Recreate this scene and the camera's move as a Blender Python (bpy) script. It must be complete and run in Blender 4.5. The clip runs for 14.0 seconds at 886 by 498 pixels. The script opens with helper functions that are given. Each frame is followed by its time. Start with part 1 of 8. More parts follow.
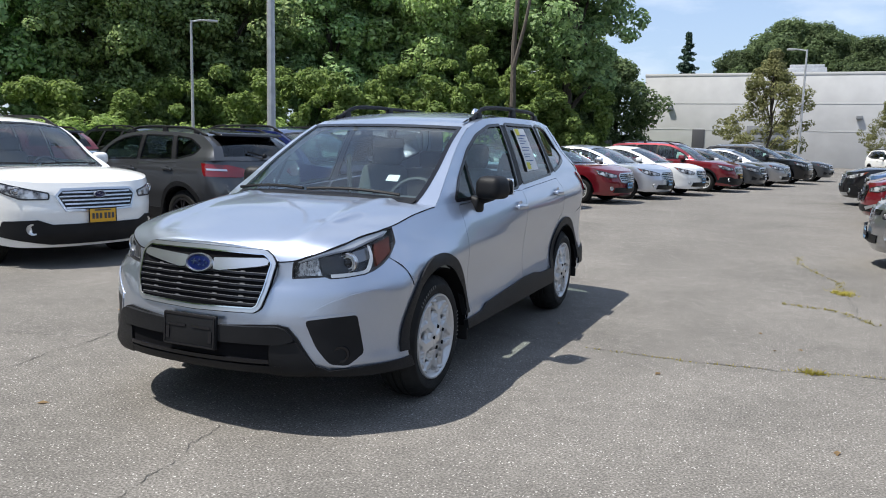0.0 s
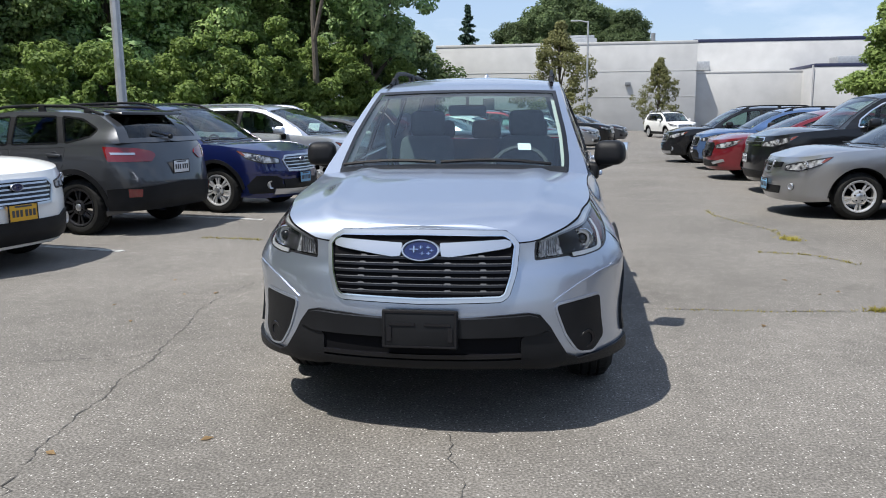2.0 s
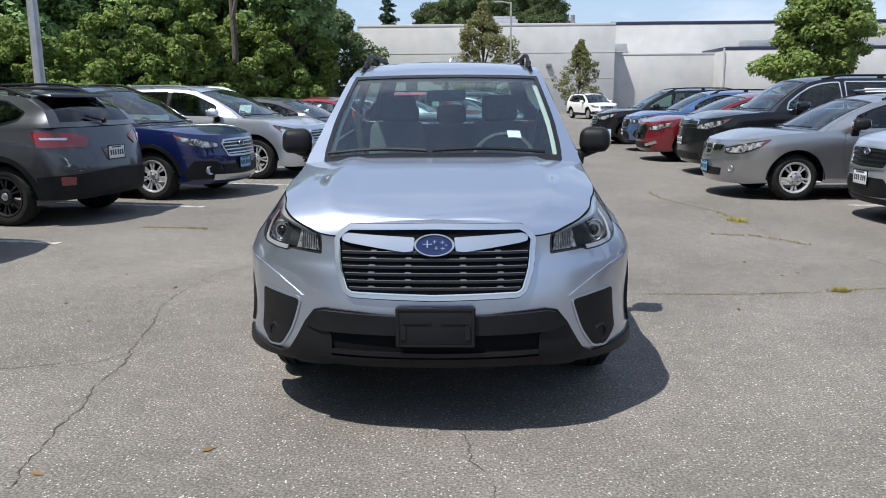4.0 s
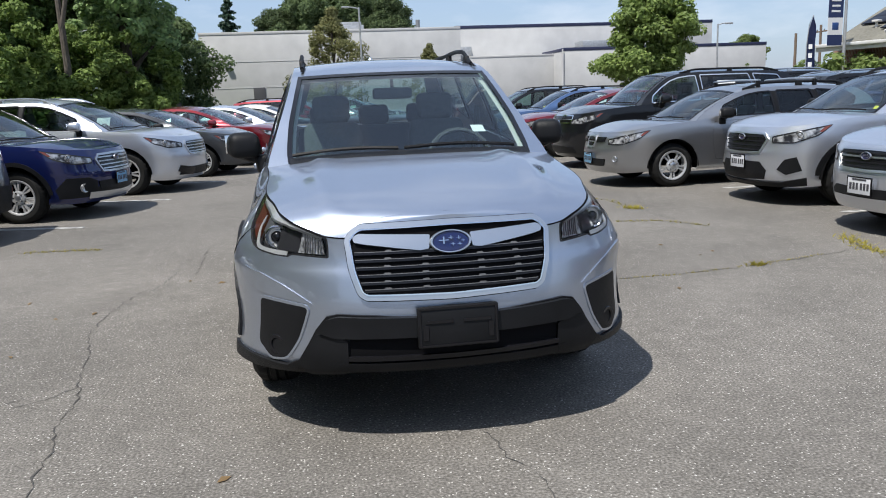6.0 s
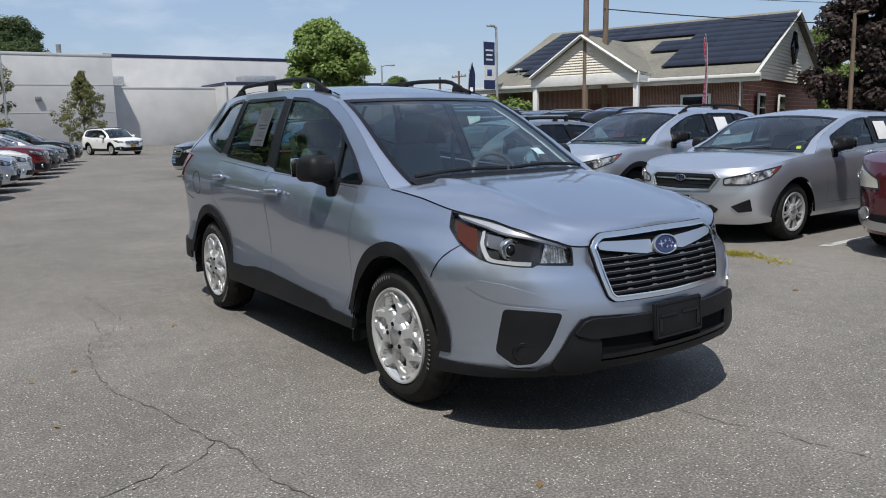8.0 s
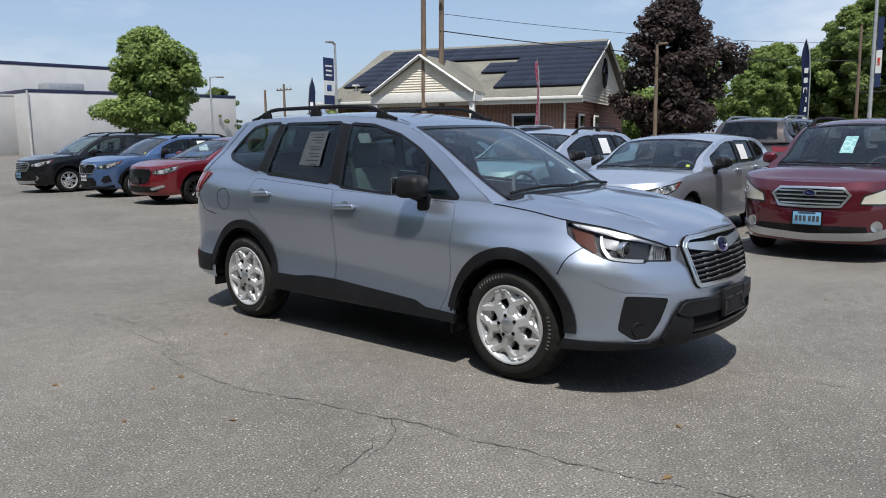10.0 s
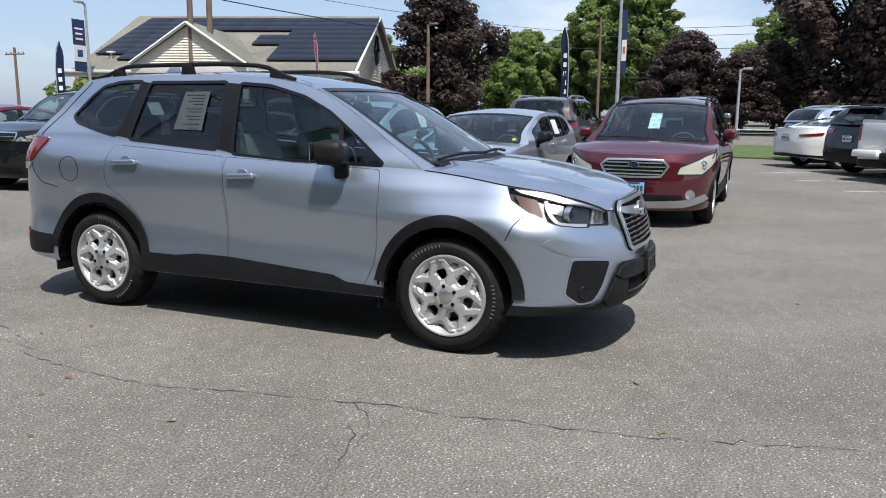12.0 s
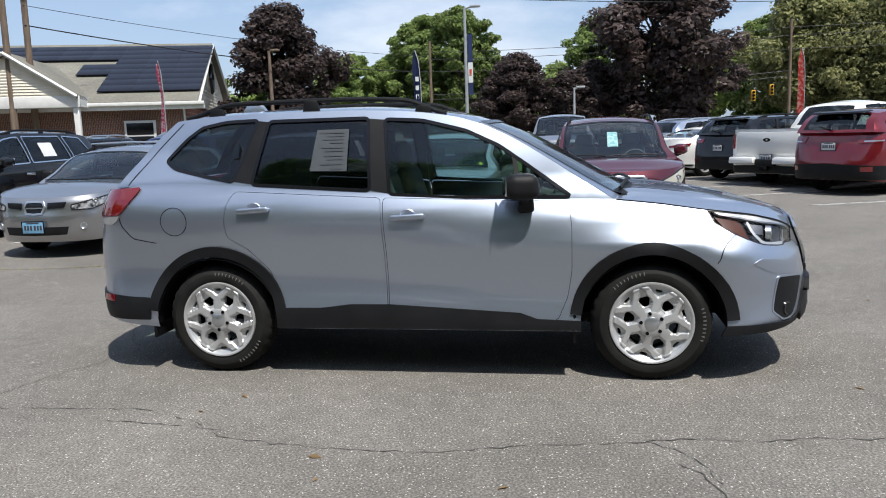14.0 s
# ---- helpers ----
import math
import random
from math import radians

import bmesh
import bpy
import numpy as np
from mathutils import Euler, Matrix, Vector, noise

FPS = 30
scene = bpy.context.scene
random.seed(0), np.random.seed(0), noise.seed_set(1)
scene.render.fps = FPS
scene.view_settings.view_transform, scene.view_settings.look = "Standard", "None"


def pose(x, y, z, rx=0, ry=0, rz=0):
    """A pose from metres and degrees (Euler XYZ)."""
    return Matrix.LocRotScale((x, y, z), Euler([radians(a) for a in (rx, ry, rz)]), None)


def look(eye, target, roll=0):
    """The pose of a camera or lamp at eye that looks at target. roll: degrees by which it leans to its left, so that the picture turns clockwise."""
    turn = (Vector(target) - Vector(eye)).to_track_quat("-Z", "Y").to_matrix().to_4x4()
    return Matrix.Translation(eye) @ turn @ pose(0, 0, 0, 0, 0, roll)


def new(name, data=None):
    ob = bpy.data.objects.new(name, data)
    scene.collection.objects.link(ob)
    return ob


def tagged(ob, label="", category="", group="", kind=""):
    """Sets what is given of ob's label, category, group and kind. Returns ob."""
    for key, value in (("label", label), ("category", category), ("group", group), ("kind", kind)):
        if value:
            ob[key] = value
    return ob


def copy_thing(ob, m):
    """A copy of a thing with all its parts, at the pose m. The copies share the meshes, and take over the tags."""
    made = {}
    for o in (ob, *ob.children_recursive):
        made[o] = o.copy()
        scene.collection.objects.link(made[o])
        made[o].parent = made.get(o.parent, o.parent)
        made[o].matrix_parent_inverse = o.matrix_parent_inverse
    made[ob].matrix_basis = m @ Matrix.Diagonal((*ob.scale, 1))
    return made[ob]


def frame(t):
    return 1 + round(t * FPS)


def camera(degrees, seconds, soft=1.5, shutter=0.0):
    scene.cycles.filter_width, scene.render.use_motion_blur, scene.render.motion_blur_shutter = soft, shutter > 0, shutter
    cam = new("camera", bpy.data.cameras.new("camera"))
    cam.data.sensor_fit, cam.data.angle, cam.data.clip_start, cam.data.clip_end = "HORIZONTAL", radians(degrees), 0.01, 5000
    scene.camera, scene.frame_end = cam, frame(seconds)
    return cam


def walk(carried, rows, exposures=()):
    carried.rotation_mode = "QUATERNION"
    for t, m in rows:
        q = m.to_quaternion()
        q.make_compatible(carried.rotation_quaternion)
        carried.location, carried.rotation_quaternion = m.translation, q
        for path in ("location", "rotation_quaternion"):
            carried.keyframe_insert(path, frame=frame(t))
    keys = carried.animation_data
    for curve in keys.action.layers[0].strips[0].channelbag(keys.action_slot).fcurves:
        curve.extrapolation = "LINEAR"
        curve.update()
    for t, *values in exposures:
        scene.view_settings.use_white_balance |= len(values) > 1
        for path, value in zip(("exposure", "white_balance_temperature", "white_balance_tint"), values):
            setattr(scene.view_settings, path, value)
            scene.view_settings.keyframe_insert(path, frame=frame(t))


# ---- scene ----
cam = camera(59.7, 14.0, 1.0)
PATH = [
    (0, (2.606, -5.221, 1.432), (1.808, -3.408, 1.158), 1.4),
    (0.5, (2.02, -5.41, 1.434), (1.379, -3.536, 1.157), 1.4),
    (1, (1.461, -5.488, 1.388), (0.961, -3.574, 1.099), 0.8),
    (1.5, (0.915, -5.502, 1.379), (0.542, -3.562, 1.07), 0.2),
    (2, (0.528, -5.457, 1.372), (0.263, -3.503, 1.037), -0.5),
    (2.5, (0.304, -5.348, 1.39), (0.124, -3.389, 1.03), -0.9),
    (2.7, (0.227, -5.329, 1.393), (0.077, -3.369, 1.021), -0.9),
    (4.8, (0.128, -5.364, 1.419), (0.126, -3.402, 1.032), -0.6),
    (5, (0.122, -5.358, 1.421), (0.149, -3.397, 1.033), -0.8),
    (5.5, (-0.063, -5.365, 1.384), (0.078, -3.408, 0.995), -1.4),
    (6, (-0.505, -5.232, 1.367), (-0.195, -3.293, 0.988), -2.3),
    (6.5, (-1.074, -5.123, 1.38), (-0.555, -3.224, 1.028), -3.5),
    (7, (-1.613, -4.93, 1.39), (-0.863, -3.101, 1.083), -4.5),
    (7.5, (-2.194, -4.724, 1.384), (-1.231, -2.998, 1.081), -2.9),
    (7.7, (-2.441, -4.645, 1.379), (-1.404, -2.963, 1.067), -2.2),
    (9.8, (-4.473, -4.024, 1.481), (-2.998, -2.706, 1.184), -0.8),
    (10, (-4.533, -4.009, 1.487), (-3.04, -2.711, 1.192), -0.7),
    (10.5, (-4.593, -3.971, 1.49), (-3.045, -2.739, 1.191), -0.2),
    (11, (-4.648, -3.915, 1.484), (-3.024, -2.789, 1.176), 0.2),
    (11.5, (-4.747, -3.59, 1.409), (-3.032, -2.615, 1.078), 0.5),
    (12, (-4.882, -3.036, 1.402), (-3.073, -2.259, 1.05), 0.5),
    (12.5, (-5.044, -2.402, 1.412), (-3.169, -1.811, 1.046), -0.3),
    (13, (-5.153, -1.799, 1.441), (-3.241, -1.32, 1.1), -1.1),
    (13.5, (-5.316, -1.269, 1.48), (-3.382, -0.868, 1.165), -1.5),
    (14, (-5.35, -0.903, 1.48), (-3.402, -0.565, 1.18), -1.9),
]
walk(cam, [(t, look(eye, target, roll)) for t, eye, target, roll in PATH], [(0.0, 0.64), (1.5, 0.61), (2.5, 0.56), (5.0, 0.55), (6.0, 0.40), (7.5, 0.15), (10.0, 0.26), (11.0, 0.32), (12.5, 0.50), (13.4, 0.49), (14.0, 0.42)])

from mathutils import geometry

# sun, sky and exposure
SUN_FROM = Vector((-0.45, -0.36, 1.15)).normalized()
world = bpy.data.worlds.new("sky")
scene.world = world
world.use_nodes = True
wn, wl = world.node_tree.nodes, world.node_tree.links
wn.clear()
sky = wn.new("ShaderNodeTexSky")
sky.sky_type = "NISHITA"
sky.sun_disc = False
sky.sun_elevation = math.asin(SUN_FROM.z)
sky.sun_rotation = math.atan2(SUN_FROM.x, SUN_FROM.y)
sky.air_density, sky.dust_density, sky.ozone_density = 1.0, 1.2, 1.8
coords = wn.new("ShaderNodeTexCoord")
stretch = wn.new("ShaderNodeMapping")
stretch.inputs["Scale"].default_value = (1.0, 1.0, 3.2)
puffs = wn.new("ShaderNodeTexNoise")
puffs.inputs["Scale"].default_value, puffs.inputs["Detail"].default_value, puffs.inputs["Roughness"].default_value = 2.3, 8.0, 0.58
cover = wn.new("ShaderNodeValToRGB")
cover.color_ramp.elements[0].position, cover.color_ramp.elements[1].position = 0.50, 0.78
blend = wn.new("ShaderNodeMixRGB")
blend.inputs["Color2"].default_value = (7.6, 8.1, 9.0, 1)
veil = wn.new("ShaderNodeMixRGB")
veil.inputs["Fac"].default_value = 0.45
veil.inputs["Color2"].default_value = (4.2, 5.5, 8.0, 1)
amount = wn.new("ShaderNodeMath")
amount.operation = "MULTIPLY"
amount.inputs[1].default_value = 0.9
back = wn.new("ShaderNodeBackground")
back.inputs["Strength"].default_value = 0.095
wout = wn.new("ShaderNodeOutputWorld")
wl.new(coords.outputs["Generated"], stretch.inputs["Vector"])
wl.new(stretch.outputs["Vector"], puffs.inputs["Vector"])
wl.new(puffs.outputs["Fac"], cover.inputs["Fac"])
wl.new(cover.outputs["Color"], amount.inputs[0])
wl.new(amount.outputs["Value"], blend.inputs["Fac"])
wl.new(sky.outputs["Color"], veil.inputs["Color1"])
wl.new(veil.outputs["Color"], blend.inputs["Color1"])
wl.new(blend.outputs["Color"], back.inputs["Color"])
wl.new(back.outputs["Background"], wout.inputs["Surface"])
sun = new("sun", bpy.data.lights.new("sun", "SUN"))
sun.data.energy, sun.data.angle, sun.data.color = 4.5, radians(0.6), (1.0, 0.965, 0.91)
sun.matrix_world = look(SUN_FROM * 60, (0, 0, 0))

# materials
def material(name, color, rough=0.6, metal=0.0, coat=0.0, coat_rough=0.03, spec=0.5):
    m = bpy.data.materials.new(name)
    m.use_nodes = True
    p = m.node_tree.nodes["Principled BSDF"]
    p.inputs["Base Color"].default_value = (*color, 1)
    p.inputs["Roughness"].default_value = rough
    p.inputs["Metallic"].default_value = metal
    p.inputs["Coat Weight"].default_value = coat
    p.inputs["Coat Roughness"].default_value = coat_rough
    p.inputs["Specular IOR Level"].default_value = spec
    return m


def textured(name, stops, scale, rough=0.8, detail=8, bump=0.0, bump_scale=None, metal=0.0, stretch=(1, 1, 1), second=None, object_tone=0.0, spec=0.5):
    """A noise of colours at object scale, with bump, a second broad noise and a tone that differs from piece to piece."""
    m = material(name, stops[0][1], rough, metal, spec=spec)
    n, l = m.node_tree.nodes, m.node_tree.links
    p = n["Principled BSDF"]
    tc, mp = n.new("ShaderNodeTexCoord"), n.new("ShaderNodeMapping")
    mp.inputs["Scale"].default_value = stretch
    l.new(tc.outputs["Object"], mp.inputs["Vector"])
    t = n.new("ShaderNodeTexNoise")
    t.inputs["Scale"].default_value, t.inputs["Detail"].default_value = scale, detail
    l.new(mp.outputs["Vector"], t.inputs["Vector"])
    r = n.new("ShaderNodeValToRGB")
    while len(r.color_ramp.elements) < len(stops):
        r.color_ramp.elements.new(0.5)
    for e, (at, c) in zip(r.color_ramp.elements, stops):
        e.position, e.color = at, (*c, 1)
    l.new(t.outputs["Fac"], r.inputs["Fac"])
    colour = r.outputs["Color"]
    if second:
        s2, low, high = second
        t2 = n.new("ShaderNodeTexNoise")
        t2.inputs["Scale"].default_value, t2.inputs["Detail"].default_value = s2, 4
        l.new(mp.outputs["Vector"], t2.inputs["Vector"])
        r2 = n.new("ShaderNodeMapRange")
        r2.inputs["From Min"].default_value, r2.inputs["From Max"].default_value = 0.3, 0.7
        r2.inputs["To Min"].default_value, r2.inputs["To Max"].default_value = low, high
        l.new(t2.outputs["Fac"], r2.inputs["Value"])
        mul = n.new("ShaderNodeMixRGB")
        mul.blend_type, mul.inputs["Fac"].default_value = "MULTIPLY", 1
        l.new(colour, mul.inputs["Color1"])
        l.new(r2.outputs["Result"], mul.inputs["Color2"])
        colour = mul.outputs["Color"]
    if object_tone:
        oi, hs = n.new("ShaderNodeObjectInfo"), n.new("ShaderNodeMapRange")
        hs.inputs["To Min"].default_value, hs.inputs["To Max"].default_value = 1 - object_tone, 1 + object_tone
        l.new(oi.outputs["Random"], hs.inputs["Value"])
        mul = n.new("ShaderNodeMixRGB")
        mul.blend_type, mul.inputs["Fac"].default_value = "MULTIPLY", 1
        l.new(colour, mul.inputs["Color1"])
        l.new(hs.outputs["Result"], mul.inputs["Color2"])
        colour = mul.outputs["Color"]
    l.new(colour, p.inputs["Base Color"])
    if bump:
        tb = n.new("ShaderNodeTexNoise")
        tb.inputs["Scale"].default_value, tb.inputs["Detail"].default_value = bump_scale or scale, 6
        l.new(mp.outputs["Vector"], tb.inputs["Vector"])
        b = n.new("ShaderNodeBump")
        b.inputs["Strength"].default_value, b.inputs["Distance"].default_value = bump, 0.01
        l.new(tb.outputs["Fac"], b.inputs["Height"])
        l.new(b.outputs["Normal"], p.inputs["Normal"])
    return m


def paint(name, color, metal=0.6, rough=0.32, dust=0.008, coat_ior=1.65):
    """Car paint: metallic flake under a clear coat, with a little road dust."""
    m = material(name, color, rough, metal, 1.0, 0.025, spec=0.15)
    n, l = m.node_tree.nodes, m.node_tree.links
    p = n["Principled BSDF"]
    p.inputs["Coat IOR"].default_value = coat_ior
    tc = n.new("ShaderNodeTexCoord")
    v = n.new("ShaderNodeTexVoronoi")
    v.inputs["Scale"].default_value = 900
    l.new(tc.outputs["Object"], v.inputs["Vector"])
    mr = n.new("ShaderNodeMapRange")
    mr.inputs["To Min"].default_value, mr.inputs["To Max"].default_value = 0.9, 1.12
    l.new(v.outputs["Color"], mr.inputs["Value"])
    mul = n.new("ShaderNodeMixRGB")
    mul.blend_type, mul.inputs["Fac"].default_value = "MULTIPLY", 1
    mul.inputs["Color1"].default_value = (*color, 1)
    l.new(mr.outputs["Result"], mul.inputs["Color2"])
    l.new(mul.outputs["Color"], p.inputs["Base Color"])
    t = n.new("ShaderNodeTexNoise")
    t.inputs["Scale"].default_value, t.inputs["Detail"].default_value = 3.5, 7
    l.new(tc.outputs["Object"], t.inputs["Vector"])
    mr2 = n.new("ShaderNodeMapRange")
    mr2.inputs["To Min"].default_value, mr2.inputs["To Max"].default_value = 0.01, 0.01 + dust * 2
    l.new(t.outputs["Fac"], mr2.inputs["Value"])
    l.new(mr2.outputs["Result"], p.inputs["Coat Roughness"])
    return m


def glass(name, tint, gloss=1.0, ior=1.6):
    """A thin pane: tinted see-through, alike from both sides, with a mirror gloss that grows at grazing angles."""
    m = bpy.data.materials.new(name)
    m.use_nodes = True
    n, l = m.node_tree.nodes, m.node_tree.links
    n.clear()
    out, mix = n.new("ShaderNodeOutputMaterial"), n.new("ShaderNodeMixShader")
    clear, shine, facing = n.new("ShaderNodeBsdfTransparent"), n.new("ShaderNodeBsdfGlossy"), n.new("ShaderNodeLayerWeight")
    clear.inputs["Color"].default_value = (*tint, 1)
    shine.inputs["Roughness"].default_value = 0.015
    shine.inputs["Color"].default_value = (gloss, gloss, gloss, 1)
    facing.inputs["Blend"].default_value = 0.5
    least = ((ior - 1) / (ior + 1))**2
    steep, range_ = n.new("ShaderNodeMath"), n.new("ShaderNodeMapRange")
    steep.operation = "POWER"
    steep.inputs[1].default_value = 5
    range_.inputs["To Min"].default_value, range_.inputs["To Max"].default_value = least, 1.0
    l.new(facing.outputs["Facing"], steep.inputs[0])
    l.new(steep.outputs[0], range_.inputs["Value"])
    l.new(range_.outputs["Result"], mix.inputs["Fac"])
    l.new(clear.outputs["BSDF"], mix.inputs[1])
    l.new(shine.outputs["BSDF"], mix.inputs[2])
    l.new(mix.outputs["Shader"], out.inputs["Surface"])
    return m


PAINT = {
    "silver": paint("silver_paint", (0.40, 0.448, 0.538), 0.9, 0.38),
    "ice": paint("ice_silver_paint", (0.60, 0.625, 0.68), 0.85, 0.36),
    "warm": paint("warm_silver_paint", (0.36, 0.363, 0.375), 0.88, 0.32),
    "white": paint("white_paint", (0.74, 0.74, 0.72), 0.0, 0.4),
    "grey": paint("graphite_paint", (0.058, 0.061, 0.067), 0.5, 0.34, coat_ior=1.5),
    "black": paint("black_paint", (0.007, 0.0075, 0.009), 0.1, 0.3, coat_ior=1.42),
    "navy": paint("navy_paint", (0.007, 0.014, 0.085), 0.45, 0.3),
    "blue": paint("blue_paint", (0.07, 0.13, 0.27), 0.5, 0.32),
    "red": paint("red_paint", (0.165, 0.010, 0.017), 0.4, 0.3),
    "maroon": paint("maroon_paint", (0.085, 0.010, 0.018), 0.4, 0.3),
    "brown": paint("brown_paint", (0.07, 0.058, 0.055), 0.5, 0.32),
}
CLEAR = glass("windscreen_glass", (0.80, 0.93, 0.92), 1.0, 1.95)
TINT = glass("privacy_glass", (0.22, 0.24, 0.25), 1.0, 1.6)
FRONTGLASS = glass("side_glass", (0.50, 0.66, 0.62), 1.0, 1.6)
LENS = glass("lamp_lens", (0.95, 0.96, 0.97), 1.0, 1.3)
PLASTIC = textured("black_plastic", [(0.3, (0.0065, 0.0068, 0.0078)), (0.7, (0.011, 0.0115, 0.013))], 6, 0.5, bump=0.15, bump_scale=700, spec=0.2)
GLOSSBLACK = material("gloss_black", (0.008, 0.008, 0.010), 0.2, spec=0.35)
DARK = material("dark_recess", (0.005, 0.005, 0.006), 0.9, spec=0.1)
RUBBER = textured("tyre_rubber", [(0.3, (0.008, 0.008, 0.008)), (0.7, (0.017, 0.017, 0.016))], 9, 0.75, bump=0.2, bump_scale=160, spec=0.2)
ALLOY = textured("wheel_silver", [(0.3, (0.47, 0.48, 0.49)), (0.7, (0.57, 0.57, 0.57))], 12, 0.32, metal=0.5)
DARKALLOY = material("dark_wheel", (0.05, 0.05, 0.055), 0.35, 0.8)
CHROME = material("chrome", (0.78, 0.79, 0.80), 0.12, 1.0)
SATIN = material("satin_silver", (0.56, 0.58, 0.61), 0.28, 0.9)
REFLECTOR = textured("lamp_reflector", [(0.36, (0.10, 0.10, 0.105)), (0.64, (0.70, 0.71, 0.73))], 55, 0.16, metal=0.6, bump=0.25, bump_scale=120)
# grey of the grille tabs, also the painted highlight along the bars
TAB_AND_HIGHLIGHT = material("grey_tab_and_lip_highlight", (0.12, 0.12, 0.125), 0.4)
BEZEL = material("lamp_bezel", (0.22, 0.22, 0.23), 0.3, 0.8)
LAMPBLACK = material("lamp_housing", (0.022, 0.022, 0.025), 0.25)
LAMP = textured("headlamp", [(0.38, (0.035, 0.035, 0.04)), (0.62, (0.55, 0.56, 0.58))], 13, 0.08, metal=0.35)
REDLENS = material("red_lens", (0.15, 0.005, 0.008), 0.1, 0.0, 1.0)
AMBER = material("amber_lens", (0.065, 0.014, 0.005), 0.4, spec=0.2)
DARKAMBER = material("smoked_marker", (0.16, 0.03, 0.014), 0.12, 0.0, 1.0)
OLDLENS = material("yellowed_lens", (0.42, 0.405, 0.34), 0.18, 0.0, 0.6)
TRIM = textured("interior_trim", [(0.3, (0.035, 0.036, 0.038)), (0.7, (0.06, 0.061, 0.063))], 20, 0.7)
CLOTH = textured("seat_cloth", [(0.3, (0.07, 0.072, 0.078)), (0.7, (0.12, 0.12, 0.125))], 60, 0.9, bump=0.2)
LINER = material("headliner", (0.48, 0.47, 0.44), 0.9)
EMBLEM = material("emblem_blue", (0.007, 0.014, 0.085), 0.15, 0.3, 1.0)
# paper and print darkened in their colour, for the tinted glass that should cover them
DIMMEDBACK = textured("sheet_back_dimmed", [(0.3, (0.056, 0.064, 0.073)), (0.7, (0.068, 0.077, 0.088))], 14, 0.6, spec=0.2)
DIMMEDPRINT = material("dimmed_print_showing_through", (0.053, 0.060, 0.070), 0.6, spec=0.2)
PAPER = textured("paper", [(0.3, (0.60, 0.61, 0.61)), (0.7, (0.70, 0.70, 0.70))], 14, 0.7)
CARD = textured("printed_card", [(0.42, (0.60, 0.66, 0.66)), (0.55, (0.28, 0.46, 0.48))], 24, 0.6)
YELLOW = material("yellow_tag", (0.55, 0.50, 0.02), 0.5)
INK = material("print_ink", (0.05, 0.05, 0.06), 0.6)
BLUEINK = material("blue_print", (0.02, 0.06, 0.20), 0.5)
PLATEWHITE = material("plate_white", (0.62, 0.63, 0.66), 0.4)
PLATEBLUE = material("plate_blue", (0.16, 0.36, 0.55), 0.4)
PLATEGOLD = material("plate_gold", (0.60, 0.33, 0.02), 0.4)
STEEL = textured("galvanised_steel", [(0.3, (0.36, 0.37, 0.38)), (0.7, (0.48, 0.49, 0.50))], 5, 0.45, metal=0.5)

# shapes
def spline(pts):
    """A smooth curve through (x, y) points that never overshoots."""
    a = np.array(pts, float)
    x, y = a[:, 0], a[:, 1]
    h = np.diff(x)
    d = np.diff(y) / h
    m = np.zeros(len(x))
    for i in range(1, len(x) - 1):
        if d[i - 1] * d[i] > 0:
            w1, w2 = 2 * h[i] + h[i - 1], h[i] + 2 * h[i - 1]
            m[i] = (w1 + w2) / (w1 / d[i - 1] + w2 / d[i])
    m[0], m[-1] = d[0], d[-1]

    def f(q):
        q = np.clip(np.asarray(q, float), x[0], x[-1])
        i = np.clip(np.searchsorted(x, q) - 1, 0, len(x) - 2)
        t = (q - x[i]) / h[i]
        return (2 * t**3 - 3 * t**2 + 1) * y[i] + (t**3 - 2 * t**2 + t) * h[i] * m[i] + (3 * t**2 - 2 * t**3) * y[i + 1] + (t**3 - t**2) * h[i] * m[i + 1]
    return f


def smooth(t):
    t = np.clip(t, 0, 1)
    return t * t * (3 - 2 * t)


def within(poly, pts):
    poly, pts = np.asarray(poly), np.asarray(pts)
    x, y = pts[:, 0], pts[:, 1]
    res = np.zeros(len(pts), bool)
    for (x0, y0), (x1, y1) in zip(poly, np.roll(poly, -1, 0)):
        hit = (y0 > y) != (y1 > y)
        res ^= hit & (x < (x1 - x0) * (y - y0) / ((y1 - y0) if y1 != y0 else 1e-12) + x0)
    return res


def resample(poly, step):
    out = []
    poly = [np.array(p, float) for p in poly]
    for a, b in zip(poly, poly[1:] + poly[:1]):
        k = max(1, int(np.ceil(np.linalg.norm(b - a) / step)))
        out += [a + (b - a) * i / k for i in range(k)]
    return np.array(out)


def area(poly):
    p = np.asarray(poly, float)
    q = np.roll(p, -1, 0)
    return 0.5 * np.sum(p[:, 0] * q[:, 1] - q[:, 0] * p[:, 1])


def inset(poly, d):
    """The polygon drawn in by d (out, if negative)."""
    p = np.asarray(poly, float)
    if area(p) < 0:
        p = p[::-1]
    e = np.roll(p, -1, 0) - p
    e /= np.linalg.norm(e, axis=1)[:, None] + 1e-9
    nrm = np.stack([-e[:, 1], e[:, 0]], 1)
    prev = np.roll(nrm, 1, 0)
    m = nrm + prev
    m /= np.maximum((m * nrm).sum(1), 0.35)[:, None]
    return p + m * d


def rounded(poly, r, k=3):
    """The polygon with its corners rounded."""
    p = np.asarray(poly, float)
    out = []
    for a, b, c in zip(np.roll(p, 1, 0), p, np.roll(p, -1, 0)):
        u, v = a - b, c - b
        lu, lv = np.linalg.norm(u), np.linalg.norm(v)
        s, e = b + u / lu * min(r, lu * 0.45), b + v / lv * min(r, lv * 0.45)
        for i in range(k + 1):
            t = i / k
            out.append((1 - t)**2 * s + 2 * t * (1 - t) * b + t * t * e)
    return np.array(out)


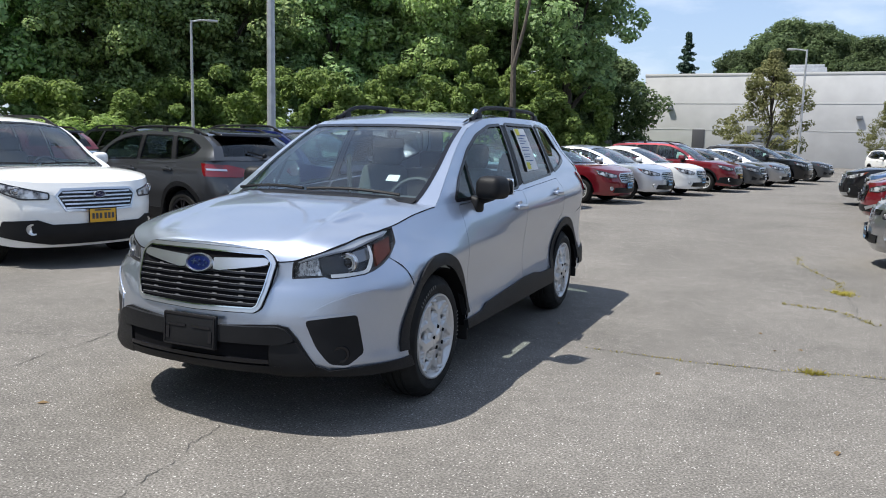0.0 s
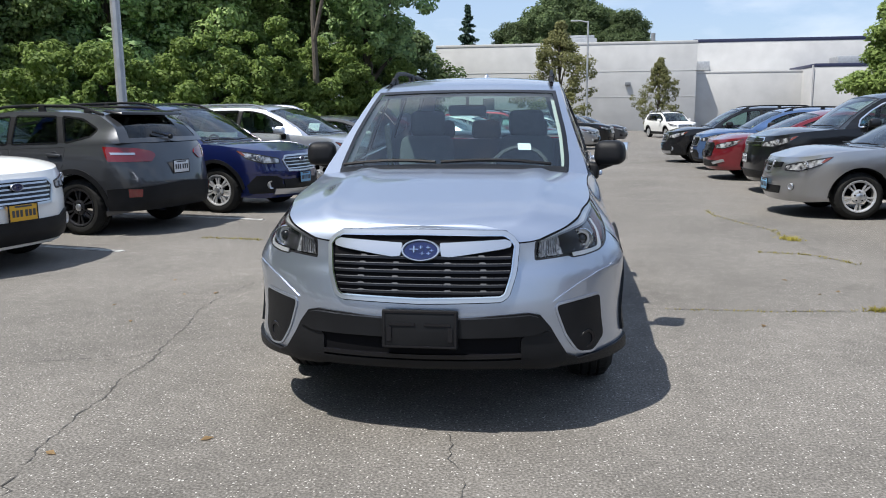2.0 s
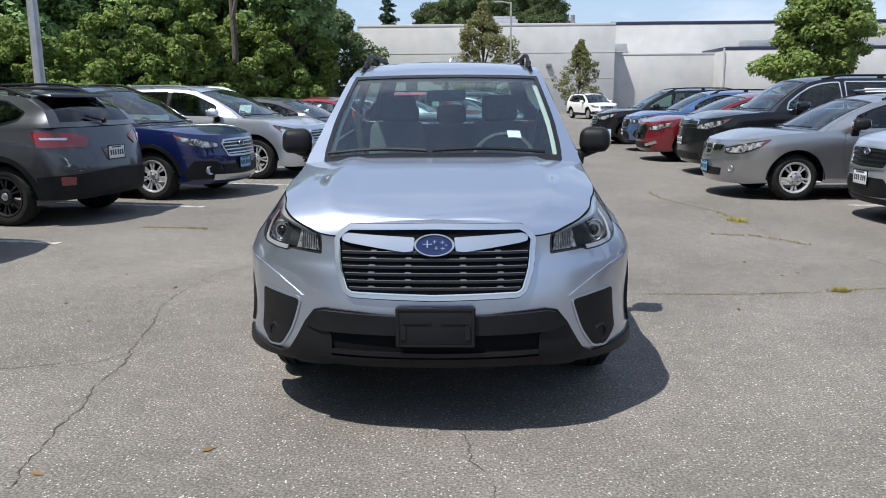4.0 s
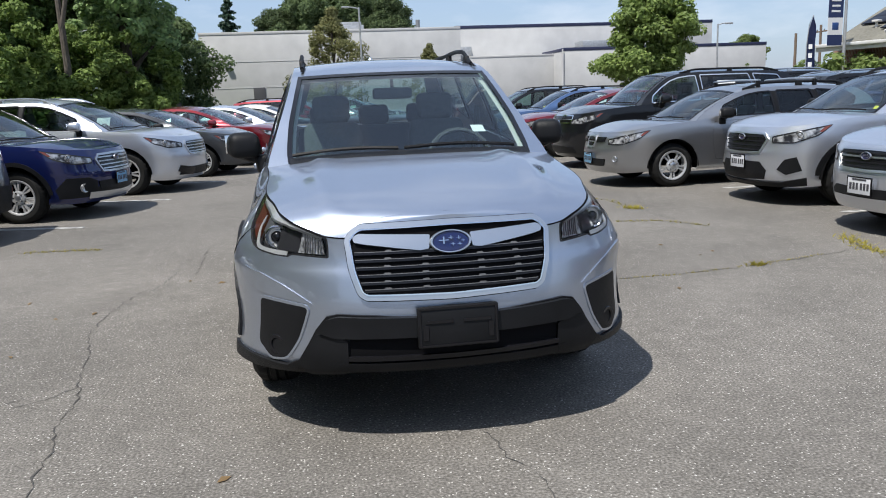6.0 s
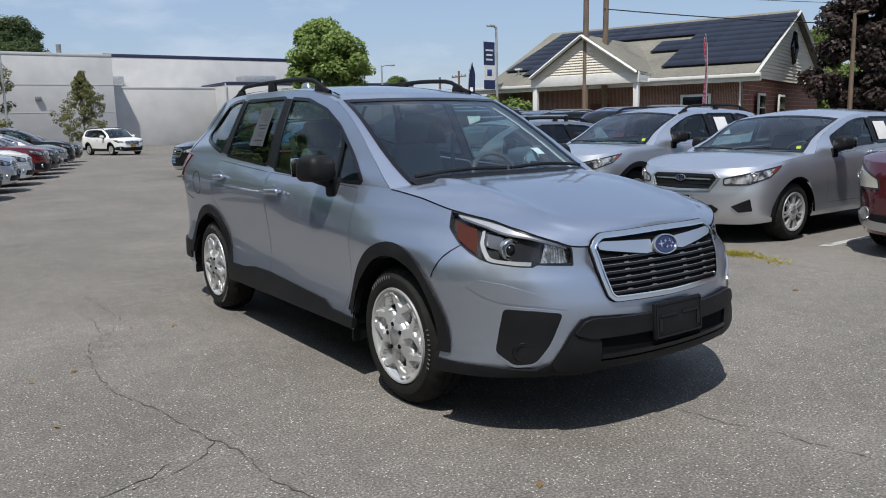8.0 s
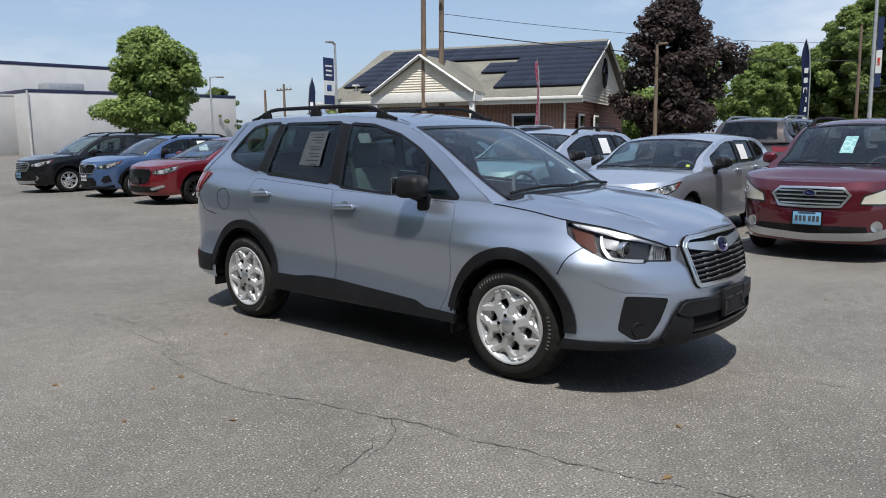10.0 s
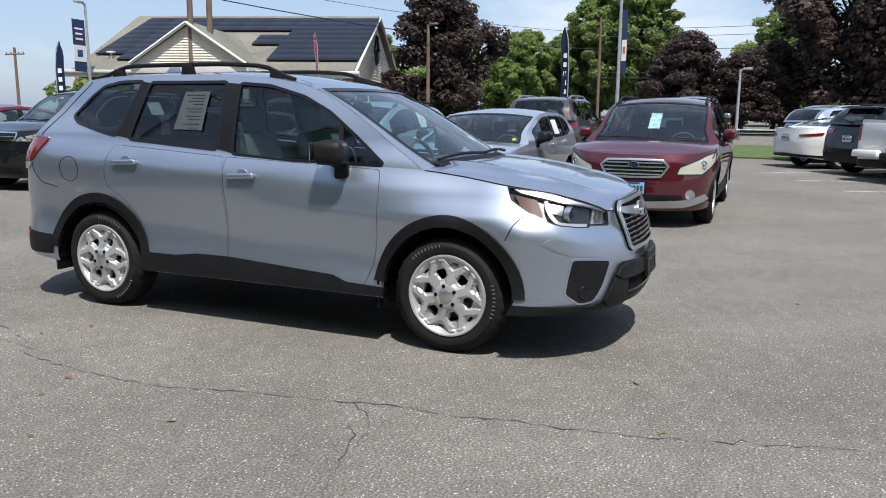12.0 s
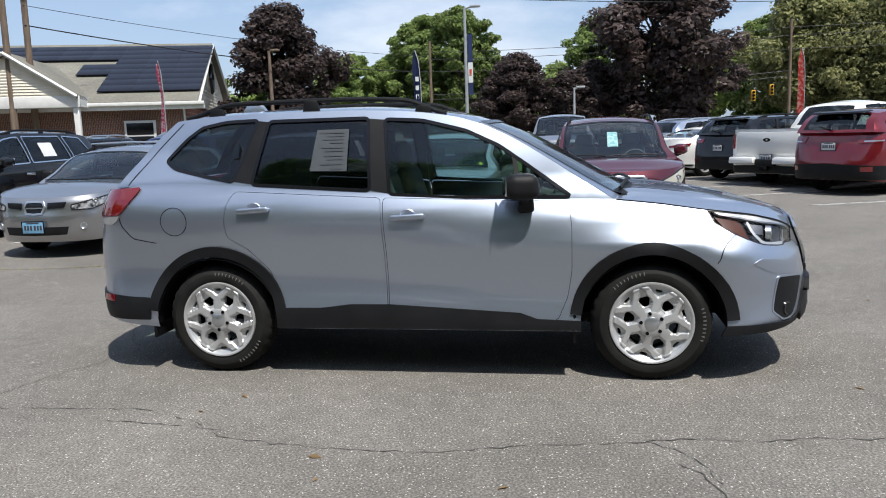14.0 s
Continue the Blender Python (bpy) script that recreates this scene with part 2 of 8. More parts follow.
def sheet(fn, outline, holes=(), step=0.06, lift=0.0, depth=0.0, side=1):
    """A mesh of the chart's region inside outline and outside holes, laid on the surface fn(a, b), with an edge of that depth.
    side -1: the mirror image in x."""
    loops = [resample(outline, step)] + [resample(h, step) for h in holes]
    pts, edges = [], []
    for lp in loops:
        k = len(pts)
        pts += list(lp)
        edges += [(k + i, k + (i + 1) % len(lp)) for i in range(len(lp))]
    bnd = np.array(pts)
    lo, hi = bnd.min(0), bnd.max(0)
    gx, gy = np.meshgrid(np.arange(lo[0] + step * 0.5, hi[0], step), np.arange(lo[1] + step * 0.5, hi[1], step))
    grid = np.stack([gx.ravel(), gy.ravel()], 1)
    if len(grid):
        ok = within(loops[0], grid)
        for h in loops[1:]:
            ok &= ~within(h, grid)
        grid = grid[ok]
    if len(grid):
        far = np.min(np.linalg.norm(grid[:, None] - bnd[None], axis=2), axis=1) > step * 0.4
        pts += list(grid[far])
    v, _, f, *_ = geometry.delaunay_2d_cdt([Vector((float(p[0]), float(p[1]))) for p in pts], edges, [], 0, 1e-6)
    v = np.array([(q.x, q.y) for q in v])
    f = np.array([t for t in f if len(t) == 3])
    mid = v[f].mean(1)
    keep = within(loops[0], mid)
    for h in loops[1:]:
        keep &= ~within(h, mid)
    f = f[keep]
    flip = np.cross(v[f[:, 1]] - v[f[:, 0]], v[f[:, 2]] - v[f[:, 0]]) < 0
    f[flip] = f[flip][:, ::-1]
    e = 1e-3
    p0 = fn(v[:, 0], v[:, 1])
    da = fn(v[:, 0] + e, v[:, 1]) - fn(v[:, 0] - e, v[:, 1])
    db = fn(v[:, 0], v[:, 1] + e) - fn(v[:, 0], v[:, 1] - e)
    nn = np.cross(da, db)
    nn /= np.linalg.norm(nn, axis=1)[:, None] + 1e-12
    p = p0 + nn * lift
    if side < 0:
        p = p * (-1, 1, 1)
        nn = nn * (-1, 1, 1)
        f = f[:, ::-1]
    verts, faces, norms = list(p), [tuple(t) for t in f], [nn[i] for t in f for i in t]
    if depth:
        count = {}
        for t in f:
            for i in range(3):
                a, b = int(t[i]), int(t[(i + 1) % 3])
                count[(a, b)] = count.get((a, b), 0) + 1
        inner = {}
        for a, b in [k for k in count if (k[1], k[0]) not in count]:
            ids = []
            for i in (a, b):
                if i not in inner:
                    inner[i] = len(verts)
                    verts.append(p[i] - nn[i] * depth)
                ids.append(inner[i])
            faces.append((b, a, ids[0], ids[1]))
            w = np.cross(verts[a] - verts[b], verts[ids[0]] - verts[b])
            w = w / (np.linalg.norm(w) + 1e-12)
            norms += [w] * 4
    return verts, faces, norms


def joined(*pieces):
    """Several sheets as one mesh."""
    verts, faces, norms = [], [], []
    for v, f, n in pieces:
        k = len(verts)
        verts += list(v)
        faces += [tuple(i + k for i in t) for t in f]
        norms += list(n)
    me = bpy.data.meshes.new("part")
    me.from_pydata([tuple(map(float, q)) for q in verts], [], [tuple(map(int, t)) for t in faces])
    me.polygons.foreach_set("use_smooth", [True] * len(me.polygons))
    me.normals_split_custom_set([tuple(map(float, q)) for q in norms])
    return me


def both(fn, outline, **kw):
    return joined(sheet(fn, outline, side=1, **kw), sheet(fn, outline, side=-1, **kw))


def bridge(fn, rows, cols, flip=False):
    """A grid over fn(u, v), u and v from 0 to 1, as a piece for joined()."""
    u, v = np.meshgrid(np.linspace(0, 1, cols + 1), np.linspace(0, 1, rows + 1))
    u, v = u.ravel(), v.ravel()
    p = fn(u, v)
    e = 1e-3
    um, vm = np.clip(u, e, 1 - e), np.clip(v, e, 1 - e)
    nn = np.cross(fn(um + e, vm) - fn(um - e, vm), fn(um, vm + e) - fn(um, vm - e))
    nn /= np.linalg.norm(nn, axis=1)[:, None] + 1e-12
    faces, c = [], cols + 1
    for r in range(rows):
        for i in range(cols):
            q = (r * c + i, r * c + i + 1, (r + 1) * c + i + 1, (r + 1) * c + i)
            faces.append(q[::-1] if flip else q)
    if flip:
        nn = -nn
    return list(p), faces, [nn[i] for t in faces for i in t]


def bm_mesh(bm, angle=35):
    me = bpy.data.meshes.new("part")
    bm.to_mesh(me)
    bm.free()
    me.polygons.foreach_set("use_smooth", [True] * len(me.polygons))
    me.set_sharp_from_angle(angle=radians(angle))
    return me


def block(bm, size, at, bevel=0.0, turn=(0, 0, 0), seg=2, taper=None):
    """Adds a bevelled block of that size, centred at a point. taper: scale of its top in x and y."""
    made = bmesh.ops.create_cube(bm, size=1)["verts"]
    for v in made:
        if taper and v.co.z > 0:
            v.co.x *= taper[0]
            v.co.y *= taper[1]
        v.co = Vector((v.co.x * size[0], v.co.y * size[1], v.co.z * size[2]))
    if bevel:
        eds = list({e for v in made for e in v.link_edges})
        made = [v for v in bmesh.ops.bevel(bm, geom=eds, offset=bevel, segments=seg, affect="EDGES", profile=0.5)["verts"]]
        made = list({v for v in made})
    bmesh.ops.transform(bm, matrix=pose(*at, *turn), verts=made)
    return bm


def blocks(*specs, angle=35):
    bm = bmesh.new()
    for s in specs:
        block(bm, *s) if not isinstance(s, dict) else block(bm, **s)
    return bm_mesh(bm, angle)


def tube(points, radius, sides=8, closed=False, scale=None):
    """A round bar along points, with capped ends, as a bmesh."""
    pts = [Vector(p) for p in points]
    bm = bmesh.new()
    rings, up = [], Vector((0, 0, 1))
    for i, p in enumerate(pts):
        a, b = pts[max(i - 1, 0)], pts[min(i + 1, len(pts) - 1)]
        if closed:
            a, b = pts[i - 1], pts[(i + 1) % len(pts)]
        d = (b - a).normalized()
        ref = up if abs(d.dot(up)) < 0.95 else Vector((1, 0, 0))
        s = d.cross(ref).normalized()
        t = s.cross(d)
        r = radius(i / max(1, len(pts) - 1)) if callable(radius) else radius
        sx, sy = scale or (1, 1)
        rings.append([bm.verts.new(p + (s * math.cos(k * math.tau / sides) * sx + t * math.sin(k * math.tau / sides) * sy) * r) for k in range(sides)])
    n = len(rings)
    for i in range(n if closed else n - 1):
        A, B = rings[i], rings[(i + 1) % n]
        for k in range(sides):
            bm.faces.new((A[k], A[(k + 1) % sides], B[(k + 1) % sides], B[k]))
    if not closed:
        bm.faces.new(rings[0][::-1])
        bm.faces.new(rings[-1])
    bmesh.ops.recalc_face_normals(bm, faces=bm.faces)
    return bm


def lathe(profile, sides=48, axis="x"):
    """Turns (along, radius) points round the axis, as a bmesh."""
    bm = bmesh.new()
    rings = []
    for a, r in profile:
        ring = []
        for k in range(sides):
            c, s = math.cos(k * math.tau / sides) * r, math.sin(k * math.tau / sides) * r
            ring.append(bm.verts.new((a, c, s) if axis == "x" else (c, s, a)))
        rings.append(ring)
    for A, B in zip(rings, rings[1:]):
        for k in range(sides):
            bm.faces.new((A[k], A[(k + 1) % sides], B[(k + 1) % sides], B[k]))
    bmesh.ops.recalc_face_normals(bm, faces=bm.faces)
    return bm


def merge(*bms):
    out = bmesh.new()
    for b in bms:
        me = bpy.data.meshes.new("tmp")
        b.to_mesh(me)
        b.free()
        out.from_mesh(me)
        bpy.data.meshes.remove(me)
    return out


def part(name, mesh, mat, parent, label=""):
    """Links a mesh (or bmesh) as one object under its thing or part."""
    if isinstance(mesh, bmesh.types.BMesh):
        mesh = bm_mesh(mesh)
    mesh.name = name
    if mat and not mesh.materials:
        mesh.materials.append(mat)
    ob = new(name, mesh)
    ob.parent = parent
    return tagged(ob, label)


def thing(name, label, category, at=None, group="", kind=""):
    ob = new(name)
    ob.empty_display_size = 0.2
    if at:
        ob.matrix_basis = at
    return tagged(ob, label, category, group, kind)


def solo(name, mesh, mat, label, category="", at=None, group="", kind=""):
    """A thing or a piece of the setting that is one mesh."""
    ob = part(name, mesh, mat, None)
    if at:
        ob.matrix_basis = at
    return tagged(ob, label, category, group, kind)

# cars: local frame with the front towards -y, the left side at +x, the origin on the ground between the axles
class Tub:
    """The lower body: a plan outline of rounded ends swept up through profiles of width and overhang. Chart: way round from the front's middle, height."""

    def __init__(s, yf, yr, w, nf, df, nr, dr, wz, fz, rz, flare, arches, tilt=0.0, pinch=None):
        s.tilt, s.pinch = tilt, pinch
        s.yf, s.yr, s.w, s.nf, s.df, s.nr, s.dr = yf, yr, w / 2, nf, df, nr, dr
        s.wz, s.fz, s.rz, s.flare, s.arches = spline(wz), spline(fz), spline(rz), flare, arches
        th = np.linspace(0, math.pi / 2, 400)
        fx, fy = s.w * np.sin(th)**(2 / nf), yf + df - df * np.cos(th)**(2 / nf)
        rx, ry = s.w * np.cos(th)**(2 / nr), yr - dr + dr * np.sin(th)**(2 / nr)
        x, y = np.concatenate([fx, rx]), np.concatenate([fy, ry])
        s.t_s = np.concatenate([[0], np.cumsum(np.hypot(np.diff(x), np.diff(y)))])
        s.t_y, s.t_x = y, x
        s.sf, s.sr, s.th = s.t_s[399], s.t_s[400], th
        s.length = s.t_s[-1]

    def y_of(s, q):
        return np.interp(q, s.t_s, s.t_y)

    def D(s, y, z):
        """Chart point on the side, by y and height."""
        return (float(np.interp(y, s.t_y, s.t_s)), z)

    def F(s, x, z):
        """Chart point on the front, by x and height."""
        W = s.w + float(s.wz(z))
        th = math.asin(min(1, (x / W))**(s.nf / 2))
        return (float(np.interp(th, s.th, s.t_s[:400])), z)

    def R(s, x, z):
        """Chart point on the rear, by x and height."""
        W = s.w + float(s.wz(z))
        th = math.acos(min(1, (x / W))**(s.nr / 2))
        return (float(np.interp(th, s.th, s.t_s[400:])), z)

    def near(s, x, y, z):
        """Chart point nearest to a place on the left half, at that height."""
        q = np.linspace(0, s.length, 3000)
        p = s(q, np.full(3000, z))
        return (float(q[np.argmin(np.hypot(p[:, 0] - x, p[:, 1] - y))]), z)

    def __call__(s, q, z):
        q, z = np.asarray(q, float), np.asarray(z, float)
        sg = np.where(q < 0, -1.0, 1.0)
        a = np.abs(q)
        over = a > s.length
        a = np.where(over, 2 * s.length - a, a)
        tf = np.interp(a, s.t_s[:400], s.th)
        tr = np.interp(a, s.t_s[400:], s.th)
        front = np.clip(np.cos(tf), 0, 1)**(2 / s.nf) * (a < s.sf)
        rear = np.clip(np.sin(tr), 0, 1)**(2 / s.nr) * (a > s.sr)
        cx = np.where(a < s.sf, np.sin(tf)**(2 / s.nf), np.where(a > s.sr, np.clip(np.cos(tr), 0, 1)**(2 / s.nr), 1))
        y = np.where(a < s.sf, s.yf + s.df - (s.df + s.fz(z)) * front, np.where(a > s.sr, s.yr - s.dr + (s.dr + s.rz(z)) * rear, s.y_of(a)))
        x = (s.w + s.wz(z - s.tilt * y)) * cx
        for yc in s.arches:
            x = x + s.flare * np.exp(-((y - yc) / 0.42)**2) * np.exp(-((z - 0.62) / 0.3)**2) * cx
        if s.pinch:
            x = x - s.pinch(y, z) * cx
        return np.stack([x * sg * np.where(over, -1, 1), y, z], -1)


def arc(yc, zc, r, a0, a1, n):
    return [(yc + r * math.cos(radians(a0 + (a1 - a0) * i / n)), zc + r * math.sin(radians(a0 + (a1 - a0) * i / n))) for i in range(n + 1)]


def wheel_parts(R, rim_r, style, width=0.225):
    """Meshes of a wheel whose outer face looks towards +x: hub, tyre, rim, lug nuts."""
    h = width / 2
    tyre = merge(lathe([(-h + 0.02, rim_r - 0.01), (-h, rim_r + 0.02), (-h - 0.006, (rim_r + R) / 2), (-h + 0.012, R - 0.03), (-h + 0.03, R - 0.008), (-h * 0.45, R), (-h * 0.4, R - 0.009), (-h * 0.34, R - 0.009), (-h * 0.3, R),
                        (-0.008, R + 0.001), (-0.006, R - 0.009), (0.006, R - 0.009), (0.008, R + 0.001), (h * 0.3, R), (h * 0.34, R - 0.009), (h * 0.4, R - 0.009), (h * 0.45, R), (h - 0.03, R - 0.008), (h - 0.012, R - 0.03),
                        (h + 0.001, R - 0.05), (h + 0.004, R - 0.052), (h + 0.006, (rim_r + R) / 2), (h + 0.002, rim_r + 0.03), (h, rim_r + 0.02), (h - 0.02, rim_r - 0.01)], 120))
    for v in tyre.verts:
        r = math.hypot(v.co.y, v.co.z)
        k = round(math.atan2(v.co.z, v.co.y) / math.tau * 120) % 4
        if r > R - 0.0085 and abs(v.co.x) > h * 0.44 and k == (0 if v.co.x > 0 else 2):
            v.co.y *= (r - 0.008) / r
            v.co.z *= (r - 0.008) / r
    bms = [lathe([(-h + 0.02, rim_r - 0.004), (h - 0.03, rim_r - 0.02), (h - 0.006, rim_r - 0.016), (h + 0.004, rim_r), (h + 0.004, rim_r + 0.008), (h - 0.01, rim_r + 0.012)], 56)]
    x0 = h - 0.012

    def plate(poly, z0=0.0, th=0.03, crown=0.0):
        """A flat shape in the wheel's face, given as (angle in degrees, radius) points, with thickness and bevelled edges."""
        b = bmesh.new()
        vs = []
        for a, r in poly:
            a = radians(a)
            vs.append((math.sin(a) * r, math.cos(a) * r, r))
        back = [b.verts.new((x0 + z0 - th, y, z)) for y, z, r in vs]
        mid = [b.verts.new((x0 + z0 - 0.006 + crown * (1 - r / rim_r), y, z)) for y, z, r in vs]
        cy, cz = sum(v[0] for v in vs) / len(vs), sum(v[1] for v in vs) / len(vs)
        top = [b.verts.new((x0 + z0 + crown * (1 - r / rim_r), cy + (y - cy) * 0.93, cz + (z - cz) * 0.93)) for y, z, r in vs]
        n = len(vs)
        for A, B in ((back, mid), (mid, top)):
            for k in range(n):
                b.faces.new((A[k], A[(k + 1) % n], B[(k + 1) % n], B[k]))
        b.faces.new(top)
        bmesh.ops.recalc_face_normals(b, faces=b.faces)
        return b
    n = {"cover": 5, "five": 5, "seven": 7, "ten": 10, "six": 6}[style]
    for k in range(n):
        a = k * 360 / n
        if style == "cover":
            pass
        elif style == "ten":
            bms.append(plate([(a - 9, 0.06), (a + 9, 0.06), (a + 8, rim_r * 0.97), (a - 6, rim_r * 0.97)], 0, 0.03, 0.0))
        else:
            w = {"five": 9, "seven": 8, "six": 10}[style]
            for off in (-w, w):
                bms.append(plate([(a + off * 0.7 - 7, 0.06), (a + off * 0.7 + 7, 0.06), (a + off + 4.5, rim_r * 0.97), (a + off - 4.5, rim_r * 0.97)], 0, 0.03, 0.0))
    if style == "cover":
        # a moulded cover: six forked spokes, six deep holes between them and six slots at the rim
        bars = []
        for k in range(6):
            a = radians(60 * k)
            pt = lambda q, r, a=a: np.array([math.sin(a + radians(q)) * r * rim_r, math.cos(a + radians(q)) * r * rim_r])
            bars += [(pt(0, 0.2), pt(0, 0.56)), (pt(0, 0.56), pt(23, 0.93)), (pt(0, 0.56), pt(-23, 0.93))]

        def face(y, z):
            p = np.stack([y, z], -1)
            d = np.full(np.shape(y), 9.0)
            for u, v in bars:
                t = np.clip(((p - u) @ (v - u)) / ((v - u) @ (v - u)), 0, 1)
                d = np.minimum(d, np.linalg.norm(p - (u + t[..., None] * (v - u)), axis=-1) - (0.010 if np.hypot(*u) < 0.3 * rim_r else 0.002))
            r = np.hypot(y, z) / rim_r
            up = 0.020 * (1 - smooth((d - 0.013) / 0.007)) * smooth((0.98 - r) / 0.10) - 0.014 * smooth((r - 0.2) / 0.5) * (1 - smooth((r - 0.86) / 0.08))
            return np.stack([x0 + 0.004 + up, y, z], -1)
        ring = [(math.sin(q) * rim_r * 0.99, math.cos(q) * rim_r * 0.99) for q in np.linspace(0, math.tau, 73)[:-1]]
        cuts = []
        for k in range(6):
            for q0, shape in ((30, ((-9, 0.44), (9, 0.44), (14, 0.60), (9, 0.69), (-9, 0.69), (-14, 0.60))), (0, ((-6, 0.79), (6, 0.79), (7, 0.86), (-7, 0.86)))):
                cuts.append(rounded([(math.sin(radians(60 * k + q0 + q)) * r * rim_r, math.cos(radians(60 * k + q0 + q)) * r * rim_r) for q, r in shape], 0.008, 2))
        tmp = joined(sheet(face, ring, cuts, 0.008, 0.0, 0.04))
        extra = bmesh.new()
        extra.from_mesh(tmp)
        bpy.data.meshes.remove(tmp)
        bms.append(extra)
    up_ = 0.012 if style == "cover" else 0.0
    bms.append(lathe([(x0 - 0.03, 0.092), (x0 + 0.004, 0.09), (x0 + 0.013 + up_, 0.07), (x0 + 0.013 + up_, 0.045)], 32))
    rim = merge(*bms)
    cap = merge(lathe([(x0 + 0.010 + up_, 0.046), (x0 + 0.019 + up_, 0.034), (x0 + 0.021 + up_, 0.0005)], 24))
    nuts = []
    for k in range(5):
        a = radians(36 + k * 72)
        nuts.append(tube([(x0 - 0.02, math.sin(a) * 0.062, math.cos(a) * 0.062), (x0 + 0.0165 + up_ * 1.1, math.sin(a) * 0.062, math.cos(a) * 0.062)], 0.0115, 6))
    if style != "cover":
        nuts = [merge(*nuts)]
    hub = lathe([(-h * 0.2, 0.16), (h * 0.1, 0.16), (h * 0.1, rim_r - 0.03), (h * 0.05, rim_r - 0.02)], 32)
    return [bm_mesh(b, 40) for b in (hub, tyre, rim, cap)] + [[bm_mesh(b, 40) for b in nuts]]


WHEELS = {}


def put_wheels(car, sp):
    key = (sp["R"], sp["rim"], sp["wheel"], sp["rim_mat"])
    if key not in WHEELS:
        WHEELS[key] = wheel_parts(*key[:3])
    hub, tyre, rim, cap, nuts = WHEELS[key]
    for sx in (1, -1):
        for y in (-sp["wb"] / 2, sp["wb"] / 2):
            w = part("wheel", hub, DARK, car)
            w.matrix_basis = pose(sx * (sp["w"] / 2 - sp.get("tuck", 0.145)), y, sp["R"] - 0.004, (y * 37 + sp["wb"] * 90) % 72, 0, 0 if sx > 0 else 180)
            part("tyre", tyre, RUBBER, w)
            part("rim", rim, {"alloy": ALLOY, "dark": DARKALLOY, "chrome": SATIN}[sp["rim_mat"]], w)
            part("hub_cap", cap, SATIN, w)
            for m_ in nuts:
                part("lug_nut", m_, DARK if sp["wheel"] == "cover" else CHROME, w)


def ribbon(fn, line, width, lift, side=1):
    """A thin strip along a line of chart points, for seams and mouldings."""
    p = np.array(line, float)
    d = np.gradient(p, axis=0)
    d /= np.linalg.norm(d, axis=1)[:, None] + 1e-9
    nrm = np.stack([-d[:, 1], d[:, 0]], 1) * width / 2
    return sheet(fn, np.concatenate([p + nrm, (p - nrm)[::-1]]), step=0.05, lift=lift, depth=abs(lift) + 0.002, side=side)


def fine(line, step=0.03):
    p = np.array(line, float)
    s = np.concatenate([[0], np.cumsum(np.linalg.norm(np.diff(p, axis=0), axis=1))])
    q = np.linspace(0, s[-1], max(2, int(s[-1] / step) + 1))
    return np.stack([np.interp(q, s, p[:, 0]), np.interp(q, s, p[:, 1])], 1)


def curved(line, step=0.03):
    """A smooth line through chart points."""
    p = np.array(line, float)
    s = np.concatenate([[0], np.cumsum(np.linalg.norm(np.diff(p, axis=0), axis=1))])
    q = np.linspace(0, s[-1], max(3, int(s[-1] / step) + 1))
    return np.stack([spline(np.stack([s, p[:, 0]], 1))(q), spline(np.stack([s, p[:, 1]], 1))(q)], 1)


def plate_on(car, at, mat, turn=0, wide=0.305, high=0.155, frame_mat=None, bars=INK):
    """A number plate with its frame and plain bars for its writing, facing -y before it is turned."""
    p = part("number_plate", blocks(((wide, 0.008, high), (0, 0, 0), 0.003)), mat, car)
    p.matrix_basis = at @ pose(0, 0, 0, 0, 0, turn)
    if frame_mat:
        b = bmesh.new()
        for z in (-1, 1):
            block(b, (wide + 0.02, 0.012, 0.012), (0, -0.001, z * (high / 2 + 0.001)), 0.003)
            block(b, (0.012, 0.012, high + 0.01), (z * (wide / 2 + 0.003), -0.001, 0), 0.003)
        part("plate_frame", b, frame_mat, p)
    if bars:
        for k in (-0.36, -0.22, -0.08, 0.1, 0.24, 0.38):
            part("plate_bar", blocks(((wide * 0.09, 0.003, high * 0.4), (wide * k, -0.005, -0.004))), bars, p)
        part("plate_bar", blocks(((wide * 0.6, 0.003, high * 0.1), (0, -0.005, high * 0.38))), bars, p)
    return p


def emblem_on(car, at, size, base, ring=SATIN):
    """An oval badge with a plain star pattern."""
    e = part("badge", lathe([(0, 0.0005), (0.006, size * 0.8), (0.003, size * 0.98), (0, size)], 28, "z"), base, car)
    e.matrix_basis = at @ pose(0, 0, 0, 90, 0, 0) @ Matrix.Diagonal((1, 0.56, 1, 1))
    part("badge_ring", lathe([(0.0, size * 0.93), (0.012, size * 0.95), (0.012, size * 1.04), (0.0, size * 1.09)], 28, "z"), ring, e)
    b = bmesh.new()
    for x, y, r in ((-0.36, 0.1, 0.25), (0.02, 0.32, 0.13), (0.42, 0.28, 0.12), (0.1, -0.28, 0.12), (0.45, -0.3, 0.12), (0.62, 0.0, 0.1)):
        block(b, (r * 2 * size, r * 0.28 * size, 0.003), (x * size, y * size, 0.008))
        block(b, (r * 0.28 * size, r * 2.6 * size, 0.003), (x * size, y * size, 0.0083))
    part("badge_stars", b, CHROME, e)


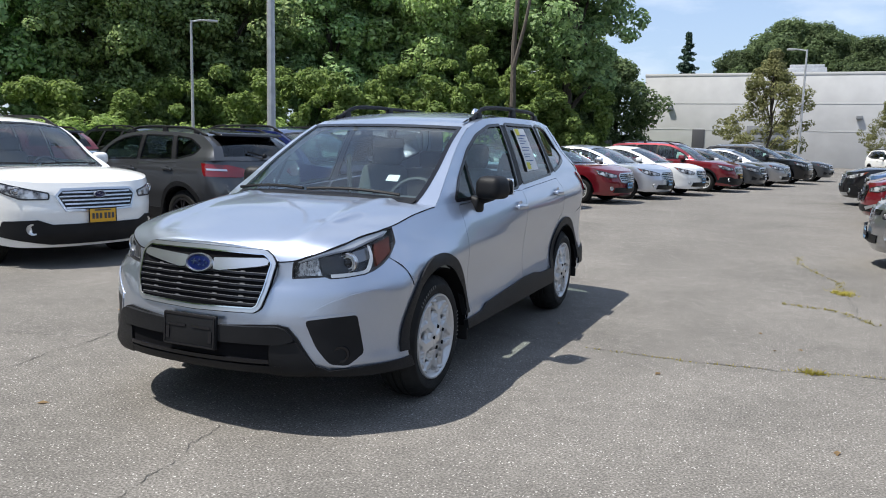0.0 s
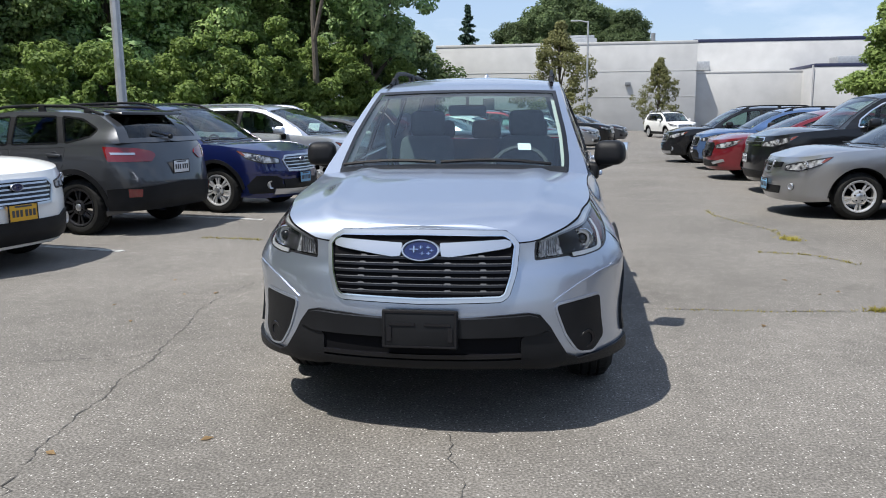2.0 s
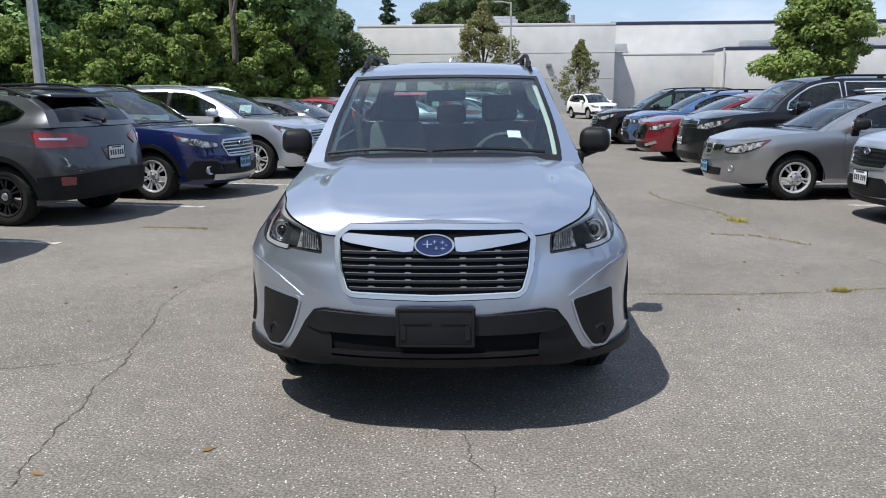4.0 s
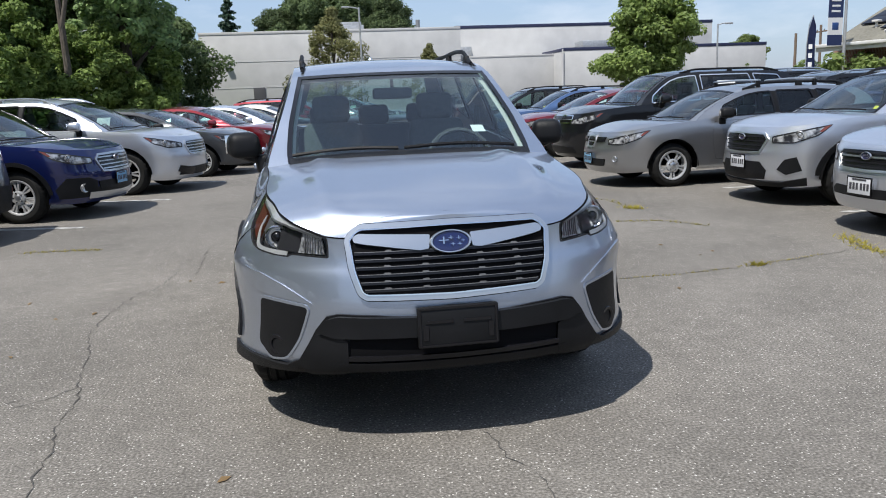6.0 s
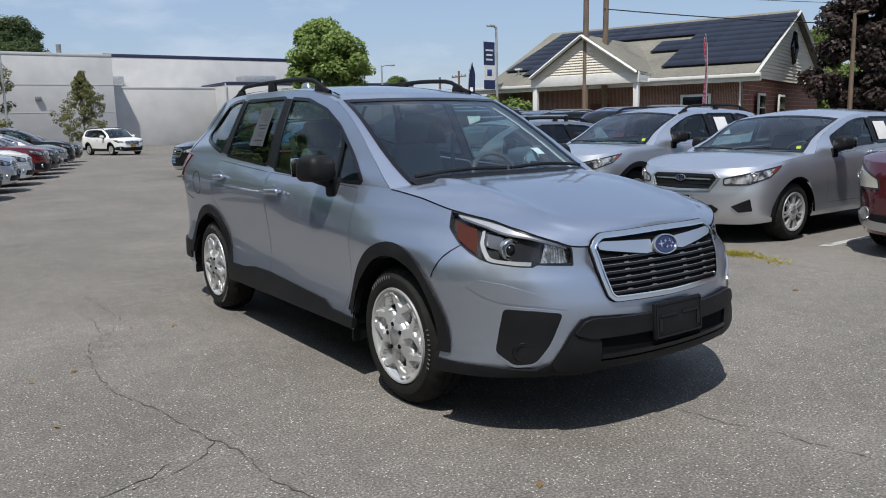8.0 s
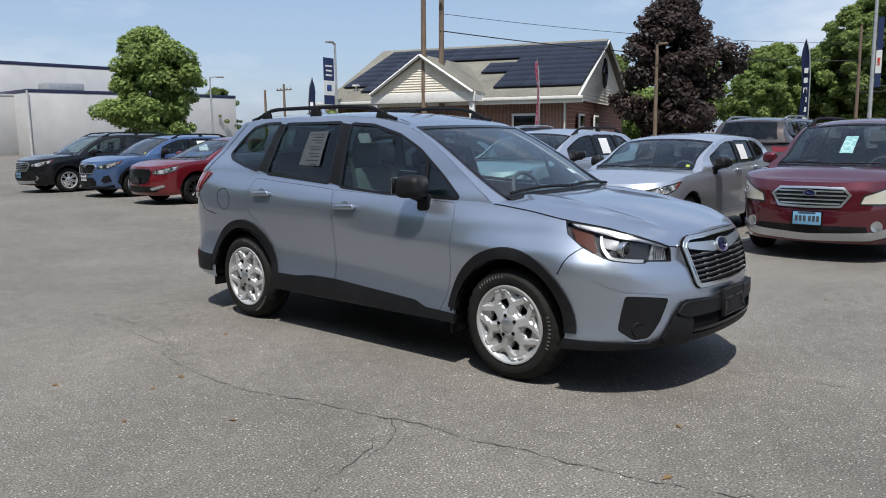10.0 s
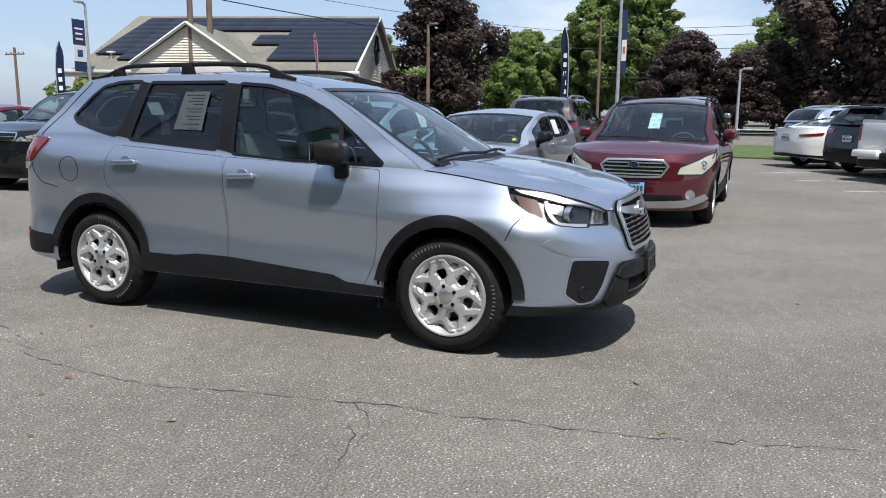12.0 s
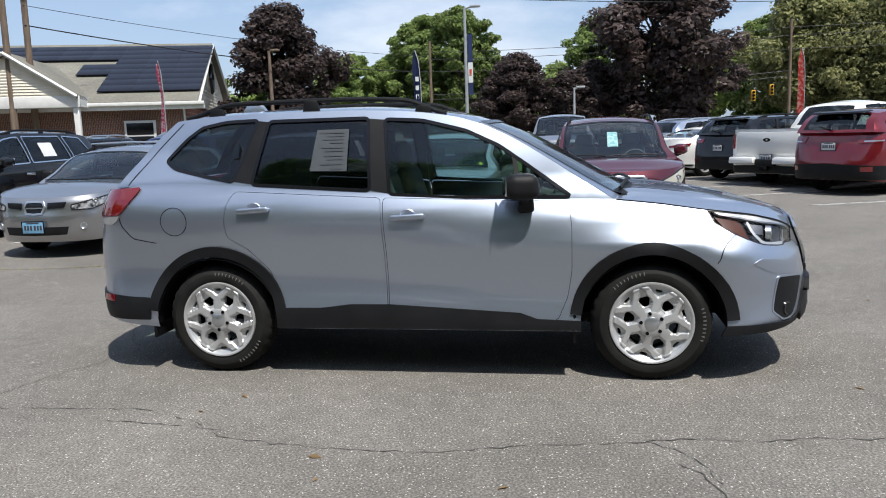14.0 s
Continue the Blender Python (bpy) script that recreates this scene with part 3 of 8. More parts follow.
def interior(car, sp, full=False):
    """Dash, wheel, seats, headliner, floor."""
    w, c, R = sp["w"], sp["cowl"], sp["roof_z"]
    zb = sp["belt_z"]
    dash = blocks({"size": (w - 0.34, 0.55, 0.26), "at": (0, c + 0.32, zb - 0.18), "bevel": 0.07, "seg": 3}, {"size": (0.42, 0.2, 0.16), "at": (0.36, c + 0.45, zb - 0.07), "bevel": 0.06}, {"size": (0.26, 0.6, 0.4), "at": (0, c + 0.75, zb - 0.45), "bevel": 0.04})
    part("dashboard", dash, TRIM, car)
    ring = [(0.36 + 0.185 * math.cos(a), c + 0.66 + 0.185 * math.sin(a) * 0.42, zb - 0.06 + 0.185 * math.sin(a) * 0.9) for a in np.linspace(0, math.tau, 20, endpoint=False)]
    sw = merge(tube(ring, 0.016, 6, True), tube([(0.19, c + 0.65, zb - 0.07), (0.53, c + 0.65, zb - 0.07)], 0.02, 6), tube([(0.36, c + 0.65, zb - 0.06), (0.36, c + 0.45, zb - 0.13)], 0.045, 8))
    part("steering_wheel", sw, TRIM, car)
    seat_y = c + 1.25
    zs = zb - 0.52
    for sx in (0.37, -0.37):
        s = blocks({"size": (0.5, 0.52, 0.2), "at": (sx, seat_y, zs), "bevel": 0.06, "seg": 3}, {"size": (0.48, 0.16, 0.66), "at": (sx, seat_y + 0.32, zs + 0.36), "bevel": 0.06, "seg": 3, "turn": (-14, 0, 0), "taper": (0.82, 0.8)},
                   {"size": (0.26, 0.1, 0.19), "at": (sx, seat_y + 0.43, zs + 0.77), "bevel": 0.045, "seg": 3, "turn": (-8, 0, 0)})
        part("front_seat", s, CLOTH, car)
    ry = seat_y + 0.95
    if ry + 0.4 < sp["rear_y"]:
        part("rear_seat", blocks({"size": (w - 0.5, 0.5, 0.2), "at": (0, ry, zs + 0.02), "bevel": 0.06}, {"size": (w - 0.52, 0.16, 0.6), "at": (0, ry + 0.3, zs + 0.34), "bevel": 0.06, "turn": (-16, 0, 0)},
                                 *[{"size": (0.25, 0.1, 0.16), "at": (x, ry + 0.41, zs + 0.71), "bevel": 0.04} for x in (-0.4, 0, 0.4)]), CLOTH, car)
    part("cabin_floor", blocks({"size": (w - 0.24, sp["rear_y"] - c - 0.2, 0.06), "at": (0, (sp["rear_y"] + c) / 2, 0.36)}), DARK, car)
    if full:
        part("rear_view_mirror", blocks({"size": (0.25, 0.03, 0.07), "at": (0, c + 0.99, R - 0.20), "bevel": 0.02}, {"size": (0.02, 0.02, 0.1), "at": (0, c + 1.0, R - 0.15)}), TRIM, car)
        for sx in (1, -1):
            part("belt_strap", tube([(sx * 0.66, seat_y + 0.3, R - 0.3), (sx * 0.62, seat_y + 0.26, zb - 0.1), (sx * 0.55, seat_y + 0.3, zs)], 0.02, 4, scale=(0.15, 1)), TRIM, car)


def build_car(sp, label, category, color, at, group=""):
    """A car from its numbers."""
    car = thing(sp["kind"], label, category, at, group)
    body = PAINT[color]
    step = sp["step"]
    wb, w, R = sp["wb"], sp["w"], sp["R"]
    yf, yr = sp["yf"], sp["yr"]
    A = (-wb / 2, wb / 2)
    T = Tub(yf, yr, w, *sp["ends"], sp["wz"], sp["fz"], sp["rz"], sp["flare"], A, sp.get("tilt", 0.0), sp.get("pinch"))
    top = spline(sp["top"])
    ar = sp["arch"]
    zc = R
    low = sp["sill"]
    # outline of the lower body in its chart, arches cut out
    line = [T.F(0, sp["front_low"])] + [T.F(w / 2 * k, sp["front_low"]) for k in (0.3, 0.6, 0.8)]
    a0 = math.degrees(math.asin((low - zc) / ar)) if low < zc else 0
    for i, yc in enumerate(A):
        line += [T.D(y, z) for y, z in arc(yc, zc, ar, 180 - a0, a0, 26)]
    line += [T.R(w / 2 * k, sp["rear_low"]) for k in (0.8, 0.6, 0.3)] + [T.R(0, sp["rear_low"])]
    ss = np.linspace(T.length, 0, 260 if sp["full"] else 90)
    line += [(q, float(top(T.y_of(q)))) for q in ss]
    body_line = line
    doors = [rounded([T.D(y, z) for y, z in d], 0.03) for d in sp["doors"]]
    lamp = rounded([T.F(*p[1:]) if p[0] == "F" else T.near(*p[1:]) if p[0] == "P" else T.D(*p[1:]) for p in sp["lamp"]], 0.02 if not sp["full"] else 0.008)
    holes = list(doors)
    if sp["full"]:
        holes += [lamp]
    shell = part("body", joined(*[sheet(T, body_line, holes, step, side=sd) for sd in (1, -1)]), body, car)
    for d in doors:
        for sd in (1, -1):
            part("door", joined(sheet(T, inset(d, 0.003), step=step, depth=0.012, side=sd)), body, car)
    for sd in (1, -1):
        part("inner_shell", joined(sheet(T, [T.D(y, z) for y, z in ((A[0] + ar + 0.02, low + 0.05), (A[1] - ar - 0.02, low + 0.05), (A[1] - ar - 0.02, 0.95), (A[0] + ar + 0.02, 0.95))], step=0.12, lift=-0.03, side=sd)), DARK, car)
    # wheel housings and floor
    well = []
    for yc in A:
        for sx in (1, -1):
            b = bmesh.new()
            n = 14
            r0 = [b.verts.new((sx * (w / 2 - 0.012), yc + (ar + 0.012) * math.cos(math.pi * k / n), zc - 0.03 + (ar + 0.012) * math.sin(math.pi * k / n))) for k in range(n + 1)]
            r1 = [b.verts.new((sx * (w / 2 - 0.42), v.co.y, v.co.z)) for v in r0]
            for k in range(n):
                b.faces.new((r0[k], r0[k + 1], r1[k + 1], r1[k]))
            b.faces.new(r1)
            well.append(b)
    fl = bmesh.new()
    block(fl, (w - 0.24, wb - 2 * ar - 0.04, 0.1), (0, 0, low + 0.06))
    block(fl, (w - 0.7, yr - yf - 0.5, 0.1), (0, (yr + yf) / 2, low + 0.1))
    part("underbody", merge(*well, fl), DARK, car)
    # bonnet
    cw, crown = sp["cowl"], sp["crown"]

    rim_s = np.concatenate([np.linspace(0, T.sf * 0.9, 90 if sp["full"] else 26)[:-1], np.linspace(T.sf * 0.9, float(np.interp(cw + sp["hood_under"], T.t_y, T.t_s)), 18)])
    rim_p = T(rim_s, top(T.y_of(rim_s)))
    rim_p[0, 0] = 1e-4
    ys = rim_p[0, 1]

    def hood(u, v):
        t = v * (len(rim_p) - 1)
        x, y, z = (np.interp(t, np.arange(len(rim_p)), rim_p[:, k]) for k in range(3))
        a = 2 * u - 1
        up = smooth((y - ys) / 0.45)
        lift = crown * up * (1 - np.abs(a)**2.6) * (1 - 0.5 * smooth((y - cw + 0.5) / 0.5))
        # the leading edge is rounded over
        lift = lift + 0.012 * smooth((y - ys) / 0.10) * (1 - np.abs(a)**8) * (1 - smooth((y - cw + 0.5) / 0.5))
        if sp.get("bonnet"):
            # a long flat crown with a crease towards each grille corner, falling to the lamps
            b_ = np.abs(a)
            c_ = 0.66 + 0.10 * smooth((cw - y) / 0.9)
            crease = 0.015 * smooth((y - ys) / 0.25) * (1 - smooth((y - cw - 0.05) / 0.2)) * (smooth((b_ - c_ + 0.16) / 0.16) * (b_ < c_) + (1 - smooth((b_ - c_) / 0.05)) * (b_ >= c_))
            lift = np.maximum(spline(sp["bonnet"])(y) - z, 0) * (1 - b_**3.4) + crease
        return np.stack([-a * x, y, z + lift], -1)
    part("bonnet", joined(bridge(hood, len(rim_p) - 1, 30, True)), body, car)
    # cabin: the side walls lean in above the belt
    lean, bend = sp["lean"]

    def cabin(y, z):
        zt = top(y)
        q = np.interp(y, T.t_y, T.t_s)
        base = T(q, zt)[..., 0]
        h = np.maximum(z - zt, -0.05)
        x = base - lean * h - bend * h * h
        x = x - sp["nip_front"] * smooth((sp["nip_y"] - y) / 0.6) * smooth(h / 0.15)
        x = x - sp["nip_rear"] * smooth((y - sp["nip_ry"]) / 0.7) * smooth(h / 0.2)
        return np.stack([x, y + 0 * z, z + 0 * y], -1)
    apil, roof, dpil = curved(sp["a_pillar"]), curved(sp["roof"]), curved(sp["d_pillar"])
    b0, b1 = apil[0][0], dpil[-1][0]
    belt = [(y, float(top(y)) - 0.004) for y in np.linspace(b1, b0, 50)]
    walls = list(map(tuple, apil[1:-1])) + list(map(tuple, roof)) + list(map(tuple, dpil[1:-1])) + belt
    panes = [rounded(p, 0.025) for p in sp["panes"]]
    part("cabin_frame", joined(*[sheet(cabin, walls, panes, min(step, 0.06), side=sd) for sd in (1, -1)]), body, car)
    for p, tint in zip(panes, sp["pane_mats"]):
        for sd in (1, -1):
            o = part("side_window", joined(sheet(cabin, inset(p, -0.008), step=0.12, lift=-0.008, side=sd)), tint, car)
            o.visible_shadow = sp["full"]
    for sd in (1, -1):
        for p in sp["blackout"]:
            part("pillar_cover", joined(sheet(cabin, p, step=0.07, lift=0.003, depth=0.004, side=sd)), PLASTIC, car)
        for p in panes:
            part("window_surround", joined(sheet(cabin, inset(p, -0.014), [inset(p, 0.006)], 0.1, 0.004, 0.01, side=sd)), sp["surround"], car)

    def across(line, bow, rise, under=0.0):
        ln = np.array(line)

        def f(u, v):
            t = v * (len(ln) - 1)
            y, z = np.interp(t, np.arange(len(ln)), ln[:, 0]), np.interp(t, np.arange(len(ln)), ln[:, 1])
            x = cabin(y, z)[..., 0] + under
            a = 2 * u - 1
            k = 1 - np.abs(a)**2.2
            bw = bow[0] + (bow[1] - bow[0]) * v
            rs = rise[0] + (rise[1] - rise[0]) * v
            return np.stack([-a * x, y + bw * k, z + rs * k], -1)
        return f
    ws = across(apil, sp["ws_bow"], sp["ws_rise"])

    def wsn(u, v):
        return ws(0.5 + (u - 0.5) * (1 - 0.09 * (1 - v)**3), v)
    o = part("windscreen", joined(bridge(lambda u, v: wsn(0.035 + u * 0.93, 0.0 + v * 0.97), 10, 16, True)), CLEAR, car)
    for k in ((0, 0.042, 0, 1), (0.958, 1, 0, 1)):
        part("windscreen_pillar", joined(bridge(lambda u, v, k=k: (ws(0 * u, v) * (1 - u)[..., None] + wsn(0 * u + 0.042, v) * u[..., None] if k[0] < 0.5 else wsn(0 * u + 0.958, v) * (1 - u)[..., None] + ws(0 * u + 1, v) * u[..., None]) + (0, -0.002, 0.002), 10, 4, True)), body, car)
        if sp["full"]:
            part("pillar_trim", joined(bridge(lambda u, v, k=k: wsn(k[0] * 0.985 + 0.008 + u * (k[1] - k[0]) * 1.25 - (0.012 if k[0] > 0.5 else 0.0), 0.06 + v * 0.9) + (0, 0.03, -0.03), 10, 4, True)), LINER, car)
    for k in ((0.03, 0.05, 0, 0.97), (0.95, 0.97, 0, 0.97), (0.03, 0.97, 0.955, 1.0), (0.03, 0.97, 0.0, 0.05)):
        part("windscreen_band", joined(bridge(lambda u, v, k=k: wsn(k[0] + u * (k[1] - k[0]), k[2] + v * (k[3] - k[2])) + (0, -0.004, 0.003), 10, 14, True)), GLOSSBLACK, car)
    rf = across(roof, (sp["ws_bow"][1], 0.03), (sp["ws_rise"][1], sp["roof_rise"]))

    def roof_fn(u, v):
        p = rf(u, v)
        a = 2 * u - 1
        k = 1 - np.abs(a)**2.2
        mid = np.sin(np.clip(v, 0, 1) * math.pi)
        p[..., 2] += 0.018 * mid * k
        return p
    part("roof", joined(bridge(roof_fn, 22, 18, True)), body, car)
    part("headliner", joined(bridge(lambda u, v: roof_fn(0.03 + 0.94 * u, v) - (0, 0, 0.035), 8, 8, False)), LINER, car)
    hb = across(dpil, (0.03, sp["hatch_bow"]), (sp["roof_rise"], 0.0))
    part("rear_gate_frame", joined(*[bridge(lambda u, v, k=k: hb(k[0] + u * (k[1] - k[0]), k[2] + v * (k[3] - k[2])), 10, 8, True) for k in ((0, 0.09, 0, 1), (0.91, 1, 0, 1), (0.09, 0.91, 0, 0.08), (0.09, 0.91, 0.88, 1))]), body, car)
    part("rear_window", joined(bridge(lambda u, v: hb(0.085 + 0.83 * u, 0.07 + 0.82 * v) - (0, 0.004, 0.0), 8, 10, True)), sp["rear_glass"], car)
    # deck behind the rear window
    yd = b1

    def deck(u, v):
        y = yd - 0.02 + (yr - yd + 0.02 + float(T.rz(top(yr))) - 0.004) * (1 - (1 - v)**1.5)
        yref = np.clip(y, None, yr - 1e-4)
        q = np.interp(yref, T.t_y, T.t_s)
        c = np.clip((y - (T.yr - T.dr)) / (T.dr + T.rz(top(yref))), 0, 1)
        xe = np.where(y > T.yr - T.dr, (T.w + T.wz(top(yref))) * np.clip(1 - c**T.nr, 0, 1)**(1 / T.nr), T(q, top(yref))[..., 0])
        a = 2 * u - 1
        return np.stack([-a * xe, y, top(yref) + 0.012 * (1 - np.abs(a)**3)], -1)
    part("rear_deck", joined(bridge(deck, 12, 12, True)), body, car)
    put_wheels(car, sp)
    interior(car, sp, sp["full"])
    # black cladding on the arches and sills
    if sp["clad"]:
        cw2 = sp["clad"]
        for i, yc in enumerate(A):
            ring = arc(yc, zc, ar + cw2, 180 + sp["clad_ends"][i][0], sp["clad_ends"][i][1], 26) + arc(yc, zc, ar - 0.004, sp["clad_ends"][i][1], 180 + sp["clad_ends"][i][0], 26)
            for sd in (1, -1):
                part("arch_cladding", joined(sheet(T, [T.D(y, z) for y, z in ring], step=0.06, lift=0.012, depth=0.03, side=sd)), PLASTIC, car)
        for sd in (1, -1):
            part("sill_cladding", joined(sheet(T, [T.D(y, z) for y, z in sp["sill_line"]], step=0.08, lift=0.014, depth=0.03, side=sd)), PLASTIC, car)
    # lamps
    if not sp["full"]:
        for sd in (1, -1):
            h = part("headlamp", joined(sheet(T, lamp, step=0.05, lift=0.004, depth=0.006, side=sd)), sp.get("lamp_mat", LAMP), car)
            part("lamp_rim", joined(sheet(T, inset(lamp, -0.004), [inset(lamp, 0.012)], 0.08, 0.006, 0.008, side=sd)), LAMPBLACK, h)
            cq = lamp.mean(0)
            cp = T(np.array([cq[0]]), np.array([cq[1]]))[0]
            o = part("projector", lathe([(0.0, 0.05), (0.014, 0.046), (0.014, 0.038), (0.004, 0.032), (0.012, 0.02), (0.016, 0.0005)], 18, "z"), REFLECTOR, h)
            o.matrix_basis = pose(sd * cp[0], cp[1] - 0.002, cp[2], 90, 0, sd * 30)
            if sp.get("lamp_amber"):
                part("indicator", joined(sheet(T, [T.D(y, z) for y, z in sp["lamp_amber"]], step=0.06, lift=0.0065, depth=0.004, side=sd)), DARKAMBER, h)
        g = inset([T.F(x, z) for x, z in sp["grille"]] + [(-a, b) for a, b in [T.F(x, z) for x, z in sp["grille"]][::-1] if a > 1e-6], 0.0)
        grille = part("grille", joined(sheet(T, g, step=0.06, lift=0.006, depth=0.008)), GLOSSBLACK, car)
        part("grille_frame", joined(sheet(T, inset(g, -0.018), [inset(g, 0.006)], 0.08, 0.014, 0.016)), sp["grille_frame"], grille)
        gx, gz0, gz1 = max(p[0] for p in sp["grille"]), min(p[1] for p in sp["grille"]), max(p[1] for p in sp["grille"])
        for k in range(sp["bars"]):
            z = gz0 + (gz1 - gz0) * (k + 0.7) / (sp["bars"] + 0.4)
            half = [q for q in np.linspace(0, gx, 40) if within(inset(g, 0.012), [T.F(q, z)])[0]]
            if half:
                qq = T.F(half[-1], z)[0]
                hb2 = sp.get("bar_h", 0.008)
                part("grille_bar", joined(sheet(T, [(-qq, z - hb2), (qq, z - hb2), (qq, z + hb2), (-qq, z + hb2)], step=0.15, lift=0.012, depth=0.01)), sp["bar_mat"], grille)
        if sp.get("intake"):
            gi = [T.F(x, z) for x, z in sp["intake"]]
            gi = gi + [(-a, b) for a, b in gi[::-1] if a > 1e-6]
            part("lower_intake", joined(sheet(T, gi, step=0.05, lift=0.010, depth=0.014)), PLASTIC, car)
        for poly, mat in sp.get("bumper", ()):
            for sd in (1, -1):
                part("bumper_trim", joined(sheet(T, [T.F(*p[1:]) if p[0] == "F" else (T.D(*p[1:]) if p[0] == "D" else T.R(*p[1:])) for p in poly], step=0.05, lift=0.016, depth=0.024, side=sd)), mat, car)
        for x, z, r in sp.get("fogs", ()):
            for sd in (1, -1):
                p = T(np.array([T.F(x, z)[0]]), np.array([z]))[0]
                o = part("fog_lamp", lathe([(0, r * 1.3), (0.02, r * 1.2), (0.02, r), (0.012, r * 0.7), (0.014, 0.0005)], 20, "z"), SATIN, car)
                o.matrix_basis = pose(sd * p[0], p[1], p[2], 90, 0, sd * 25)
    # rear lamps
    tl = [T.R(*p[1:]) if p[0] == "R" else T.D(*p[1:]) for p in sp["tail"]]
    for sd in (1, -1):
        part("tail_lamp", joined(sheet(T, rounded(tl, 0.02), step=0.05, lift=0.012, depth=0.02, side=sd)), REDLENS, car)
    rb = [T.D(wb / 2 + ar + 0.05, sp["rear_low"] + 0.01), T.R(0, sp["rear_low"] + 0.01), T.R(0, sp["rear_clad"]), T.D(wb / 2 + ar + 0.05, sp["rear_clad"] - 0.05)]
    part("rear_bumper", both(T, rb, step=0.08, lift=0.012, depth=0.02), sp.get("rear_bumper_mat", PLASTIC), car)
    if sp["kind"] == "pickup_truck":
        for sd in (1, -1):
            part("bumper_step", blocks({"size": (0.70, 0.18, 0.155), "at": (sd * 0.60, yr + 0.08, 0.60), "bevel": 0.04, "taper": (0.97, 0.85)}), body, car)
        part("step_pad", blocks({"size": (0.52, 0.12, 0.16), "at": (0, yr + 0.03, 0.55), "bevel": 0.02}), PLASTIC, car)
        part("tow_hitch", blocks({"size": (0.16, 0.22, 0.1), "at": (0, yr + 0.05, 0.42), "bevel": 0.02}), DARK, car)
        part("tailgate", blocks({"size": (1.66, 0.03, 0.50), "at": (0, yr + 0.0, 0.985), "bevel": 0.012}), body, car)
        oval = part("tail_badge", lathe([(0, 0.0005), (0.008, 0.08), (0.004, 0.098), (0, 0.1)], 24, "z"), GLOSSBLACK, car)
        oval.matrix_basis = pose(0, yr + 0.012, 1.06, -90, 0, 0) @ Matrix.Diagonal((1, 0.42, 1, 1))
    if sp.get("spoiler"):
        blade = [tuple(hb(np.array([0.5 - 0.17 * t]), np.array([0.90 - 0.13 * t]))[0] + (0, 0.03, 0.012)) for t in np.linspace(0, 1, 6)]
        wiper_arm = part("rear_wiper", tube(blade, 0.012, 6), PLASTIC, car)
        part("wiper_hub", lathe([(0, 0.03), (0.03, 0.028), (0.036, 0.0005)], 12, "z"), PLASTIC, wiper_arm).matrix_basis = Matrix.Translation(blade[0]) @ pose(0, -0.01, 0, -90, 0, 0)
        part("spoiler", blocks({"size": (1.16, 0.30, 0.035), "at": (0, roof[-1][0] + 0.10, roof[-1][1] + 0.045), "bevel": 0.012, "turn": (-7, 0, 0), "taper": (0.96, 0.8)}), GLOSSBLACK, car)
        for sd in (1, -1):
            part("rear_reflector", joined(sheet(T, [T.D(yr - 0.20, 0.47), T.R(0.66, 0.47), T.R(0.66, 0.56), T.D(yr - 0.20, 0.57)], step=0.05, lift=0.016, depth=0.008, side=sd)), REDLENS, car)
            part("lamp_clear_band", joined(sheet(T, [T.D(yr - 0.31, sp["belt_z"] - 0.045), T.R(0.66, sp["belt_z"] - 0.055), T.R(0.66, sp["belt_z"] - 0.03), T.D(yr - 0.33, sp["belt_z"] - 0.02)], step=0.05, lift=0.015, depth=0.004, side=sd)), SATIN, car)
    # mirrors
    my, mz = sp["mirror"]
    for sd in (1, -1):
        mb = bmesh.new()
        block(mb, (0.185, 0.20, 0.146), (-sd * 0.012, -0.005, 0), 0.05, (0, 0, 0), 4, (0.92, 0.90))
        m = part("door_mirror", mb, PLASTIC if sp["mirror_black"] else body, car)
        x = float(cabin(np.array([my]), np.array([mz]))[0][0])
        m.matrix_basis = pose(sd * (x + 0.155), my, mz + 0.03, 0, 0, -sd * 12)
        part("mirror_stalk", tube([(-sd * 0.16, -0.03, -0.10), (-sd * 0.09, -0.03, -0.085), (0, -0.01, -0.05)], 0.03, 8), PLASTIC, m)
        part("mirror_foot", blocks({"size": (0.10, 0.105, 0.10), "at": (-sd * 0.115, -0.04, -0.108), "bevel": 0.022, "seg": 3, "taper": (0.75, 0.8), "turn": (0, sd * 14, 0)}), PLASTIC, m)
        part("mirror_glass", blocks(((0.16, 0.006, 0.105), (0, 0.097, 0.005), 0.002)), CHROME, m)
    # door handles
    for y, z in sp["handles"]:
        for sd in (1, -1):
            p = T(np.array([T.D(y, z)[0]]), np.array([z]))[0]
            h = part("door_handle", blocks({"size": (0.024, 0.215, 0.036), "at": (0, 0, 0), "bevel": 0.0115, "seg": 3, "taper": (1.0, 0.93)}), sp.get("handle_mat") or body, car)
            h.matrix_basis = pose(sd * (p[0] + 0.024), p[1], z, -3, 0, 0)
            for my_ in (-0.085, 0.085):
                part("handle_mount", blocks({"size": (0.03, 0.04, 0.02), "at": (-sd * 0.012, my_, 0), "bevel": 0.005}), body, h)
            cup_ = part("handle_cup", lathe([(0, 0.046), (0.003, 0.042), (0.001, 0.036), (-0.002, 0.0005)], 24, "x"), body, h)
            cup_.matrix_basis = pose(-sd * 0.023, 0.0, 0.004) @ Matrix.Diagonal((sd, 1.15, 0.95, 1))
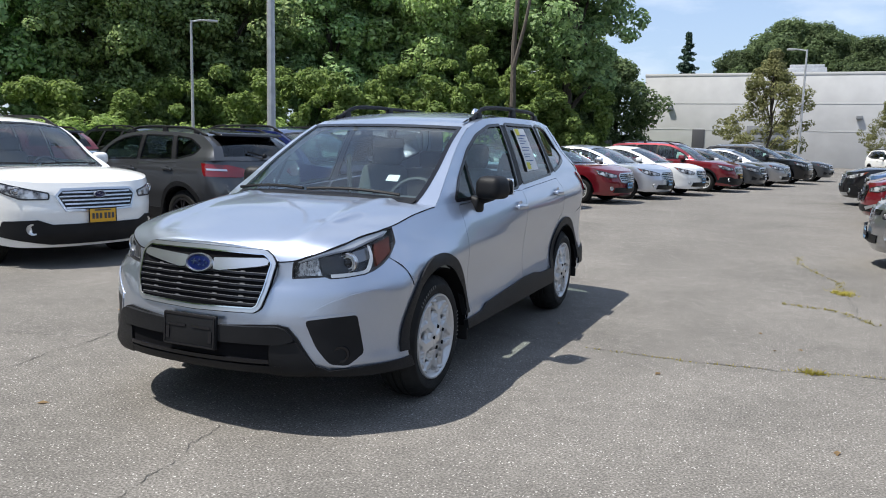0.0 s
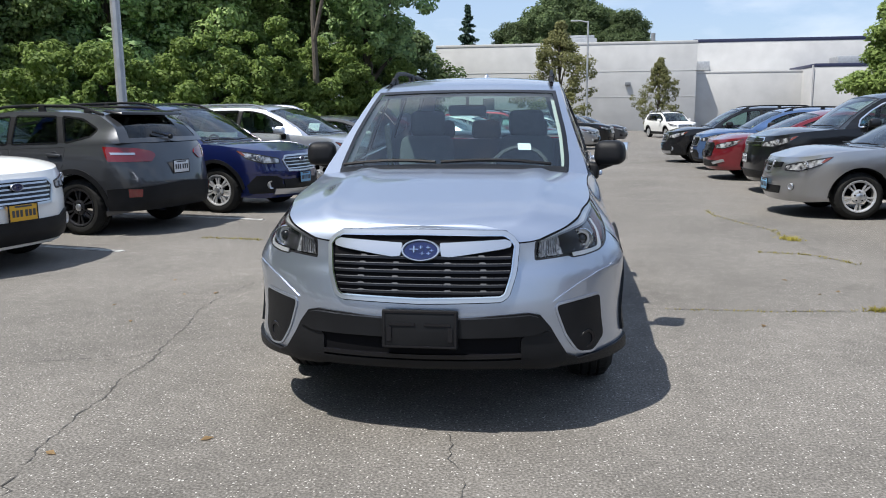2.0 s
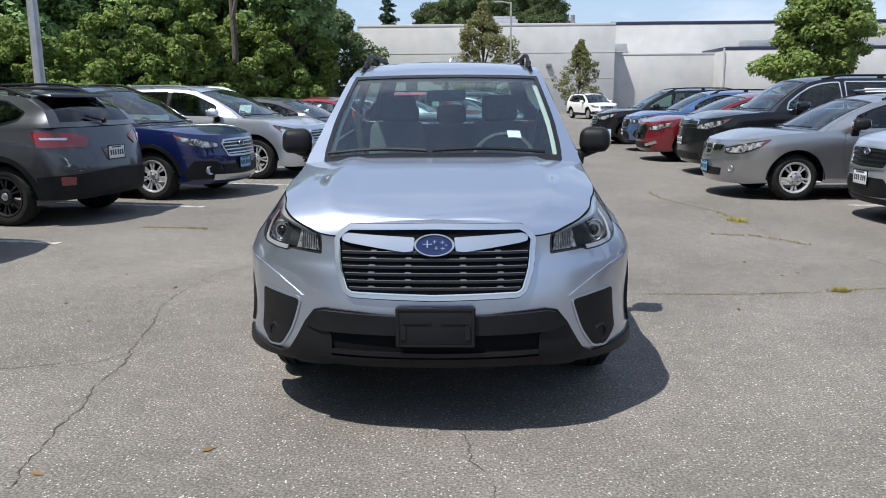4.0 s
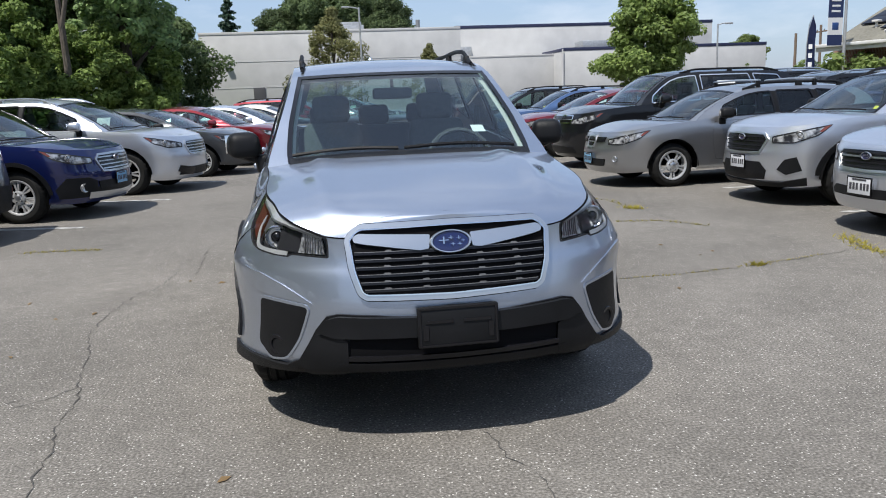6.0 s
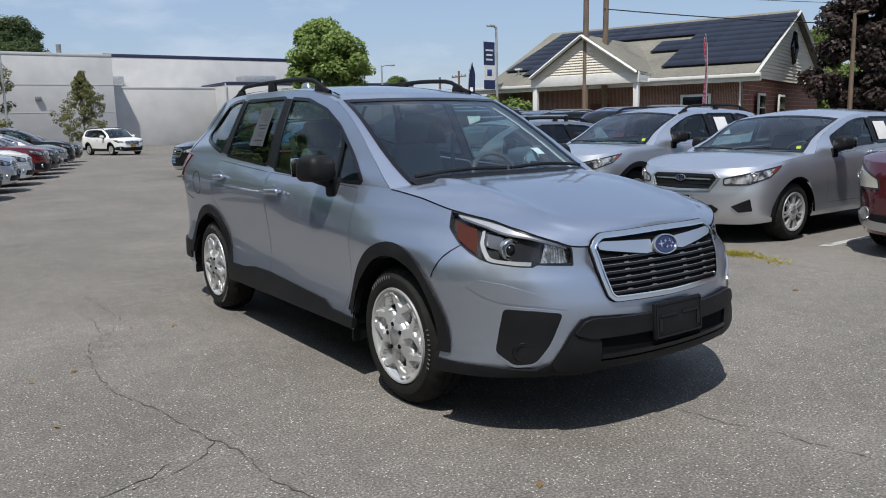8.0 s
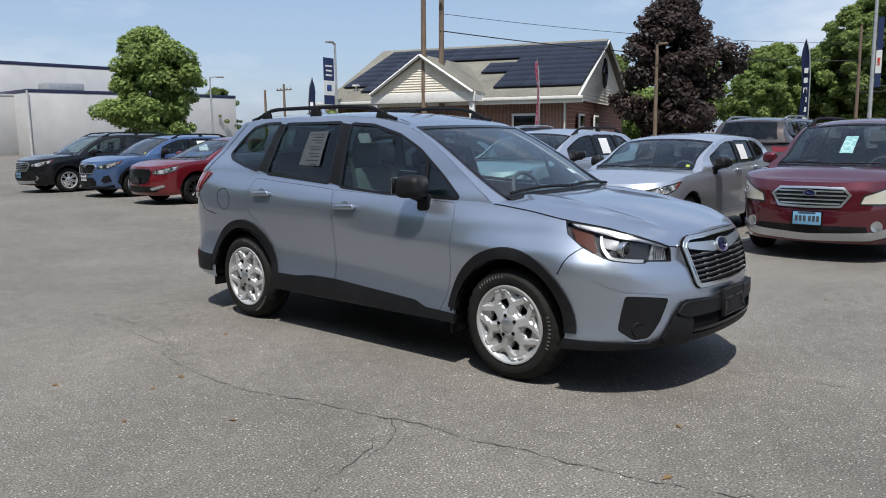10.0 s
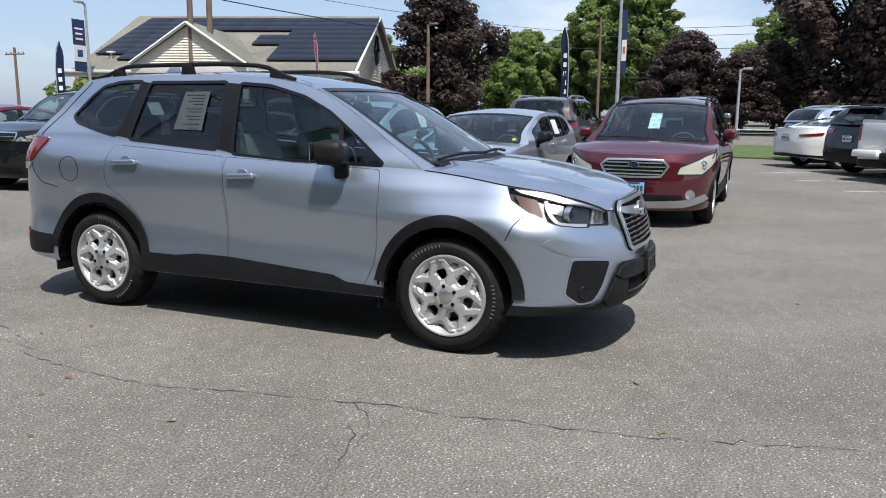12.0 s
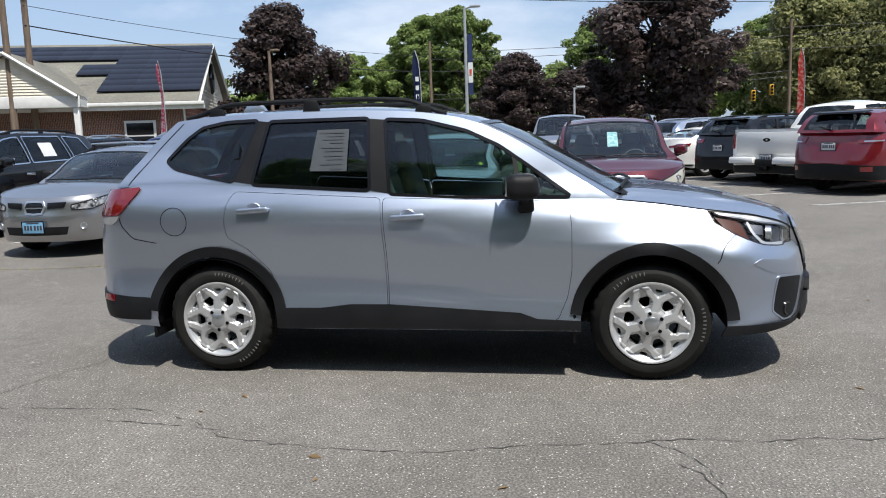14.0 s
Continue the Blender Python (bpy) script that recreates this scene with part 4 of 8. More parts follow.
    # roof rails
    if sp["rails"]:
        y0, y1, rh = sp["rails"]
        rz = lambda y: float(np.interp(y, [p[0] for p in roof], [p[1] for p in roof]))
        for sd in (1, -1):
            pts = []
            for t in np.linspace(0, 1, 25):
                y = y0 + (y1 - y0) * t
                lift = rh * smooth(t / 0.16) * smooth((1 - t) / 0.2)
                x = float(cabin(np.array([y]), np.array([rz(y)]))[0][0]) - 0.055
                pts.append((sd * x, y, rz(y) + 0.012 + float(lift)))
            rail = part("roof_rail", tube(pts, sp.get("rail_r", 0.019), 8, scale=(0.85, 1.0)), sp["rail_mat"], car)
            for t in (2, 12, 21):
                x, y, z = pts[t]
                part("rail_foot", blocks({"size": (0.035, 0.12, max(0.03, z - rz(y) + 0.02)), "at": (x, y, (z + rz(y)) / 2 - 0.005), "bevel": 0.01, "taper": (0.9, 0.7)}), sp["rail_mat"], rail)
    for y in sp.get("bars_over", ()):
        x = float(cabin(np.array([y]), np.array([sp["roof_z"] - 0.03]))[0][0]) - 0.04
        zb_ = sp["roof_z"] + 0.10
        bar = part("roof_bar", tube([(-x, y, zb_), (0, y, zb_ + 0.012), (x, y, zb_)], 0.02, 8, scale=(1.6, 0.7)), SATIN, car)
        for sd in (1, -1):
            part("bar_foot", blocks({"size": (0.05, 0.06, 0.11), "at": (sd * (x - 0.02), y, zb_ - 0.05), "bevel": 0.012, "taper": (0.8, 0.8)}), PLASTIC, bar)
    # plates
    if sp.get("plate"):
        mat, z = sp["plate"]
        y = float(T(np.array([0.0]), np.array([z]))[0][1])
        plate_on(car, pose(0, y - 0.03, z), mat, frame_mat=GLOSSBLACK)
    if sp.get("rear_plate"):
        mat, z = sp["rear_plate"]
        y = float(T(np.array([T.length]), np.array([z]))[0][1])
        plate_on(car, pose(0, y + 0.025, z, 0, 0, 180), mat, frame_mat=GLOSSBLACK)
    if sp.get("badge"):
        z = sp["badge"]
        y = float(T(np.array([0.0]), np.array([z]))[0][1])
        emblem_on(car, pose(0, y - 0.022, z), 0.062, EMBLEM)
    # papers behind the glass
    if sp.get("card"):
        u0, v0, cu, cv, mat = sp["card"]
        part("window_card", joined(bridge(lambda a, b: ws(u0 + a * cu, v0 + b * cv) + (0, 0.012, -0.006), 3, 3, True)), mat, car, "paper card behind the windscreen")
    if sp.get("sheet"):
        y0, y1, z0, z1 = sp["sheet"]
        for sd in (1, -1):
            part("window_sheet", joined(sheet(cabin, [(y0, z0), (y1, z0), (y1 - 0.02, z1), (y0 - 0.02, z1)], step=0.08, lift=0.003, side=sd)), PAPER, car, "white price sheet on the rear door window")
    # wipers
    for x0, x1 in ((0.55, -0.05), (-0.08, -0.62)):
        pts = []
        for t in np.linspace(0, 1, 8):
            x = x0 + (x1 - x0) * t
            u = 0.5 - x / (2 * 0.75)
            p = ws(np.array([u]), np.array([0.035 + 0.022 * math.sin(t * math.pi)]))[0]
            pts.append((p[0], p[1] - 0.02, p[2] + 0.03))
        part("wiper", tube(pts, 0.010, 6), PLASTIC, car)
    return car, T, cabin, top, ws


def restyle(car, color):
    """Another paint on a copy that shares its meshes."""
    for o in car.children_recursive:
        if o.type == "MESH" and o.material_slots and o.material_slots[0].material in PAINT_SET:
            o.material_slots[0].link = "OBJECT"
            o.material_slots[0].material = PAINT[color]
    return car


PAINT_SET = set(PAINT.values())

# numbers of the cars
WZ = [(0.20, -0.075), (0.30, -0.045), (0.40, -0.038), (0.52, -0.026), (0.66, -0.008), (0.80, 0.0), (0.92, -0.006), (0.97, -0.016), (1.03, -0.034), (1.12, -0.052), (1.25, -0.075)]
FZ = [(0.2, -0.09), (0.30, -0.03), (0.40, 0.0), (0.58, 0.0), (0.72, -0.03), (0.84, -0.055), (0.92, -0.10), (1.05, -0.16)]
RZ = [(0.25, -0.08), (0.4, -0.01), (0.6, 0.0), (0.75, -0.03), (0.95, -0.09), (1.15, -0.17), (1.3, -0.24)]


def spec(kind, L, w, H, wb, fo, R, style, hz=0.88, cz=1.0, bz=1.06, hood=1.2, rake=0.72, **more):
    """The numbers of a car from its outer sizes and style (wagon, suv, sedan, pickup)."""
    yf = -wb / 2 - fo
    yr = yf + L
    cowl = yf + hood
    wst = cowl + rake
    rz = H - 0.07
    back, base = {"wagon": (0.52, 0.22), "suv": (0.5, 0.2), "hatch": (0.62, 0.25), "sedan": (1.45, 0.62), "pickup": (2.25, 2.02)}[style]
    yrr, yrb = yr - back, yr - base
    tail_z = {"sedan": bz + 0.0, "pickup": bz + 0.02}.get(style, bz)
    top = [(yf, hz), (yf + 0.12, hz + 0.012), (yf + 0.6, hz + (cz - hz) * 0.62), (cowl, cz), (0.1, (cz + bz) / 2), (yrb - 0.4, bz), (yrb, bz + 0.012), (yr, tail_z)]
    ap = [(cowl, cz), (cowl + rake * 0.30, cz + (rz - 0.07 - cz) * 0.36), (cowl + rake * 0.66, cz + (rz - 0.07 - cz) * 0.74), (wst, rz - 0.07)]
    rf = [(wst, rz - 0.07), (wst + 0.22, rz - 0.025), (wst + 0.7, rz), (yrr - 0.45, rz - 0.012), (yrr - 0.15, rz - 0.035), (yrr, rz - 0.06)]
    zt = spline(top)
    dp = [(yrr, rz - 0.06), ((yrr + yrb) / 2 + 0.05 * (style not in ("sedan",)), (rz - 0.06 + bz) / 2 + 0.03), (yrb, bz + 0.012)]
    yb = wst + 0.58
    yc = wb / 2 - 0.32
    za = lambda y: float(np.interp(y, [p[0] for p in ap + rf[1:]], [p[1] for p in ap + rf[1:]]))
    low = lambda y: float(zt(y)) + 0.03
    front = [(y, za(y - 0.05) - 0.055) for y in np.linspace(cowl + 0.28, yb - 0.06, 6)]
    front = [(y, z) for y, z in front if z > low(y) + 0.05]
    panes = [[(front[0][0] - 0.05, low(front[0][0] - 0.05))] + front + [(yb - 0.03, low(yb))]]
    if style == "pickup":
        panes.append([(yb + 0.05, low(yb)), (yb + 0.04, za(yb + 0.05) - 0.055), (yrr - 0.16, za(yrr - 0.2) - 0.055), (yrr - 0.1, low(yrr))])
        mats = [FRONTGLASS, TINT]
        blackout = [[(yb - 0.03, low(yb)), (yb - 0.06, za(yb) - 0.055), (yb + 0.04, za(yb) - 0.055), (yb + 0.05, low(yb))]]
    elif style == "sedan":
        panes.append([(yb + 0.05, low(yb)), (yb + 0.04, za(yb + 0.05) - 0.055), (yc + 0.02, za(yc) - 0.06), (yc + 0.3, low(yc) + 0.12), (yc + 0.26, low(yc))])
        mats = [CLEAR, CLEAR]
        blackout = [[(yb - 0.03, low(yb)), (yb - 0.06, za(yb) - 0.055), (yb + 0.04, za(yb) - 0.055), (yb + 0.05, low(yb))]]
    else:
        panes.append([(yb + 0.05, low(yb)), (yb + 0.04, za(yb + 0.05) - 0.055), (yc - 0.02, za(yc) - 0.055), (yc + 0.08, low(yc))])
        panes.append([(yc + 0.19, low(yc + 0.1)), (yc + 0.08, za(yc) - 0.055), (yrr - 0.22, za(yrr - 0.22) - 0.07), (yrb - 0.36, low(yrb) + 0.13), (yrb - 0.42, low(yrb) + 0.05)])
        mats = [FRONTGLASS, TINT, TINT]
        blackout = [[(yb - 0.03, low(yb)), (yb - 0.06, za(yb) - 0.055), (yb + 0.04, za(yb) - 0.055), (yb + 0.05, low(yb))], [(yc + 0.08, low(yc)), (yc - 0.02, za(yc) - 0.055), (yc + 0.08, za(yc) - 0.055), (yc + 0.19, low(yc))]]
    ar = R + 0.06
    t = lambda y: float(zt(y)) - 0.03
    d0 = cowl + 0.28
    doors = [[(d0, t(d0)), (d0 - 0.02, 0.66), (d0 + 0.05, 0.37), (yb + 0.0, 0.37), (yb + 0.02, t(yb))], [(yb + 0.012, 0.37), (wb / 2 - ar - 0.07, 0.37), (wb / 2 - ar + 0.01, 0.62), (wb / 2 - 0.14, 0.84), (wb / 2 - 0.12, t(wb / 2)), (yb + 0.032, t(yb))]]
    q = w / 2
    sp = dict(kind={"pickup": "pickup_truck", "sedan": "sedan_car"}.get(style, "parked_car"), full=False, step=0.065, wb=wb, w=w, R=R, yf=yf, yr=yr, ends=(2.6, 0.8, 2.9, 0.55), wz=[(z * bz / 1.08, x) for z, x in WZ], fz=[(z * hz / 0.92, y) for z, y in FZ],
              rz=RZ if style not in ("sedan", "pickup") else [(0.25, -0.06), (0.4, -0.01), (0.65, 0), (0.95, -0.03), (1.2, -0.05)], flare=0.012, arch=ar, sill=0.24, front_low=0.22, rear_low=0.3, top=top, doors=doors,
              cowl=cowl - 0.14, hood_under=0.2, crown=0.055, lean=(0.30, 0.25), nip_front=0.07, nip_y=wst, nip_rear=0.05, nip_ry=yrr - 0.6, a_pillar=ap, roof=rf, d_pillar=dp, panes=panes, pane_mats=mats, blackout=blackout, surround=GLOSSBLACK,
              ws_bow=(-0.16, -0.05), ws_rise=(-0.005, 0.055), roof_rise=0.04, hatch_bow=0.1, rear_glass=TINT if style != "sedan" else CLEAR, roof_z=rz, belt_z=cz, rear_y=yrb - 0.25, rim=R * 0.64, wheel="five", rim_mat="alloy",
              clad=0.0, clad_ends=((-2, 0), (0, 2)), sill_line=[(wb / 2 - ar + 0.01, 0.42), (-wb / 2 + ar - 0.01, 0.40), (-wb / 2 + ar - 0.01, 0.25), (wb / 2 - ar + 0.01, 0.25)],
              lamp=[("F", q * 0.56, hz - 0.17), ("F", q * 0.55, hz - 0.10), ("D", yf + 0.36, hz - 0.005), ("D", yf + 0.56, hz + 0.03), ("D", yf + 0.42, hz - 0.09), ("D", yf + 0.22, hz - 0.17)],
              grille=[(0, hz - 0.07), (q * 0.42, hz - 0.075), (q * 0.48, hz - 0.13), (q * 0.40, hz - 0.28), (0, hz - 0.29)], grille_frame=SATIN, bars=4, bar_mat=SATIN,
              intake=[(0, 0.42), (q * 0.62, 0.42), (q * 0.66, 0.30), (0, 0.28)], lamp_amber=[(yf + 0.545, hz + 0.024), (yf + 0.47, hz + 0.008), (yf + 0.42, hz - 0.045), (yf + 0.455, hz - 0.05)], tail=[("D", yr - 0.36, bz - 0.05), ("D", yr - 0.27, bz - 0.19), ("R", q * 0.60, bz - 0.20), ("R", q * 0.55, bz - 0.07)], rear_clad=0.52,
              mirror=(cowl + 0.42, cz + 0.07), mirror_black=False, handles=[(yb - 0.12, 0.5 * cz + 0.44), (wb / 2 - 0.27, 0.5 * cz + 0.46)], rails=None, rail_mat=PLASTIC, plate=None, rear_plate=None, badge=None)
    sp.update(more)
    return sp


def wagon_like(**more):
    return spec("wagon", 4.82, 1.84, 1.64, 2.745, 0.95, 0.345, "wagon", 0.90, 1.02, 1.08, 1.28, 0.78, clad=0.05, rails=(-0.25, 1.9, 0.06), badge=0.78, fogs=((0.66, 0.42, 0.05),), **more)


def fender_pinch(y, z):
    """How far the fenders and lamps of the silver car lean in above the wheels."""
    up = spline([(0.74, 0.0), (0.80, 0.010), (0.86, 0.048), (0.92, 0.082), (1.0, 0.097), (1.1, 0.090)])(z)
    bulge = 0.05 * smooth((-1.5 - y) / 0.3) * (1 - smooth((z - 0.70) / 0.14))
    return -bulge + up * smooth((y + 2.17) / 0.34) * (1 - 0.62 * smooth((y + 1.5) / 0.75)) * (1 - smooth((y + 0.9) / 1.3))


# rim of the headlamp: along the bonnet seam, then back below
LAMP_TOP = [(0.476, -2.151, 0.845), (0.538, -2.138, 0.868), (0.597, -2.117, 0.890), (0.645, -2.08, 0.909), (0.684, -2.02, 0.927), (0.712, -1.948, 0.946), (0.738, -1.856, 0.962), (0.762, -1.76, 0.974), (0.786, -1.655, 0.986)]
LAMP_LOW = [(0.790, -1.69, 0.912), (0.800, -1.79, 0.852), (0.802, -1.86, 0.822), (0.800, -1.93, 0.797), (0.775, -1.98, 0.782), (0.70, -2.06, 0.770), (0.635, -2.09, 0.767), (0.620, -2.096, 0.777), (0.474, -2.16, 0.765)]

MAIN = dict(kind="compact_suv", full=True, step=0.05, wb=2.67, w=1.80, R=0.349, yf=-2.285, yr=2.325, ends=(2.75, 0.88, 3.0, 0.55), tilt=0.045, pinch=fender_pinch, wz=[(0.15, -0.05), (0.27, -0.010), (0.34, -0.010), (0.42, -0.024), (0.50, -0.040), (0.58, -0.046), (0.72, -0.037), (0.86, -0.022), (0.93, -0.018), (0.99, -0.027), (1.05, -0.053), (1.12, -0.092), (1.25, -0.14)], fz=[(0.2, -0.10), (0.28, -0.04), (0.34, 0.02), (0.40, 0.03), (0.56, 0.028), (0.64, 0.015), (0.70, 0.0), (0.735, -0.012), (0.765, -0.052), (0.80, -0.054), (0.86, -0.058), (0.90, -0.066), (0.95, -0.095), (1.05, -0.13)], rz=[(0.25, -0.08), (0.4, -0.01), (0.6, 0.01), (0.72, 0.018), (0.84, 0.004), (0.92, -0.022), (1.0, -0.038), (1.1, -0.075), (1.19, -0.125), (1.3, -0.22)], flare=0.014, arch=0.405,
            sill=0.30, front_low=0.315, rear_low=0.34,
            top=[(-2.285, 0.903), (-2.258, 0.900), (-2.245, 0.846), (-2.222, 0.852), (-2.19, 0.876), (-2.15, 0.898), (-2.10, 0.920), (-2.03, 0.939), (-1.96, 0.955), (-1.86, 0.969), (-1.76, 0.982), (-1.66, 0.994), (-1.5, 1.016), (-1.33, 1.038), (-1.1, 1.062), (-0.86, 1.070), (0.25, 1.127), (1.02, 1.178), (1.2, 1.19), (1.6, 1.21), (2.0, 1.195), (2.325, 1.16)],
            doors=[[(-0.865, 1.055), (-0.885, 0.92), (-0.885, 0.66), (-0.86, 0.50), (-0.80, 0.36), (0.215, 0.36), (0.225, 0.8), (0.243, 1.10)],
                   [(0.223, 0.36), (0.88, 0.36), (0.91, 0.48), (0.97, 0.66), (1.11, 0.80), (1.235, 0.87), (1.25, 0.96), (1.235, 1.08), (1.19, 1.155), (0.255, 1.10), (0.235, 0.8)]],
            cowl=-1.30, hood_under=0.22, crown=0.056, bonnet=[(-2.3, 0.87), (-2.245, 0.903), (-2.18, 0.935), (-2.05, 0.973), (-1.85, 1.020), (-1.65, 1.060), (-1.45, 1.086), (-1.25, 1.100), (-1.05, 1.092)], lean=(0.32, 0.20), nip_front=0.02, nip_y=-0.15, nip_rear=0.07, nip_ry=1.0,
            a_pillar=[(-1.13, 1.058), (-0.95, 1.172), (-0.72, 1.322), (-0.5, 1.45), (-0.32, 1.535)],
            roof=[(-0.32, 1.53), (-0.17, 1.573), (0.19, 1.618), (0.55, 1.632), (1.11, 1.63), (1.45, 1.622), (1.66, 1.60)], d_pillar=[(1.66, 1.60), (1.82, 1.44), (2.0, 1.195)],
            panes=[[(0.25, 1.565), (0.02, 1.55), (-0.25, 1.48), (-0.45, 1.385), (-0.65, 1.245), (-0.875, 1.082), (-0.17, 1.095), (0.2, 1.12)], [(1.0, 1.575), (0.36, 1.575), (0.33, 1.145), (1.08, 1.195)],
                   [(1.69, 1.35), (1.57, 1.48), (1.47, 1.55), (1.30, 1.58), (1.08, 1.585), (1.21, 1.215), (1.39, 1.25), (1.62, 1.305)]],
            pane_mats=[FRONTGLASS, TINT, TINT], blackout=[[(0.36, 1.575), (0.25, 1.565), (0.2, 1.12), (0.33, 1.145)], [(1.08, 1.585), (1.0, 1.575), (1.08, 1.195), (1.21, 1.215)], [(-0.53, 1.325), (-0.56, 1.305), (-0.60, 1.10), (-0.57, 1.10)]], surround=GLOSSBLACK,
            ws_bow=(-0.14, -0.06), ws_rise=(0.03, 0.012), roof_rise=0.03, hatch_bow=0.12, rear_glass=FRONTGLASS, roof_z=1.62, belt_z=1.08, rear_y=1.75, rim=0.232, wheel="cover", rim_mat="alloy", clad=0.062, clad_ends=((-3, 6), (3, 8)),
            sill_line=[(0.933, 0.43), (0.64, 0.43), (0.46, 0.452), (0.21, 0.452), (-0.58, 0.405), (-0.68, 0.37), (-0.933, 0.36), (-0.933, 0.305), (0.933, 0.305)],
            lamp=[("P", *p) for p in LAMP_TOP + LAMP_LOW],
            tail=[("D", 1.83, 1.19), ("D", 1.85, 1.155), ("D", 1.97, 1.02), ("R", 0.70, 1.0), ("R", 0.60, 1.165)], rear_clad=0.54, mirror=(-0.60, 1.125), mirror_black=True, handles=[(0.085, 0.985), (1.05, 1.04)], rails=(-0.12, 1.62, 0.058), rail_r=0.015, rail_mat=PLASTIC)

# the silver car in the middle
suv, T, cabin, suv_top, suv_ws = build_car(MAIN, "silver-blue compact SUV with black lower cladding, parked alone", "car", "silver", None)


def at_front(x, z, lift=0.0):
    p = T(np.array([T.F(abs(x), z)[0]]), np.array([z]))[0]
    return Vector((math.copysign(p[0], x) if x else 0.0, p[1] - lift, p[2]))


def mirrored(half):
    pts = [T.F(x, z) for x, z in half]
    return np.array(pts + [(-a, b) for a, b in pts[::-1] if a > 1e-6])


# grille: dark backing, bars, bright frame, wings and badge
G = Tub(MAIN["yf"], MAIN["yr"], MAIN["w"], *MAIN["ends"], MAIN["wz"], [(0.2, -0.10), (0.34, 0.02), (0.56, 0.031), (0.64, 0.019), (0.70, 0.006), (0.80, -0.026), (0.86, -0.050), (0.90, -0.066), (1.05, -0.13)], MAIN["rz"], MAIN["flare"], (-1.335, 1.335), MAIN["tilt"], fender_pinch)
g_out = rounded(mirrored([(0.0, 0.898), (0.355, 0.894), (0.388, 0.872), (0.412, 0.835), (0.350, 0.628), (0.322, 0.606), (0.0, 0.596)]), 0.014)
g_mid, g_in = inset(g_out, 0.019), inset(g_out, 0.0245)
# backing lies flat on the nose; the recess's shade is put into its colour
grille = part("grille", joined(sheet(G, g_in, step=0.05, lift=0.003, depth=0.004)), DARK, suv)
part("grille_frame", joined(sheet(G, g_out, [g_mid], 0.04, 0.014, 0.055)), SATIN, grille, "satin silver grille surround")
part("frame_edge", joined(sheet(G, g_mid, [g_in], 0.04, 0.018, 0.03)), CHROME, grille, "bright inner edge of the grille surround")
part("grille_seam", joined(sheet(G, inset(g_out, -0.004), [inset(g_out, 0.003)], 0.06, 0.0035, 0.012)), DARK, grille)
for z in (0.644, 0.672, 0.700, 0.728, 0.756, 0.784):
    span = [x for x in np.linspace(0, 0.42, 120) if within(inset(g_in, 0.002), [G.F(x, z)])[0]]
    q = G.F(span[-1], z)[0]
    part("grille_bar", joined(sheet(G, [(-q, z - 0.006), (q, z - 0.006), (q, z + 0.003), (-q, z + 0.003)], step=0.06, lift=0.012, depth=0.010)), GLOSSBLACK, grille)
    # lighter strip in place of sun catching the bar's top edge
    part("grille_lip", joined(sheet(G, [(-q, z + 0.003), (q, z + 0.003), (q, z + 0.0055), (-q, z + 0.0055)], step=0.06, lift=0.0132, depth=0.005)), TAB_AND_HIGHLIGHT, grille)
    for x in (-0.24, -0.10, 0.11, 0.25):
        c = G.F(abs(x), z)[0] * (1 if x > 0 else -1)
        part("grille_tab", joined(sheet(G, [(c - 0.016, z + 0.003), (c + 0.016, z + 0.003), (c + 0.010, z + 0.0105), (c - 0.010, z + 0.0105)], step=0.05, lift=0.0132, depth=0.005)), TAB_AND_HIGHLIGHT, grille)
for sd in (1, -1):
    part("grille_wing", joined(sheet(G, rounded([G.F(x, z) for x, z in ((0.080, 0.842), (0.355, 0.857), (0.377, 0.846), (0.374, 0.826), (0.34, 0.818), (0.12, 0.786), (0.085, 0.79))], 0.006), step=0.03, lift=0.018, depth=0.02, side=sd)), SATIN, grille, "satin silver wing beside the badge")
g_mid_y = float(G(np.array([0.0]), np.array([0.818]))[0][1])
emblem_on(suv, pose(0, g_mid_y - 0.018, 0.818, -16, 0, 0), 0.078, EMBLEM)
# lower bumper, intake, plate bracket
black = [T.F(0, 0.535), T.F(0.168, 0.535), T.F(0.30, 0.548), T.F(0.43, 0.556), T.F(0.475, 0.545), T.F(0.52, 0.49), T.F(0.60, 0.36), T.F(0.645, 0.333), T.near(0.80, -2.0, 0.340), T.D(-1.85, 0.340), T.D(-1.736, 0.342), T.D(-1.728, 0.285), T.D(-2.0, 0.292), T.F(0.5, 0.312), T.F(0, 0.326)]
part("lower_bumper", both(T, black, step=0.05, lift=0.012, depth=0.025), PLASTIC, suv)
for sd in (1, -1):
    part("bumper_cheek", joined(sheet(T, rounded([T.F(0.405, 0.455), T.F(0.515, 0.478), T.F(0.60, 0.355), T.F(0.55, 0.318), T.F(0.41, 0.325)], 0.015), step=0.04, lift=0.026, depth=0.03, side=sd)), PLASTIC, suv)
part("bumper_shelf", joined(sheet(T, rounded(mirrored([(0.0, 0.530), (0.30, 0.543), (0.43, 0.550), (0.468, 0.538), (0.51, 0.485), (0.445, 0.462), (0.0, 0.455)]), 0.015), step=0.04, lift=0.034, depth=0.04)), PLASTIC, suv)
# no real opening: a flat sheet with the inner shade in its near-black colour
part("lower_intake", joined(sheet(T, np.array(mirrored([(0, 0.45), (0.40, 0.455), (0.405, 0.385), (0, 0.380)])), step=0.06, lift=0.015, depth=0.004)), DARK, suv)
part("intake_bar", joined(sheet(T, np.array(mirrored([(0, 0.383), (0.41, 0.388), (0.41, 0.372), (0, 0.366)])), step=0.06, lift=0.028, depth=0.02)), GLOSSBLACK, suv)
